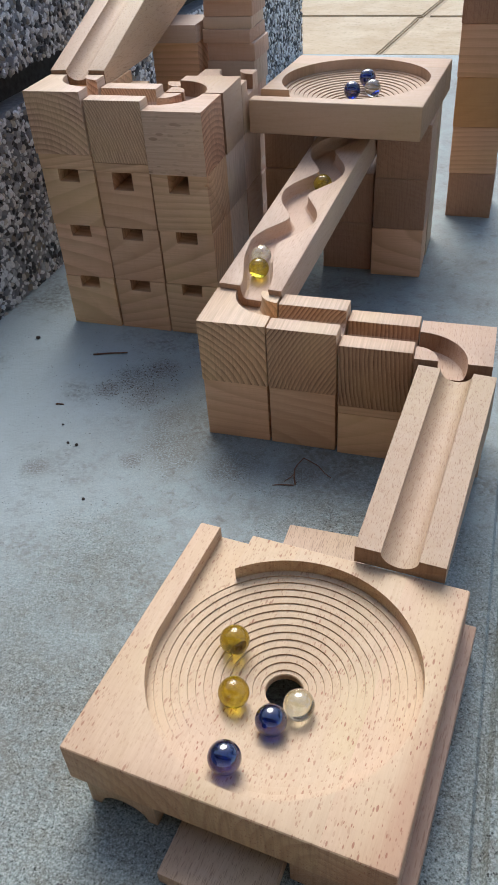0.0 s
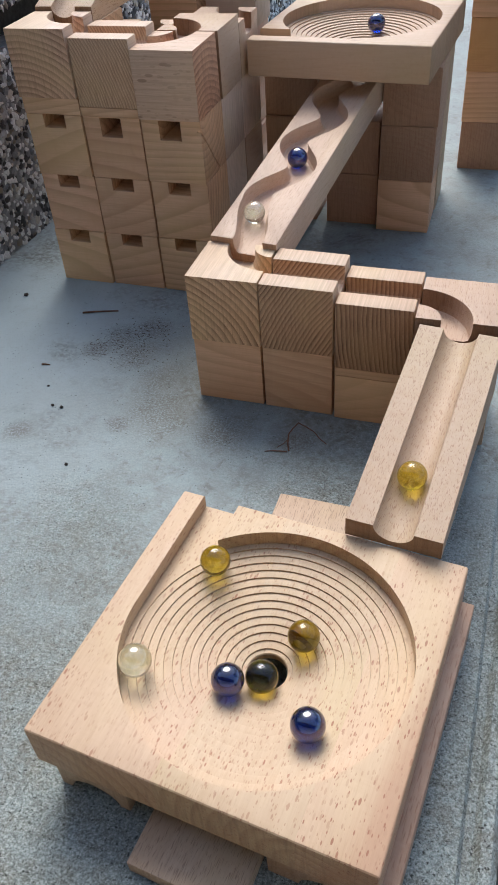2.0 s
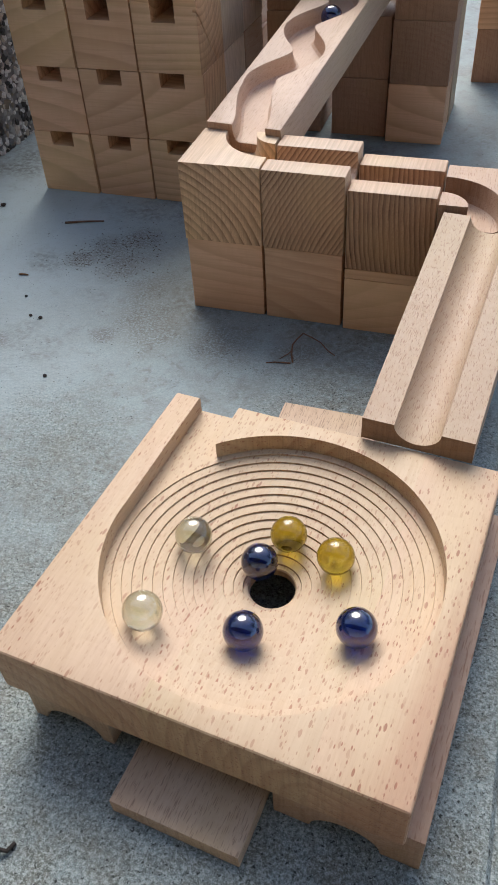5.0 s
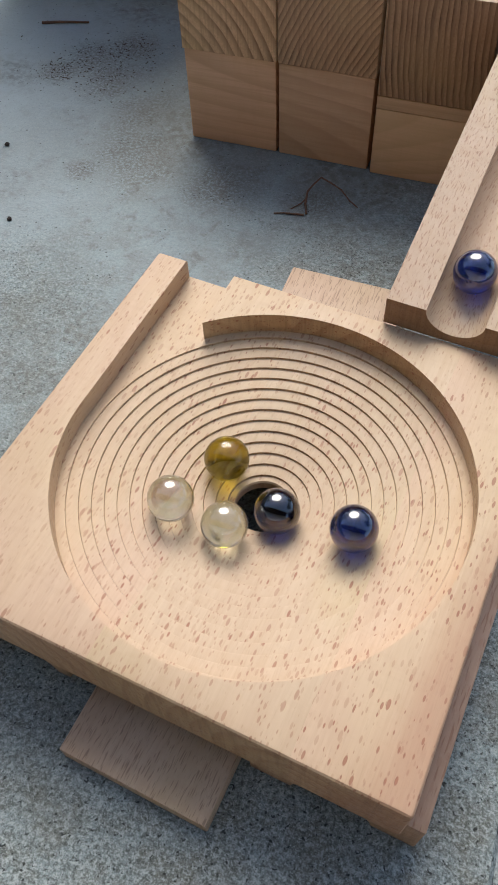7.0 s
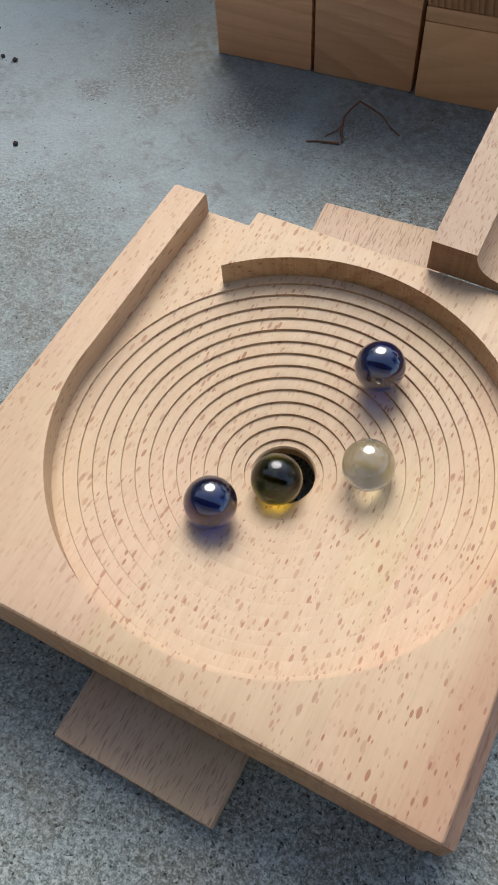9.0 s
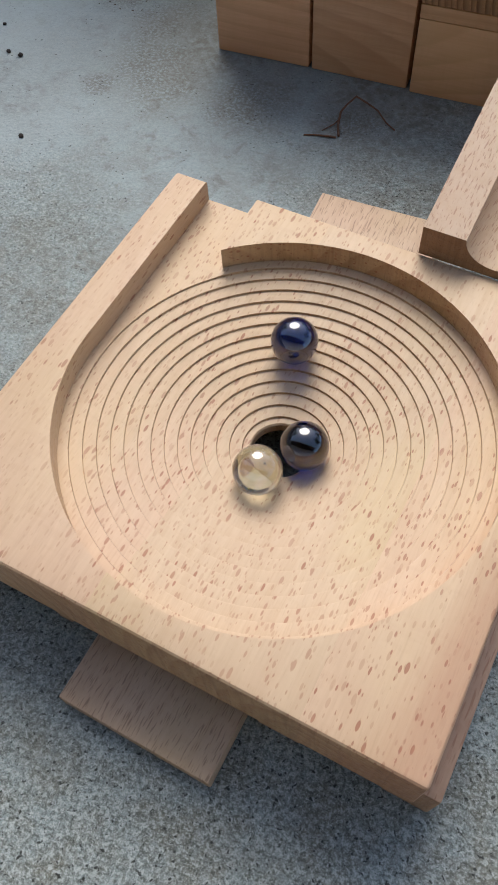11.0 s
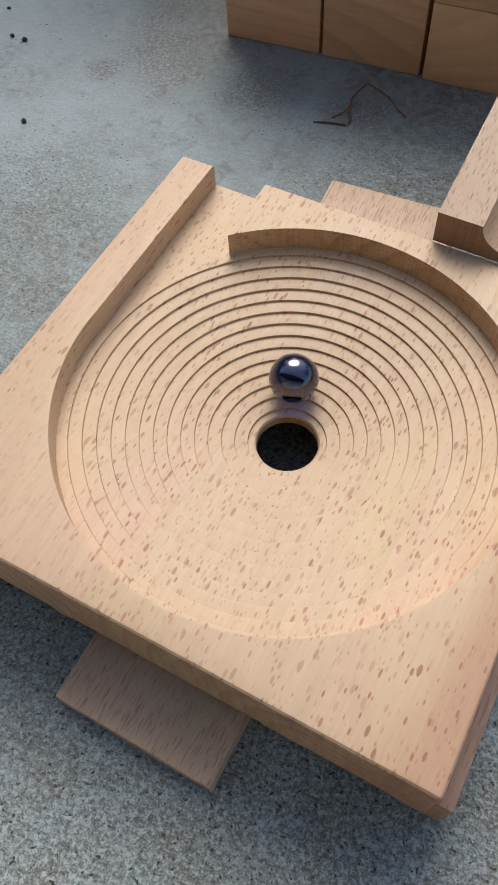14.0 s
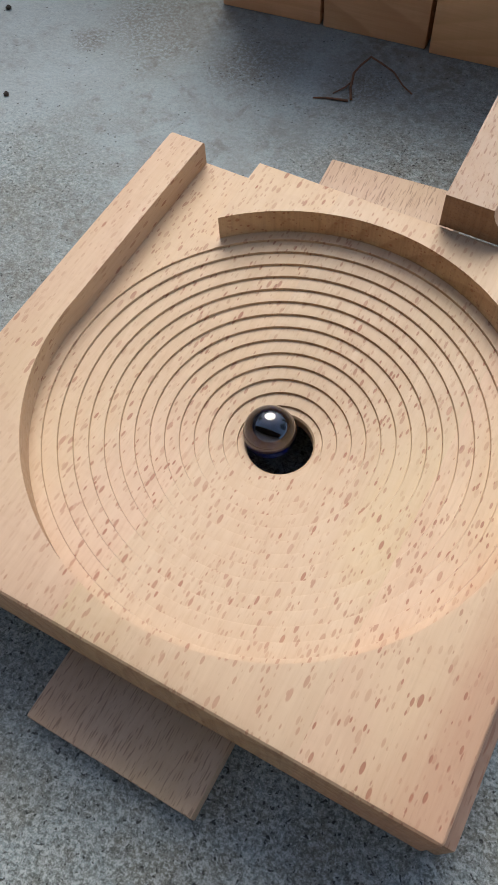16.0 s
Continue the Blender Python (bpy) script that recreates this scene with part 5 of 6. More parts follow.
    roll("W2", ((0, 21.3, 96.4, 108.3), (0.1, 25.3, 74.6, 105.0), (0.2, 29.3, 52.8, 101.7), (0.3, 27.1, 42.4, 96.3), (0.4, 42.1, 28.5, 96.3), (0.5, 62.0, 26.7, 95.3), (0.6, 86.9, 26.4, 95.3), (0.7, 114.0, 24.0, 88.8), (0.8, 147.2, 20.7, 88.8), (0.9, 167.1, 15.9, 87.6), (1, 176.1, 5.9, 87.6), (1.1, 180.8, -13.9, 88.9), (1.2, 178.9, -31.8, 85.4), (1.3, 175.9, -61.7, 79.7), (1.4, 171.7, -101.5, 72.1), (1.5, 166.8, -149.2, 62.9), (1.6, 163.2, -209.7, 55.2), (1.7, 139.3, -263.8, 44.8), (1.8, 105.6, -283.4, 49.4), (1.9, 80.2, -269.9, 49.4), (2, 64.5, -247.9, 49.4), (2.1, 63.8, -219.6, 48.5), (2.167, 73.3, -201.2, 47.4), (2.2, 80.2, -194.2, 46.8), (2.267, 98.2, -182.6, 46.0), (2.3, 108.3, -180.2, 45.7), (2.367, 129.3, -179.4, 45.7), (2.4, 139.5, -182.5, 45.7), (2.467, 156.1, -191.7, 46.3), (2.5, 163.1, -198.8, 46.7), (2.6, 173.0, -222.1, 47.4), (2.7, 166.8, -245.6, 46.9), (2.767, 153.7, -258.6, 45.9), (2.8, 146.0, -262.6, 45.4), (2.867, 126.3, -267.3, 44.7), (2.9, 116.8, -266.0, 44.3), (2.967, 98.4, -259.8, 44.3), (3, 91.1, -253.5, 44.2), (3.067, 81.7, -238.6, 44.2), (3.1, 79.8, -230.0, 44.2), (3.167, 82.2, -213.3, 43.9), (3.2, 86.0, -205.9, 43.7), (3.267, 97.4, -193.6, 43.6), (3.3, 104.8, -189.6, 43.6), (3.367, 120.4, -185.9, 43.7), (3.4, 128.6, -186.5, 43.8), (3.467, 142.6, -192.0, 43.9), (3.5, 148.7, -196.7, 44.0), (3.567, 156.2, -209.7, 43.7), (3.6, 157.9, -217.0, 43.5), (3.667, 154.9, -233.3, 42.8), (3.7, 150.9, -240.2, 42.4), (3.767, 138.9, -252.0, 42.0), (3.8, 131.2, -255.1, 41.8), (3.867, 115.9, -257.7, 42.1), (3.9, 108.1, -256.1, 42.2), (3.967, 95.4, -248.1, 42.3), (4, 90.7, -242.2, 42.4), (4.067, 87.1, -227.3, 42.1), (4.1, 87.8, -219.9, 42.0), (4.167, 94.8, -206.2, 41.7), (4.2, 100.3, -201.3, 41.5), (4.267, 113.5, -194.8, 41.5), (4.3, 120.9, -194.0, 41.5), (4.367, 135.3, -197.8, 41.5), (4.4, 141.5, -202.2, 41.6), (4.467, 150.1, -214.7, 41.6), (4.5, 152.1, -222.2, 41.7), (4.567, 150.5, -237.7, 42.0), (4.6, 147.1, -245.0, 42.2), (4.667, 135.7, -256.1, 42.5), (4.7, 128.5, -259.5, 42.7), (4.767, 112.6, -260.7, 43.0), (4.8, 104.8, -258.5, 43.1), (4.867, 91.8, -248.9, 43.2), (4.9, 87.1, -242.1, 43.2), (4.967, 83.3, -226.0, 43.1), (5, 84.3, -217.7, 43.1), (5.067, 91.8, -202.7, 42.9), (5.1, 98.0, -197.0, 42.8), (5.167, 113.5, -190.7, 42.6), (5.2, 121.9, -190.5, 42.4), (5.267, 137.7, -196.2, 42.2), (5.3, 144.1, -201.7, 42.1), (5.367, 151.8, -216.6, 41.9), (5.4, 152.7, -224.8, 41.9), (5.467, 148.2, -240.9, 41.8), (5.5, 143.1, -247.6, 41.8), (5.567, 128.8, -255.9, 41.8), (5.6, 120.8, -257.1, 41.8), (5.667, 105.0, -252.9, 41.7), (5.7, 98.8, -247.9, 41.6), (5.767, 91.3, -233.8, 41.3), (5.8, 90.6, -226.0, 41.2), (5.867, 95.7, -211.3, 40.7), (5.9, 100.9, -205.9, 40.5), (5.967, 114.7, -200.3, 40.0), (6, 121.8, -200.8, 39.7), (6.067, 133.9, -207.6, 39.1), (6.1, 137.6, -213.1, 38.8), (6.167, 139.3, -226.1, 38.3), (6.2, 137.0, -232.0, 38.0), (6.267, 127.8, -240.3, 37.7), (6.3, 122.1, -241.9, 37.7), (6.367, 111.4, -240.7, 38.0), (6.4, 107.0, -237.7, 38.1), (6.467, 101.8, -227.4, 38.2), (6.5, 102.1, -221.7, 38.1), (6.567, 107.7, -211.9, 38.0), (6.6, 112.6, -209.0, 37.9), (6.667, 123.2, -208.1, 37.8), (6.7, 128.2, -210.1, 37.7), (6.767, 134.7, -218.5, 37.4), (6.8, 135.7, -223.7, 37.3), (6.867, 132.1, -234.0, 37.1), (6.9, 128.0, -237.7, 37.1), (6.967, 118.0, -241.5, 37.6), (7, 112.6, -240.7, 37.9), (7.067, 104.1, -235.2, 38.3), (7.1, 101.4, -230.6, 38.5), (7.167, 101.8, -219.9, 38.3), (7.2, 104.3, -215.3, 38.2), (7.267, 113.7, -209.4, 37.7), (7.3, 118.9, -209.1, 37.4), (7.367, 127.7, -212.3, 37.1), (7.4, 131.0, -215.8, 36.9), (7.467, 133.3, -222.8, 36.7), (7.5, 133.1, -226.6, 36.6), (7.567, 127.9, -232.3, 36.0), (7.6, 124.8, -233.7, 35.8), (7.667, 112.2, -230.5, 35.8), (7.7, 111.3, -225.3, 35.6), (7.767, 123.4, -220.9, 34.4), (7.8, 121.8, -228.0, 33.6), (7.9, 120.3, -225.0, 27.4), (8, 110.4, -248.1, 9.5), (8.2, 104.7, -256.8, 8.1), (16, 104.7, -256.8, 8.1)))
    roll("Y3", ((0, 46.7, 204.1, 125.5), (0.1, 32.5, 188.6, 122.9), (0.2, 31.5, 168.9, 119.8), (0.3, 40.3, 154.3, 117.7), (0.4, 43.1, 138.1, 115.2), (0.5, 29.3, 120.8, 112.3), (0.6, 21.2, 101.2, 109.1), (0.7, 23.4, 81.7, 106.1), (0.8, 28.3, 62.5, 103.2), (0.9, 25.2, 49.4, 96.3), (1, 37.8, 30.5, 96.3), (1.1, 56.2, 26.8, 95.3), (1.2, 80.0, 26.5, 95.3), (1.3, 107.7, 24.6, 88.8), (1.4, 135.6, 21.9, 88.8), (1.5, 164.8, 17.1, 87.6), (1.6, 176.6, 5.0, 87.6), (1.7, 180.8, -13.9, 88.9), (1.8, 177.9, -41.8, 83.5), (1.9, 174.4, -75.6, 77.0), (2, 170.1, -117.4, 69.0), (2.1, 166.0, -164.3, 55.2), (2.2, 156.4, -228.9, 42.9), (2.3, 142.5, -279.7, 49.1), (2.4, 114.1, -276.1, 47.1), (2.467, 96.4, -271.9, 47.3), (2.5, 88.4, -267.2, 47.4), (2.567, 76.7, -254.0, 47.3), (2.6, 72.7, -246.1, 47.2), (2.667, 70.6, -228.3, 46.6), (2.7, 72.1, -219.5, 46.3), (2.767, 80.6, -202.5, 45.5), (2.8, 86.9, -195.8, 45.1), (2.867, 103.6, -185.7, 44.7), (2.9, 113.0, -183.8, 44.4), (2.967, 132.5, -185.4, 44.3), (3, 141.4, -189.4, 44.3), (3.067, 155.4, -202.9, 44.3), (3.1, 159.7, -211.6, 44.4), (3.167, 162.2, -229.9, 44.5), (3.2, 160.6, -239.1, 44.7), (3.267, 152.0, -254.2, 44.8), (3.3, 145.7, -260.1, 44.9), (3.367, 130.4, -267.2, 44.8), (3.4, 122.0, -268.2, 44.8), (3.467, 105.4, -265.5, 44.8), (3.5, 97.9, -261.6, 44.8), (3.567, 85.8, -250.9, 44.8), (3.6, 81.6, -244.0, 44.8), (3.667, 77.3, -229.6, 44.8), (3.7, 77.1, -221.8, 44.9), (3.767, 81.3, -208.0, 44.7), (3.8, 85.0, -201.7, 44.5), (3.867, 96.5, -192.7, 44.0), (3.9, 103.0, -190.0, 43.7), (3.967, 118.5, -189.2, 42.8), (4, 125.6, -191.2, 42.4), (4.067, 139.4, -199.2, 41.8), (4.1, 144.3, -205.3, 41.5), (4.167, 151.9, -219.9, 41.8), (4.2, 152.8, -228.4, 42.0), (4.267, 147.9, -242.3, 41.9), (4.3, 143.4, -248.2, 42.0), (4.367, 130.9, -256.3, 42.1), (4.4, 123.8, -258.1, 42.1), (4.467, 109.0, -256.6, 42.2), (4.5, 102.4, -253.3, 42.2), (4.567, 92.1, -242.6, 42.1), (4.6, 89.2, -235.7, 42.0), (4.667, 88.3, -220.7, 41.9), (4.7, 90.6, -213.7, 41.7), (4.767, 99.8, -201.9, 41.5), (4.8, 106.1, -198.2, 41.3), (4.867, 120.7, -195.7, 41.1), (4.9, 127.8, -197.3, 40.9), (4.967, 140.0, -205.3, 40.6), (5, 144.0, -211.4, 40.5), (5.067, 147.0, -225.5, 40.3), (5.1, 145.7, -232.7, 40.3), (5.167, 137.8, -244.9, 40.3), (5.2, 132.0, -249.0, 40.4), (5.267, 118.1, -252.1, 40.5), (5.3, 111.2, -251.0, 40.6), (5.367, 99.6, -243.3, 40.6), (5.4, 95.6, -237.5, 40.6), (5.467, 93.1, -223.9, 40.5), (5.5, 94.6, -217.1, 40.4), (5.567, 102.6, -206.1, 40.1), (5.6, 108.4, -202.5, 40.0), (5.667, 121.5, -200.8, 39.7), (5.7, 127.9, -202.6, 39.5), (5.767, 137.8, -210.9, 39.2), (5.8, 140.6, -216.6, 39.1), (5.867, 141.0, -229.3, 38.8), (5.9, 138.7, -235.1, 38.8), (5.967, 129.8, -243.9, 38.9), (6, 124.0, -246.2, 39.0), (6.067, 112.0, -245.5, 39.1), (6.1, 106.7, -242.8, 39.2), (6.167, 99.5, -233.6, 39.2), (6.2, 98.1, -227.8, 39.2), (6.267, 100.1, -216.6, 39.0), (6.3, 103.3, -211.9, 38.9), (6.367, 111.9, -205.0, 39.0), (6.4, 117.3, -203.4, 39.0), (6.467, 128.5, -205.6, 38.8), (6.5, 133.3, -208.8, 38.7), (6.567, 139.1, -219.4, 38.4), (6.6, 139.4, -225.5, 38.3), (6.667, 134.9, -236.9, 38.2), (6.7, 130.5, -241.1, 38.3), (6.767, 119.6, -244.2, 38.3), (6.8, 114.2, -243.4, 38.4), (6.867, 105.4, -236.7, 38.3), (6.9, 103.2, -231.9, 38.1), (6.967, 102.3, -221.3, 38.1), (7, 104.4, -216.3, 38.0), (7.067, 110.7, -209.4, 38.1), (7.1, 115.2, -207.4, 38.1), (7.167, 123.8, -207.2, 38.0), (7.2, 128.0, -208.7, 38.0), (7.267, 134.6, -215.1, 37.8), (7.3, 136.5, -219.4, 37.7), (7.367, 136.2, -229.1, 37.5), (7.4, 134.1, -233.5, 37.5), (7.467, 126.1, -239.6, 37.4), (7.5, 121.4, -240.5, 37.3), (7.567, 110.8, -237.9, 37.5), (7.6, 107.1, -234.1, 37.5), (7.667, 102.9, -223.8, 37.8), (7.7, 103.9, -218.0, 37.9), (7.767, 108.9, -209.6, 38.3), (7.8, 113.3, -206.6, 38.4), (7.867, 121.5, -205.7, 38.3), (7.9, 125.5, -206.6, 38.3), (7.967, 132.4, -213.9, 37.5), (8, 133.9, -218.2, 37.2), (8.067, 132.2, -229.3, 36.5), (8.1, 128.8, -233.2, 36.3), (8.167, 119.5, -237.5, 36.5), (8.2, 114.7, -236.8, 36.7), (8.267, 108.1, -231.1, 36.8), (8.3, 106.8, -226.9, 36.8), (8.367, 109.1, -218.9, 36.6), (8.4, 112.0, -216.2, 36.4), (8.467, 121.2, -215.6, 35.7), (8.5, 124.4, -218.4, 35.2), (8.567, 124.8, -227.5, 34.5), (8.6, 121.2, -230.5, 34.6), (8.667, 113.8, -230.6, 35.4), (8.7, 111.0, -227.6, 35.8), (8.767, 112.0, -220.0, 35.7), (8.8, 115.1, -217.4, 35.6), (8.867, 122.5, -218.3, 35.0), (8.9, 124.7, -221.2, 34.7), (8.967, 123.3, -228.3, 34.3), (9, 120.2, -230.4, 34.6), (9.1, 120.3, -225.0, 27.4), (9.2, 120.1, -248.4, 9.5), (9.4, 120.9, -257.0, 8.1), (16, 120.9, -257.0, 8.1)))
    roll("B3", ((0, 45.5, 340.6, 164.8), (0.1, 56.8, 338.7, 164.3), (0.2, 63.8, 343.6, 166.4), (0.3, 61.6, 344.8, 166.4), (0.4, 50.8, 349.3, 166.8), (0.5, 42.7, 345.1, 166.2), (0.6, 38.9, 339.5, 165.4), (0.7, 44.9, 338.8, 164.3), (0.8, 57.3, 340.3, 164.8), (0.9, 63.4, 344.1, 166.5), (1, 55.8, 346.3, 166.1), (1.1, 43.2, 341.3, 165.2), (1.2, 50.9, 326.8, 161.0), (1.3, 50.9, 326.8, 145.4), (1.4, 57.6, 299.4, 140.5), (1.5, 41.8, 263.9, 134.8), (1.6, 49.5, 225.8, 129.0), (1.7, 49.3, 207.8, 126.1), (1.8, 36.6, 193.6, 123.7), (1.9, 28.9, 178.5, 121.2), (2, 35.2, 162.6, 118.9), (2.1, 43.7, 144.8, 116.3), (2.2, 35.9, 127.4, 113.4), (2.3, 21.5, 109.6, 110.4), (2.4, 22.3, 86.8, 106.9), (2.5, 28.2, 63.3, 103.3), (2.6, 25.2, 49.1, 96.3), (2.7, 36.3, 31.5, 96.3), (2.8, 56.7, 26.8, 95.3), (2.9, 79.0, 26.5, 95.3), (3, 100.1, 25.4, 92.0), (3.1, 134.6, 22.0, 88.8), (3.2, 164.8, 17.1, 87.6), (3.3, 177.5, 3.0, 87.6), (3.4, 180.0, -21.9, 87.4), (3.5, 177.7, -43.8, 83.2), (3.6, 174.2, -77.6, 76.7), (3.7, 169.7, -121.4, 68.2), (3.8, 163.0, -167.5, 55.2), (3.9, 164.4, -225.9, 45.0), (4, 158.4, -269.2, 48.9), (4.1, 126.3, -278.5, 47.7), (4.167, 104.3, -276.7, 47.7), (4.2, 94.1, -272.2, 47.7), (4.267, 78.4, -257.2, 47.4), (4.3, 73.2, -247.6, 47.2), (4.367, 69.6, -227.2, 46.9), (4.4, 70.9, -217.0, 46.7), (4.467, 79.0, -199.1, 46.3), (4.5, 85.5, -191.8, 46.1), (4.567, 101.4, -182.0, 45.8), (4.6, 110.3, -179.6, 45.7), (4.667, 128.1, -180.1, 45.4), (4.7, 136.5, -182.9, 45.3), (4.767, 150.7, -192.4, 45.2), (4.8, 156.2, -198.9, 45.1), (4.867, 162.9, -214.0, 45.0), (4.9, 164.2, -222.1, 45.0), (4.967, 162.3, -238.0, 45.0), (5, 159.4, -245.5, 45.0), (5.067, 149.9, -257.9, 45.1), (5.1, 143.7, -262.6, 45.1), (5.167, 129.6, -268.4, 45.1), (5.2, 122.1, -269.2, 45.1), (5.267, 107.4, -267.1, 45.0), (5.3, 100.6, -264.0, 45.0), (5.367, 89.1, -254.6, 44.8), (5.4, 84.9, -248.7, 44.6), (5.467, 79.9, -234.8, 44.4), (5.5, 79.2, -227.5, 44.2), (5.567, 82.0, -213.1, 44.0), (5.6, 85.3, -206.6, 43.8), (5.667, 95.2, -195.8, 43.5), (5.7, 101.5, -192.2, 43.4), (5.767, 115.6, -188.5, 43.1), (5.8, 122.8, -188.7, 43.0), (5.867, 136.7, -193.6, 42.7), (5.9, 142.5, -197.9, 42.6), (5.967, 151.1, -210.0, 42.4), (6, 153.4, -217.0, 42.3), (6.067, 153.3, -232.0, 42.2), (6.1, 150.9, -239.2, 42.2), (6.167, 141.4, -251.3, 42.3), (6.2, 135.0, -255.4, 42.3), (6.267, 120.0, -259.0, 42.3), (6.3, 112.4, -258.1, 42.3), (6.367, 98.2, -251.1, 42.4), (6.4, 92.8, -245.3, 42.4), (6.467, 86.8, -230.8, 42.3), (6.5, 86.6, -222.9, 42.3), (6.567, 91.6, -208.4, 42.1), (6.6, 96.4, -202.6, 42.0), (6.667, 109.0, -194.9, 41.8), (6.7, 116.3, -193.4, 41.7), (6.767, 130.1, -194.6, 41.8), (6.8, 136.7, -197.4, 41.8), (6.867, 147.0, -206.0, 42.0), (6.9, 150.7, -211.8, 42.1), (6.967, 153.8, -224.6, 42.2), (7, 153.4, -231.2, 42.2), (7.067, 147.4, -242.9, 41.9), (7.1, 142.9, -247.5, 41.7), (7.167, 130.4, -253.3, 41.3), (7.2, 123.8, -253.9, 41.0), (7.267, 109.7, -250.6, 40.6), (7.3, 104.2, -246.6, 40.4), (7.367, 95.6, -234.6, 40.3), (7.4, 94.3, -227.5, 40.2), (7.467, 95.7, -213.4, 40.5), (7.5, 99.5, -207.0, 40.5), (7.567, 109.7, -199.1, 40.7), (7.6, 116.0, -197.2, 40.7), (7.667, 128.8, -199.3, 40.4), (7.7, 134.5, -202.5, 40.3), (7.767, 143.2, -212.8, 40.1), (7.8, 145.4, -219.4, 40.1), (7.867, 145.6, -232.0, 40.2), (7.9, 143.5, -238.1, 40.3), (7.967, 134.7, -246.5, 40.1), (8, 129.2, -249.0, 40.0), (8.067, 115.4, -248.6, 39.7), (8.1, 109.6, -245.8, 39.5), (8.167, 99.3, -236.2, 39.6), (8.2, 97.0, -229.4, 39.5), (8.267, 96.9, -216.7, 39.8), (8.3, 99.7, -210.5, 40.0), (8.367, 108.2, -202.4, 40.0), (8.4, 113.8, -200.0, 40.1), (8.467, 125.4, -199.8, 40.1), (8.5, 131.0, -201.7, 40.0), (8.567, 139.8, -208.2, 40.1), (8.6, 143.1, -212.7, 40.1), (8.667, 145.8, -222.4, 40.0), (8.7, 145.8, -227.3, 40.0), (8.767, 141.8, -238.3, 40.0), (8.8, 138.2, -242.9, 40.0), (8.867, 128.3, -249.2, 40.0), (8.9, 122.7, -250.5, 40.0), (8.967, 111.1, -249.1, 40.1), (9, 106.0, -246.6, 40.1), (9.067, 98.1, -237.9, 40.1), (9.1, 96.0, -232.5, 40.0), (9.167, 95.8, -220.7, 39.8), (9.2, 97.9, -215.4, 39.7), (9.267, 105.7, -206.8, 39.4), (9.3, 110.8, -204.3, 39.3), (9.367, 122.2, -203.6, 38.9), (9.4, 127.5, -205.4, 38.8), (9.467, 135.7, -212.9, 38.4), (9.5, 138.0, -217.8, 38.3), (9.567, 138.2, -228.8, 38.1), (9.6, 136.0, -233.8, 38.0), (9.667, 128.4, -241.3, 38.0), (9.7, 123.4, -243.2, 38.1), (9.767, 113.2, -242.6, 38.3), (9.8, 108.6, -240.2, 38.3), (9.867, 102.5, -232.4, 38.3), (9.9, 101.4, -227.5, 38.3), (9.967, 103.2, -218.0, 38.1), (10, 106.0, -214.1, 38.0), (10.067, 114.0, -209.4, 37.7), (10.1, 118.4, -209.0, 37.5), (10.167, 126.7, -211.8, 37.1), (10.2, 129.8, -214.8, 36.9), (10.267, 132.6, -222.5, 36.5), (10.3, 132.1, -226.5, 36.3), (10.367, 128.2, -233.4, 36.3), (10.4, 124.9, -235.7, 36.3), (10.467, 117.7, -237.0, 36.5), (10.5, 114.1, -236.2, 36.6), (10.567, 108.9, -231.8, 36.7), (10.6, 107.5, -228.7, 36.7), (10.667, 107.5, -222.2, 36.7), (10.7, 108.8, -219.4, 36.6), (10.767, 113.3, -215.4, 36.3), (10.8, 116.1, -214.6, 36.1), (10.867, 123.3, -214.6, 36.0), (10.9, 126.5, -216.5, 36.0), (10.967, 128.6, -222.0, 35.5), (11, 128.4, -224.7, 35.3), (11.067, 124.4, -227.4, 34.4), (11.1, 122.4, -227.9, 34.0), (11.2, 120.3, -225.0, 27.4), (11.3, 112.0, -204.3, 9.5), (11.5, 107.3, -189.7, 8.1), (16, 107.3, -189.7, 8.1)))
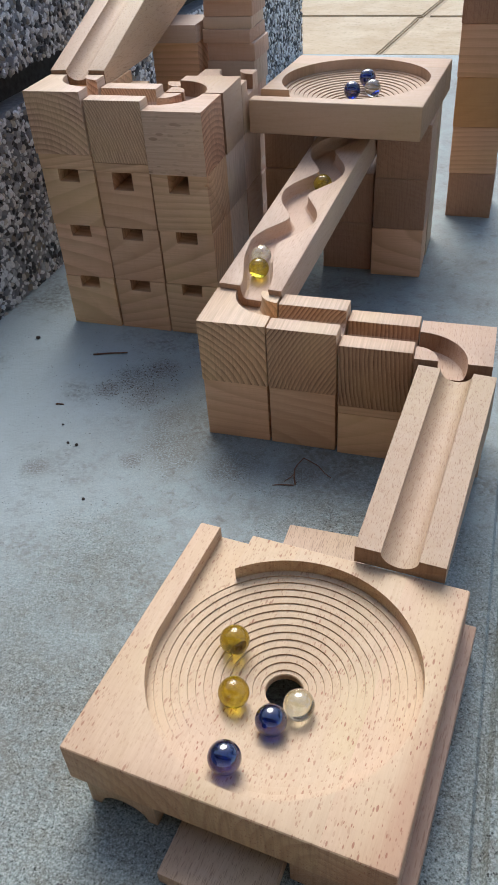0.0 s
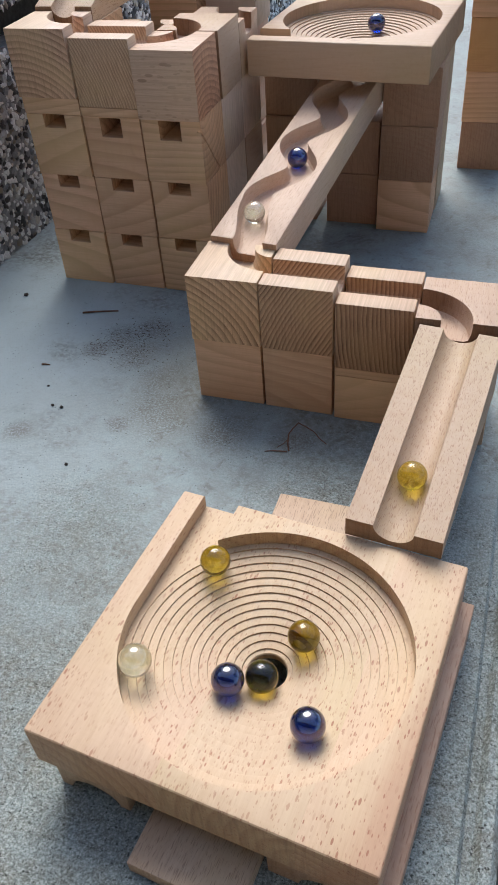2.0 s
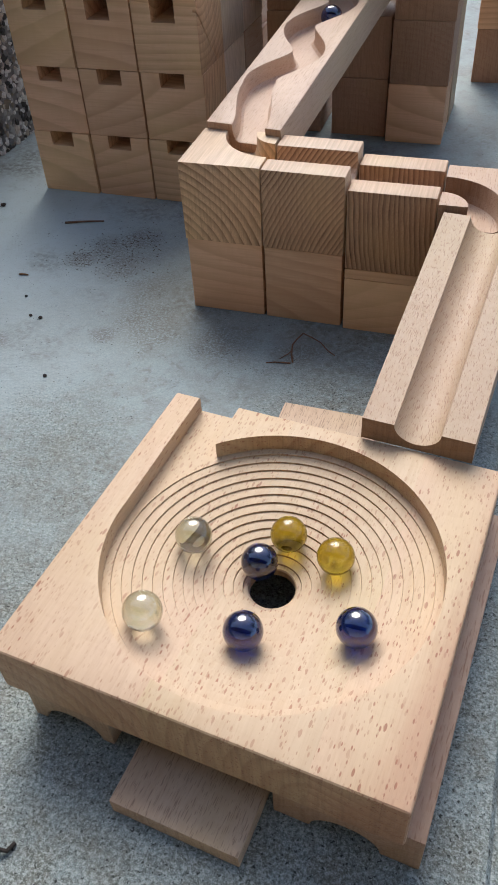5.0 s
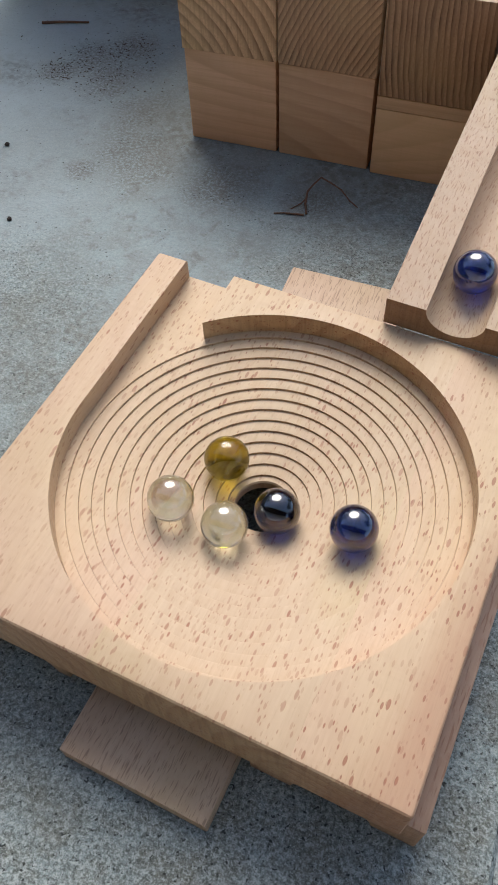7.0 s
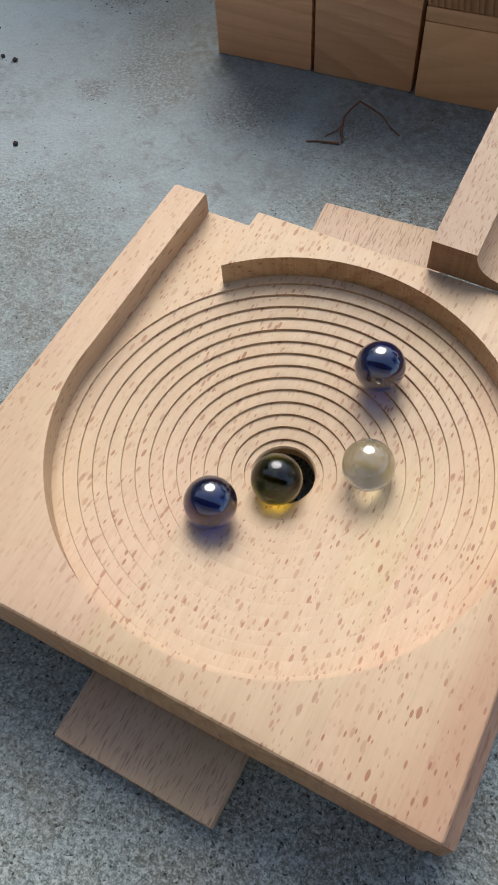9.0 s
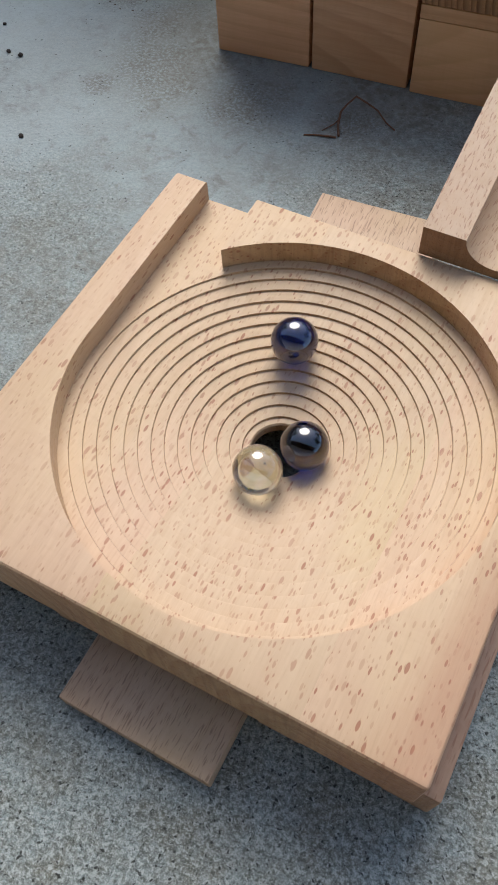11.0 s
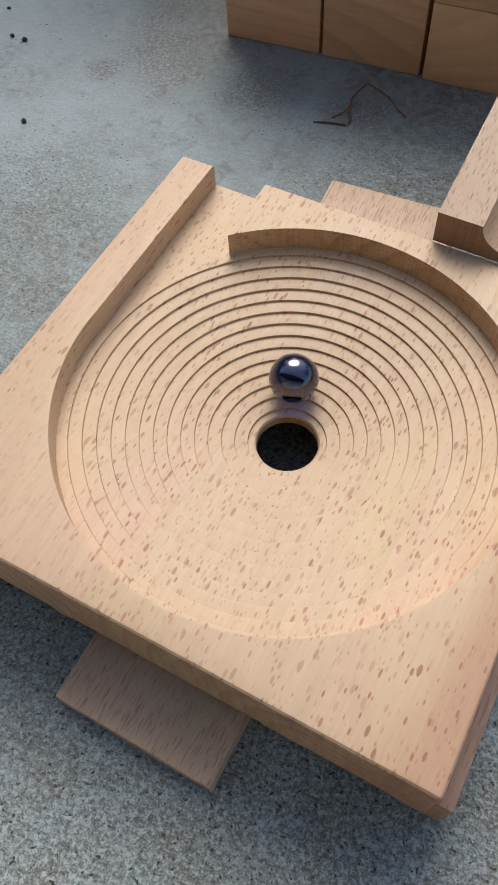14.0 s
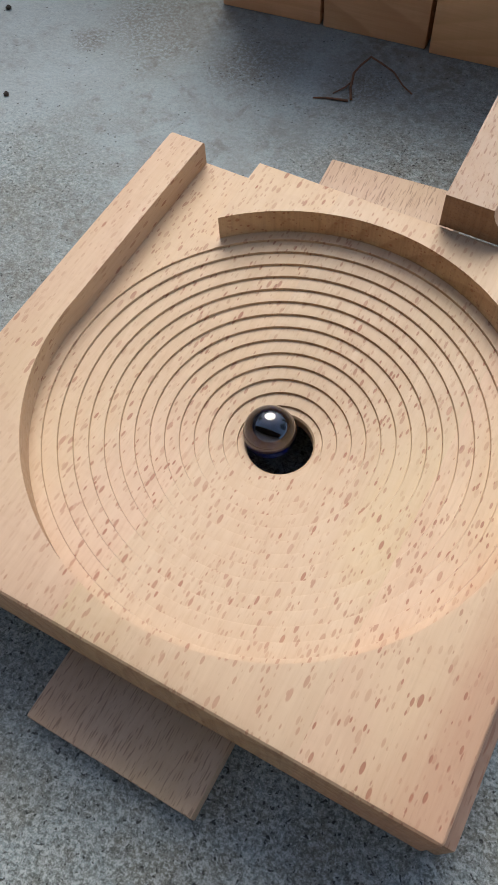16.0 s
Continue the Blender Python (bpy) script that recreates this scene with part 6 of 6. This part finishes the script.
    roll("W3", ((0, 64.9, 342.6, 166.4), (0.1, 53.1, 347.9, 166.5), (0.2, 45.7, 344.8, 165.8), (0.3, 44.8, 339.9, 164.6), (0.4, 50.2, 342.3, 164.9), (0.5, 57.9, 342.3, 165.3), (0.6, 50.9, 326.8, 161.0), (0.7, 50.9, 326.8, 145.4), (0.8, 57.7, 299.3, 140.5), (0.9, 56.1, 279.3, 137.4), (1, 41.6, 263.6, 134.7), (1.1, 39.3, 243.3, 131.5), (1.2, 50.2, 224.3, 128.7), (1.3, 49.3, 207.8, 126.1), (1.4, 37.8, 194.8, 123.9), (1.5, 28.9, 177.7, 121.1), (1.6, 36.9, 159.8, 118.5), (1.7, 43.8, 142.0, 115.8), (1.8, 34.2, 125.7, 113.1), (1.9, 21.5, 109.6, 110.4), (2, 21.9, 89.2, 107.2), (2.1, 27.7, 65.6, 103.7), (2.2, 25.0, 51.7, 96.3), (2.3, 36.3, 31.4, 96.3), (2.4, 59.4, 26.8, 95.3), (2.5, 80.0, 26.5, 95.3), (2.6, 106.1, 24.8, 88.8), (2.7, 138.3, 21.7, 88.8), (2.8, 168.0, 15.2, 87.6), (2.9, 177.5, 3.0, 87.6), (3, 179.6, -25.9, 86.6), (3.1, 176.5, -55.7, 80.9), (3.2, 172.4, -95.5, 73.2), (3.3, 167.6, -141.3, 64.4), (3.4, 165.5, -189.8, 55.2), (3.5, 174.6, -235.7, 48.1), (3.6, 153.2, -271.8, 48.6), (3.7, 117.7, -284.4, 49.2), (3.767, 97.4, -280.7, 49.4), (3.8, 88.1, -275.9, 49.4), (3.867, 73.1, -262.4, 49.4), (3.9, 67.4, -253.8, 49.4), (3.967, 60.8, -234.7, 49.4), (4, 60.0, -224.4, 49.4), (4.067, 64.2, -204.8, 49.2), (4.1, 68.7, -195.8, 49.2), (4.2, 89.0, -175.7, 48.9), (4.267, 108.4, -169.0, 48.6), (4.3, 118.5, -168.2, 48.5), (4.367, 138.9, -172.1, 48.3), (4.4, 148.3, -176.7, 48.2), (4.467, 164.0, -190.9, 48.1), (4.5, 169.6, -199.7, 48.1), (4.567, 175.6, -220.3, 48.1), (4.6, 175.6, -231.0, 48.1), (4.667, 169.6, -251.7, 48.3), (4.7, 163.8, -260.6, 48.3), (4.767, 147.6, -274.7, 48.4), (4.8, 137.8, -278.8, 48.4), (4.867, 116.6, -281.2, 48.4), (4.9, 106.1, -279.2, 48.3), (4.967, 87.3, -269.0, 48.0), (5, 79.8, -261.3, 47.8), (5.067, 70.3, -242.1, 47.4), (5.1, 68.7, -231.7, 47.2), (5.167, 71.9, -210.6, 46.8), (5.2, 76.6, -201.2, 46.6), (5.267, 91.2, -186.3, 46.2), (5.3, 100.4, -181.5, 46.0), (5.367, 120.6, -178.3, 45.7), (5.4, 130.6, -179.9, 45.6), (5.467, 148.5, -189.3, 45.4), (5.5, 155.3, -196.5, 45.3), (5.567, 163.8, -214.4, 45.2), (5.6, 165.1, -224.1, 45.2), (5.667, 161.3, -243.2, 45.3), (5.7, 156.6, -251.6, 45.3), (5.767, 142.6, -264.2, 45.3), (5.8, 134.2, -268.0, 45.3), (5.867, 116.0, -269.9, 45.3), (5.9, 107.1, -267.9, 45.3), (5.967, 91.8, -258.8, 45.1), (6, 86.0, -252.1, 44.9), (6.067, 79.2, -236.3, 44.7), (6.1, 78.4, -227.7, 44.5), (6.167, 81.9, -211.4, 44.2), (6.2, 86.0, -204.2, 44.0), (6.267, 97.6, -193.3, 43.6), (6.3, 104.8, -190.0, 43.5), (6.367, 119.2, -186.9, 43.4), (6.4, 126.6, -187.5, 43.4), (6.467, 140.3, -193.6, 43.2), (6.5, 145.9, -198.6, 43.1), (6.567, 153.8, -212.1, 42.8), (6.6, 155.5, -219.6, 42.7), (6.667, 154.1, -235.0, 42.6), (6.7, 151.0, -242.0, 42.6), (6.767, 140.1, -252.3, 42.3), (6.8, 133.5, -255.3, 42.1), (6.867, 117.8, -256.6, 41.7), (6.9, 110.6, -254.4, 41.5), (6.967, 97.4, -245.6, 41.5), (7, 93.2, -238.9, 41.4), (7.067, 89.5, -224.3, 41.5), (7.1, 90.5, -216.8, 41.5), (7.167, 97.3, -204.1, 41.5), (7.2, 102.8, -199.2, 41.5), (7.267, 116.1, -194.5, 41.4), (7.3, 123.1, -194.6, 41.4), (7.367, 135.9, -199.3, 41.3), (7.4, 141.2, -203.6, 41.2), (7.467, 148.3, -215.2, 41.1), (7.5, 149.8, -221.8, 41.1), (7.567, 146.5, -235.1, 40.7), (7.6, 142.7, -240.6, 40.5), (7.667, 131.4, -248.7, 40.2), (7.7, 124.9, -250.3, 40.1), (7.767, 111.7, -249.5, 40.2), (7.8, 105.7, -246.4, 40.1), (7.867, 97.7, -235.6, 39.9), (7.9, 96.4, -229.2, 39.7), (7.967, 99.1, -215.7, 39.4), (8, 103.3, -210.3, 39.2), (8.067, 114.8, -203.0, 39.3), (8.1, 121.9, -202.3, 39.3), (8.167, 134.3, -207.2, 39.2), (8.2, 139.1, -212.3, 39.3), (8.267, 142.3, -224.7, 39.1), (8.3, 141.3, -231.2, 39.0), (8.367, 134.0, -241.6, 39.0), (8.4, 128.7, -244.9, 39.0), (8.467, 116.5, -246.3, 39.0), (8.5, 110.9, -244.5, 39.0), (8.567, 102.2, -237.9, 39.1), (8.6, 99.5, -233.2, 39.2), (8.667, 97.0, -223.3, 39.4), (8.7, 97.6, -218.0, 39.5), (8.767, 103.8, -207.2, 39.7), (8.8, 109.0, -203.4, 39.7), (8.867, 122.6, -200.6, 39.7), (8.9, 129.6, -202.2, 39.8), (8.967, 141.5, -211.9, 39.8), (9, 144.8, -219.2, 39.9), (9.067, 144.3, -236.0, 40.2), (9.1, 140.0, -243.7, 40.5), (9.167, 125.0, -253.8, 41.0), (9.2, 115.8, -254.8, 41.3), (9.267, 98.2, -247.4, 41.6), (9.3, 92.1, -239.6, 41.7), (9.367, 88.9, -219.7, 41.7), (9.4, 92.4, -209.9, 41.7), (9.467, 108.4, -196.2, 41.5), (9.5, 119.0, -194.2, 41.5), (9.567, 139.3, -201.6, 41.3), (9.6, 146.3, -209.9, 41.2), (9.667, 149.7, -231.8, 41.3), (9.7, 145.5, -242.2, 41.4), (9.767, 127.9, -255.6, 41.6), (9.8, 116.8, -256.8, 41.8), (9.867, 97.1, -247.4, 41.9), (9.9, 91.0, -238.2, 41.8), (9.967, 90.5, -216.6, 41.5), (10, 95.8, -207.2, 41.3), (10.067, 114.0, -197.1, 40.8), (10.1, 124.3, -197.6, 40.6), (10.167, 140.6, -208.8, 40.1), (10.2, 144.5, -217.7, 40.0), (10.267, 141.9, -236.3, 39.7), (10.3, 136.0, -243.4, 39.7), (10.367, 119.6, -249.1, 39.7), (10.4, 111.3, -247.4, 39.7), (10.467, 99.8, -236.6, 39.5), (10.5, 97.8, -229.1, 39.3), (10.567, 101.4, -215.3, 38.9), (10.6, 106.2, -210.5, 38.6), (10.667, 118.2, -207.2, 38.0), (10.7, 124.0, -208.7, 37.6), (10.767, 131.3, -216.2, 36.9), (10.8, 132.4, -221.1, 36.6), (10.867, 132.0, -229.2, 36.5), (10.9, 130.1, -233.0, 36.5), (10.967, 122.5, -238.0, 36.7), (11, 118.2, -238.5, 36.8), (11.067, 109.0, -234.7, 37.2), (11.1, 106.3, -230.6, 37.2), (11.167, 105.1, -220.7, 37.4), (11.2, 107.2, -216.1, 37.4), (11.267, 114.9, -210.4, 37.3), (11.3, 119.9, -209.7, 37.2), (11.367, 128.4, -213.1, 37.0), (11.4, 131.5, -216.8, 36.9), (11.467, 133.3, -225.5, 36.6), (11.5, 132.2, -229.9, 36.6), (11.567, 126.0, -236.0, 36.5), (11.6, 122.1, -237.4, 36.5), (11.667, 113.7, -236.2, 36.6), (11.7, 110.6, -233.9, 36.7), (11.767, 106.5, -226.7, 36.9), (11.8, 106.5, -222.5, 36.9), (11.867, 109.6, -215.3, 37.0), (11.9, 112.8, -212.6, 37.0), (11.967, 119.9, -210.6, 37.0), (12, 123.7, -211.1, 37.0), (12.067, 130.2, -214.9, 36.9), (12.1, 132.5, -218.1, 36.9), (12.167, 133.9, -225.3, 36.8), (12.2, 133.3, -229.1, 36.8), (12.267, 127.9, -234.5, 36.4), (12.3, 124.5, -235.9, 36.3), (12.367, 113.0, -233.4, 36.2), (12.4, 110.3, -229.0, 36.1), (12.467, 113.8, -217.4, 35.8), (12.5, 119.6, -216.6, 35.4), (12.567, 125.9, -222.4, 34.8), (12.6, 125.3, -227.2, 34.6), (12.667, 117.5, -231.4, 35.0), (12.7, 113.8, -229.8, 35.3), (12.767, 113.8, -220.4, 35.1), (12.8, 117.9, -218.8, 34.3), (12.867, 122.9, -223.8, 33.1), (12.9, 120.8, -227.2, 32.8), (12.94, 120.3, -225.0, 27.4), (13, 121.7, -204.6, 9.5), (13.2, 123.4, -190.3, 8.1), (16, 123.4, -190.3, 8.1)))
    roll("B4", ((0, 56.4, 362.3, 170.5), (0.1, 36.2, 352.4, 168.7), (0.2, 27.4, 341.5, 168.2), (0.3, 32.1, 338.3, 166.7), (0.4, 48.9, 338.8, 164.0), (0.5, 70.3, 337.8, 166.7), (0.6, 79.0, 341.0, 169.2), (0.7, 72.6, 355.1, 170.4), (0.8, 61.1, 360.9, 170.3), (0.9, 46.1, 359.2, 169.6), (1, 39.5, 346.2, 166.8), (1.1, 50.6, 342.5, 165.0), (1.2, 61.2, 341.0, 165.4), (1.3, 74.0, 341.1, 168.1), (1.4, 72.4, 345.5, 168.4), (1.5, 55.4, 353.4, 168.0), (1.6, 39.1, 346.2, 166.9), (1.7, 39.4, 342.5, 166.0), (1.8, 55.3, 344.8, 165.7), (1.9, 66.6, 345.8, 167.4), (2, 59.8, 351.7, 167.9), (2.1, 45.7, 350.2, 167.2), (2.2, 40.4, 341.0, 165.5), (2.3, 45.8, 338.1, 164.1), (2.4, 57.7, 339.5, 164.6), (2.5, 67.1, 343.0, 166.9), (2.6, 62.6, 348.7, 167.4), (2.7, 52.4, 350.8, 167.2), (2.8, 43.4, 346.9, 166.6), (2.9, 39.3, 341.8, 165.9), (3, 41.2, 339.5, 165.1), (3.1, 49.8, 340.1, 164.3), (3.2, 63.7, 320.0, 164.6), (3.3, 66.9, 331.9, 165.2), (3.4, 65.5, 335.6, 165.3), (3.5, 58.8, 344.2, 165.9), (3.6, 58.9, 333.0, 163.4), (3.7, 39.2, 326.6, 163.9), (3.8, 34.8, 336.3, 165.8), (3.9, 51.1, 344.8, 165.6), (4, 59.4, 336.7, 164.2), (4.1, 45.4, 332.5, 162.9), (4.2, 36.1, 332.5, 165.0), (4.3, 45.3, 342.6, 165.3), (4.5, 50.9, 326.8, 161.0), (4.6, 50.9, 326.8, 145.4), (4.7, 58.8, 296.7, 140.2), (4.8, 37.7, 256.4, 133.5), (4.9, 51.5, 220.5, 128.2), (5, 45.9, 203.2, 125.4), (5.1, 33.2, 189.6, 123.1), (5.2, 29.7, 173.4, 120.5), (5.3, 38.3, 157.5, 118.1), (5.4, 43.3, 138.9, 115.3), (5.5, 31.0, 122.5, 112.6), (5.6, 20.9, 102.8, 109.3), (5.7, 23.9, 79.7, 105.8), (5.8, 29.2, 56.1, 102.2), (5.9, 26.7, 43.4, 96.3), (6, 40.2, 29.2, 96.3), (6.1, 59.8, 26.8, 95.3), (6.2, 79.7, 26.5, 95.3), (6.3, 99.1, 25.4, 93.2), (6.4, 130.1, 22.5, 88.8), (6.5, 162.8, 17.9, 87.6), (6.6, 177.7, -8.1, 88.1), (6.7, 177.7, -43.8, 83.2), (6.8, 174.4, -75.6, 77.0), (6.9, 171.1, -107.4, 70.9), (7, 168.7, -131.3, 66.3), (7.1, 162.1, -181.8, 55.2), (7.2, 147.8, -239.9, 41.6), (7.3, 116.7, -281.6, 48.5), (7.4, 88.9, -276.4, 49.4), (7.5, 71.4, -258.6, 49.2), (7.6, 64.7, -233.3, 48.3), (7.667, 68.3, -214.3, 47.5), (7.7, 72.4, -205.9, 47.0), (7.767, 86.2, -190.3, 46.3), (7.8, 94.9, -185.2, 45.9), (7.867, 115.0, -179.3, 45.5), (7.9, 125.4, -179.7, 45.4), (7.967, 144.5, -186.2, 45.5), (8, 152.6, -192.4, 45.5), (8.067, 163.3, -208.7, 45.5), (8.1, 166.0, -218.2, 45.6), (8.167, 164.4, -237.6, 45.5), (8.2, 160.7, -246.5, 45.5), (8.267, 148.1, -261.0, 45.4), (8.3, 139.9, -265.7, 45.4), (8.367, 121.9, -270.2, 45.4), (8.4, 112.8, -269.6, 45.4), (8.467, 96.1, -263.6, 45.5), (8.5, 89.0, -258.2, 45.5), (8.567, 79.2, -245.2, 45.5), (8.6, 76.2, -237.4, 45.5), (8.7, 75.6, -215.8, 45.5), (8.767, 83.1, -200.1, 45.2), (8.8, 88.9, -193.8, 45.1), (8.867, 104.1, -184.9, 44.8), (8.9, 112.6, -182.8, 44.7), (8.967, 130.1, -184.0, 44.5), (9, 138.2, -187.3, 44.4), (9.067, 152.0, -198.4, 44.3), (9.1, 156.8, -205.8, 44.3), (9.167, 161.4, -222.8, 44.2), (9.2, 161.0, -231.7, 44.3), (9.267, 154.8, -248.3, 44.4), (9.3, 149.3, -255.1, 44.4), (9.367, 134.7, -264.7, 44.5), (9.4, 126.3, -266.9, 44.6), (9.467, 109.0, -266.0, 44.6), (9.5, 101.0, -262.8, 44.6), (9.567, 87.9, -251.7, 44.5), (9.6, 83.5, -244.4, 44.4), (9.667, 79.5, -228.0, 44.2), (9.7, 80.2, -219.6, 44.1), (9.767, 86.7, -204.2, 43.8), (9.8, 92.2, -198.0, 43.7), (9.867, 106.2, -189.6, 43.4), (9.9, 114.1, -187.9, 43.3), (9.967, 129.8, -189.4, 43.1), (10, 137.0, -192.6, 43.0), (10.067, 148.6, -202.9, 42.8), (10.1, 152.5, -209.5, 42.8), (10.167, 155.9, -224.1, 42.7), (10.2, 155.3, -231.7, 42.8), (10.267, 149.8, -245.1, 42.8), (10.3, 145.3, -250.8, 42.8), (10.367, 133.7, -258.6, 42.9), (10.4, 127.0, -260.7, 43.0), (10.467, 113.6, -260.9, 43.0), (10.5, 107.1, -259.1, 43.0), (10.567, 96.3, -252.2, 42.9), (10.6, 92.0, -247.5, 42.9), (10.667, 86.5, -236.5, 42.8), (10.7, 85.4, -230.4, 42.7), (10.767, 86.1, -218.8, 42.5), (10.8, 88.0, -213.3, 42.4), (10.867, 93.8, -203.4, 42.3), (10.9, 97.9, -199.3, 42.3), (10.967, 107.7, -193.6, 42.3), (11, 113.1, -192.1, 42.2), (11.1, 128.8, -193.6, 41.9), (11.167, 137.6, -201.3, 41.1), (11.2, 140.6, -205.9, 40.6), (11.267, 143.7, -220.1, 39.6), (11.3, 142.2, -226.6, 39.1), (11.367, 136.2, -239.8, 39.0), (11.4, 130.5, -244.1, 39.0), (11.467, 118.7, -248.6, 39.5), (11.5, 112.3, -248.3, 39.8), (11.567, 102.2, -240.9, 39.6), (11.6, 99.1, -235.8, 39.6), (11.667, 97.4, -222.2, 39.4), (11.7, 99.7, -215.9, 39.2), (11.767, 107.1, -204.9, 39.6), (11.8, 113.4, -201.4, 39.8), (11.867, 125.3, -200.0, 40.0), (11.9, 131.4, -201.5, 40.2), (11.967, 139.9, -210.3, 39.7), (12, 142.2, -215.8, 39.5), (12.067, 142.1, -228.7, 39.1), (12.1, 139.5, -234.5, 38.9), (12.167, 131.0, -243.4, 38.9), (12.2, 125.5, -245.8, 38.9), (12.267, 113.8, -245.9, 39.0), (12.3, 108.6, -243.6, 39.1), (12.367, 100.4, -234.9, 39.1), (12.4, 98.5, -229.3, 39.1), (12.467, 99.4, -217.6, 39.1), (12.5, 102.3, -212.3, 39.1), (12.567, 111.2, -205.8, 38.9), (12.6, 116.6, -204.4, 38.8), (12.667, 127.6, -206.7, 38.4), (12.7, 132.2, -210.1, 38.3), (12.767, 138.4, -220.3, 38.2), (12.8, 138.9, -226.5, 38.2), (12.867, 135.1, -237.1, 38.3), (12.9, 131.3, -241.3, 38.4), (12.967, 120.4, -243.8, 38.2), (13, 115.3, -243.0, 38.2), (13.067, 105.6, -235.6, 38.0), (13.1, 103.5, -230.2, 37.9), (13.167, 103.1, -218.4, 38.1), (13.2, 106.2, -212.9, 38.1), (13.267, 115.7, -206.5, 38.3), (13.3, 121.9, -206.0, 38.3), (13.367, 131.6, -210.3, 38.1), (13.4, 135.3, -214.4, 38.1), (13.467, 137.7, -224.6, 37.8), (13.5, 136.8, -229.8, 37.7), (13.567, 130.3, -238.3, 37.6), (13.6, 125.7, -240.8, 37.7), (13.667, 115.8, -241.9, 37.9), (13.7, 111.1, -240.2, 37.9), (13.767, 104.3, -233.7, 38.1), (13.8, 102.5, -229.4, 38.1), (13.867, 102.8, -220.0, 38.0), (13.9, 104.8, -215.8, 38.0), (13.967, 111.5, -209.5, 38.0), (14, 116.0, -207.9, 37.9), (14.067, 125.2, -209.0, 37.6), (14.1, 129.1, -211.3, 37.5), (14.167, 133.7, -220.8, 36.9), (14.2, 133.4, -225.9, 36.7), (14.267, 125.6, -235.4, 36.3), (14.3, 120.0, -236.7, 36.3), (14.367, 109.8, -232.8, 36.7), (14.4, 107.3, -228.0, 36.7), (14.467, 108.0, -218.6, 36.9), (14.5, 111.1, -214.7, 36.8), (14.567, 120.0, -212.0, 36.6), (14.6, 124.6, -213.3, 36.5), (14.667, 129.7, -221.3, 35.9), (14.7, 129.5, -226.0, 35.6), (14.767, 122.1, -233.2, 35.4), (14.8, 117.3, -233.4, 35.5), (14.867, 109.9, -227.5, 36.0), (14.9, 109.8, -222.6, 36.0), (14.967, 115.2, -215.6, 36.0), (15, 119.8, -214.9, 35.8), (15.067, 127.2, -219.9, 35.4), (15.1, 128.3, -224.5, 35.3), (15.167, 123.3, -232.4, 35.3), (15.2, 118.9, -233.8, 35.5), (15.267, 111.0, -229.5, 35.9), (15.3, 109.9, -225.2, 35.9), (15.367, 114.2, -216.9, 35.9), (15.4, 119.0, -215.7, 35.6), (15.467, 126.1, -221.5, 34.9), (15.5, 125.9, -226.4, 34.7), (15.567, 116.4, -231.0, 35.1), (15.6, 112.8, -228.0, 35.3), (15.667, 116.0, -218.4, 35.2), (15.7, 121.3, -218.8, 34.7), (15.767, 121.8, -228.6, 34.1), (15.8, 116.3, -229.9, 34.7), (15.867, 116.4, -219.3, 34.3), (15.9, 121.7, -220.8, 33.3), (15.967, 116.1, -226.1, 31.2), (16, 116.4, -222.8, 28.8)))


motions()
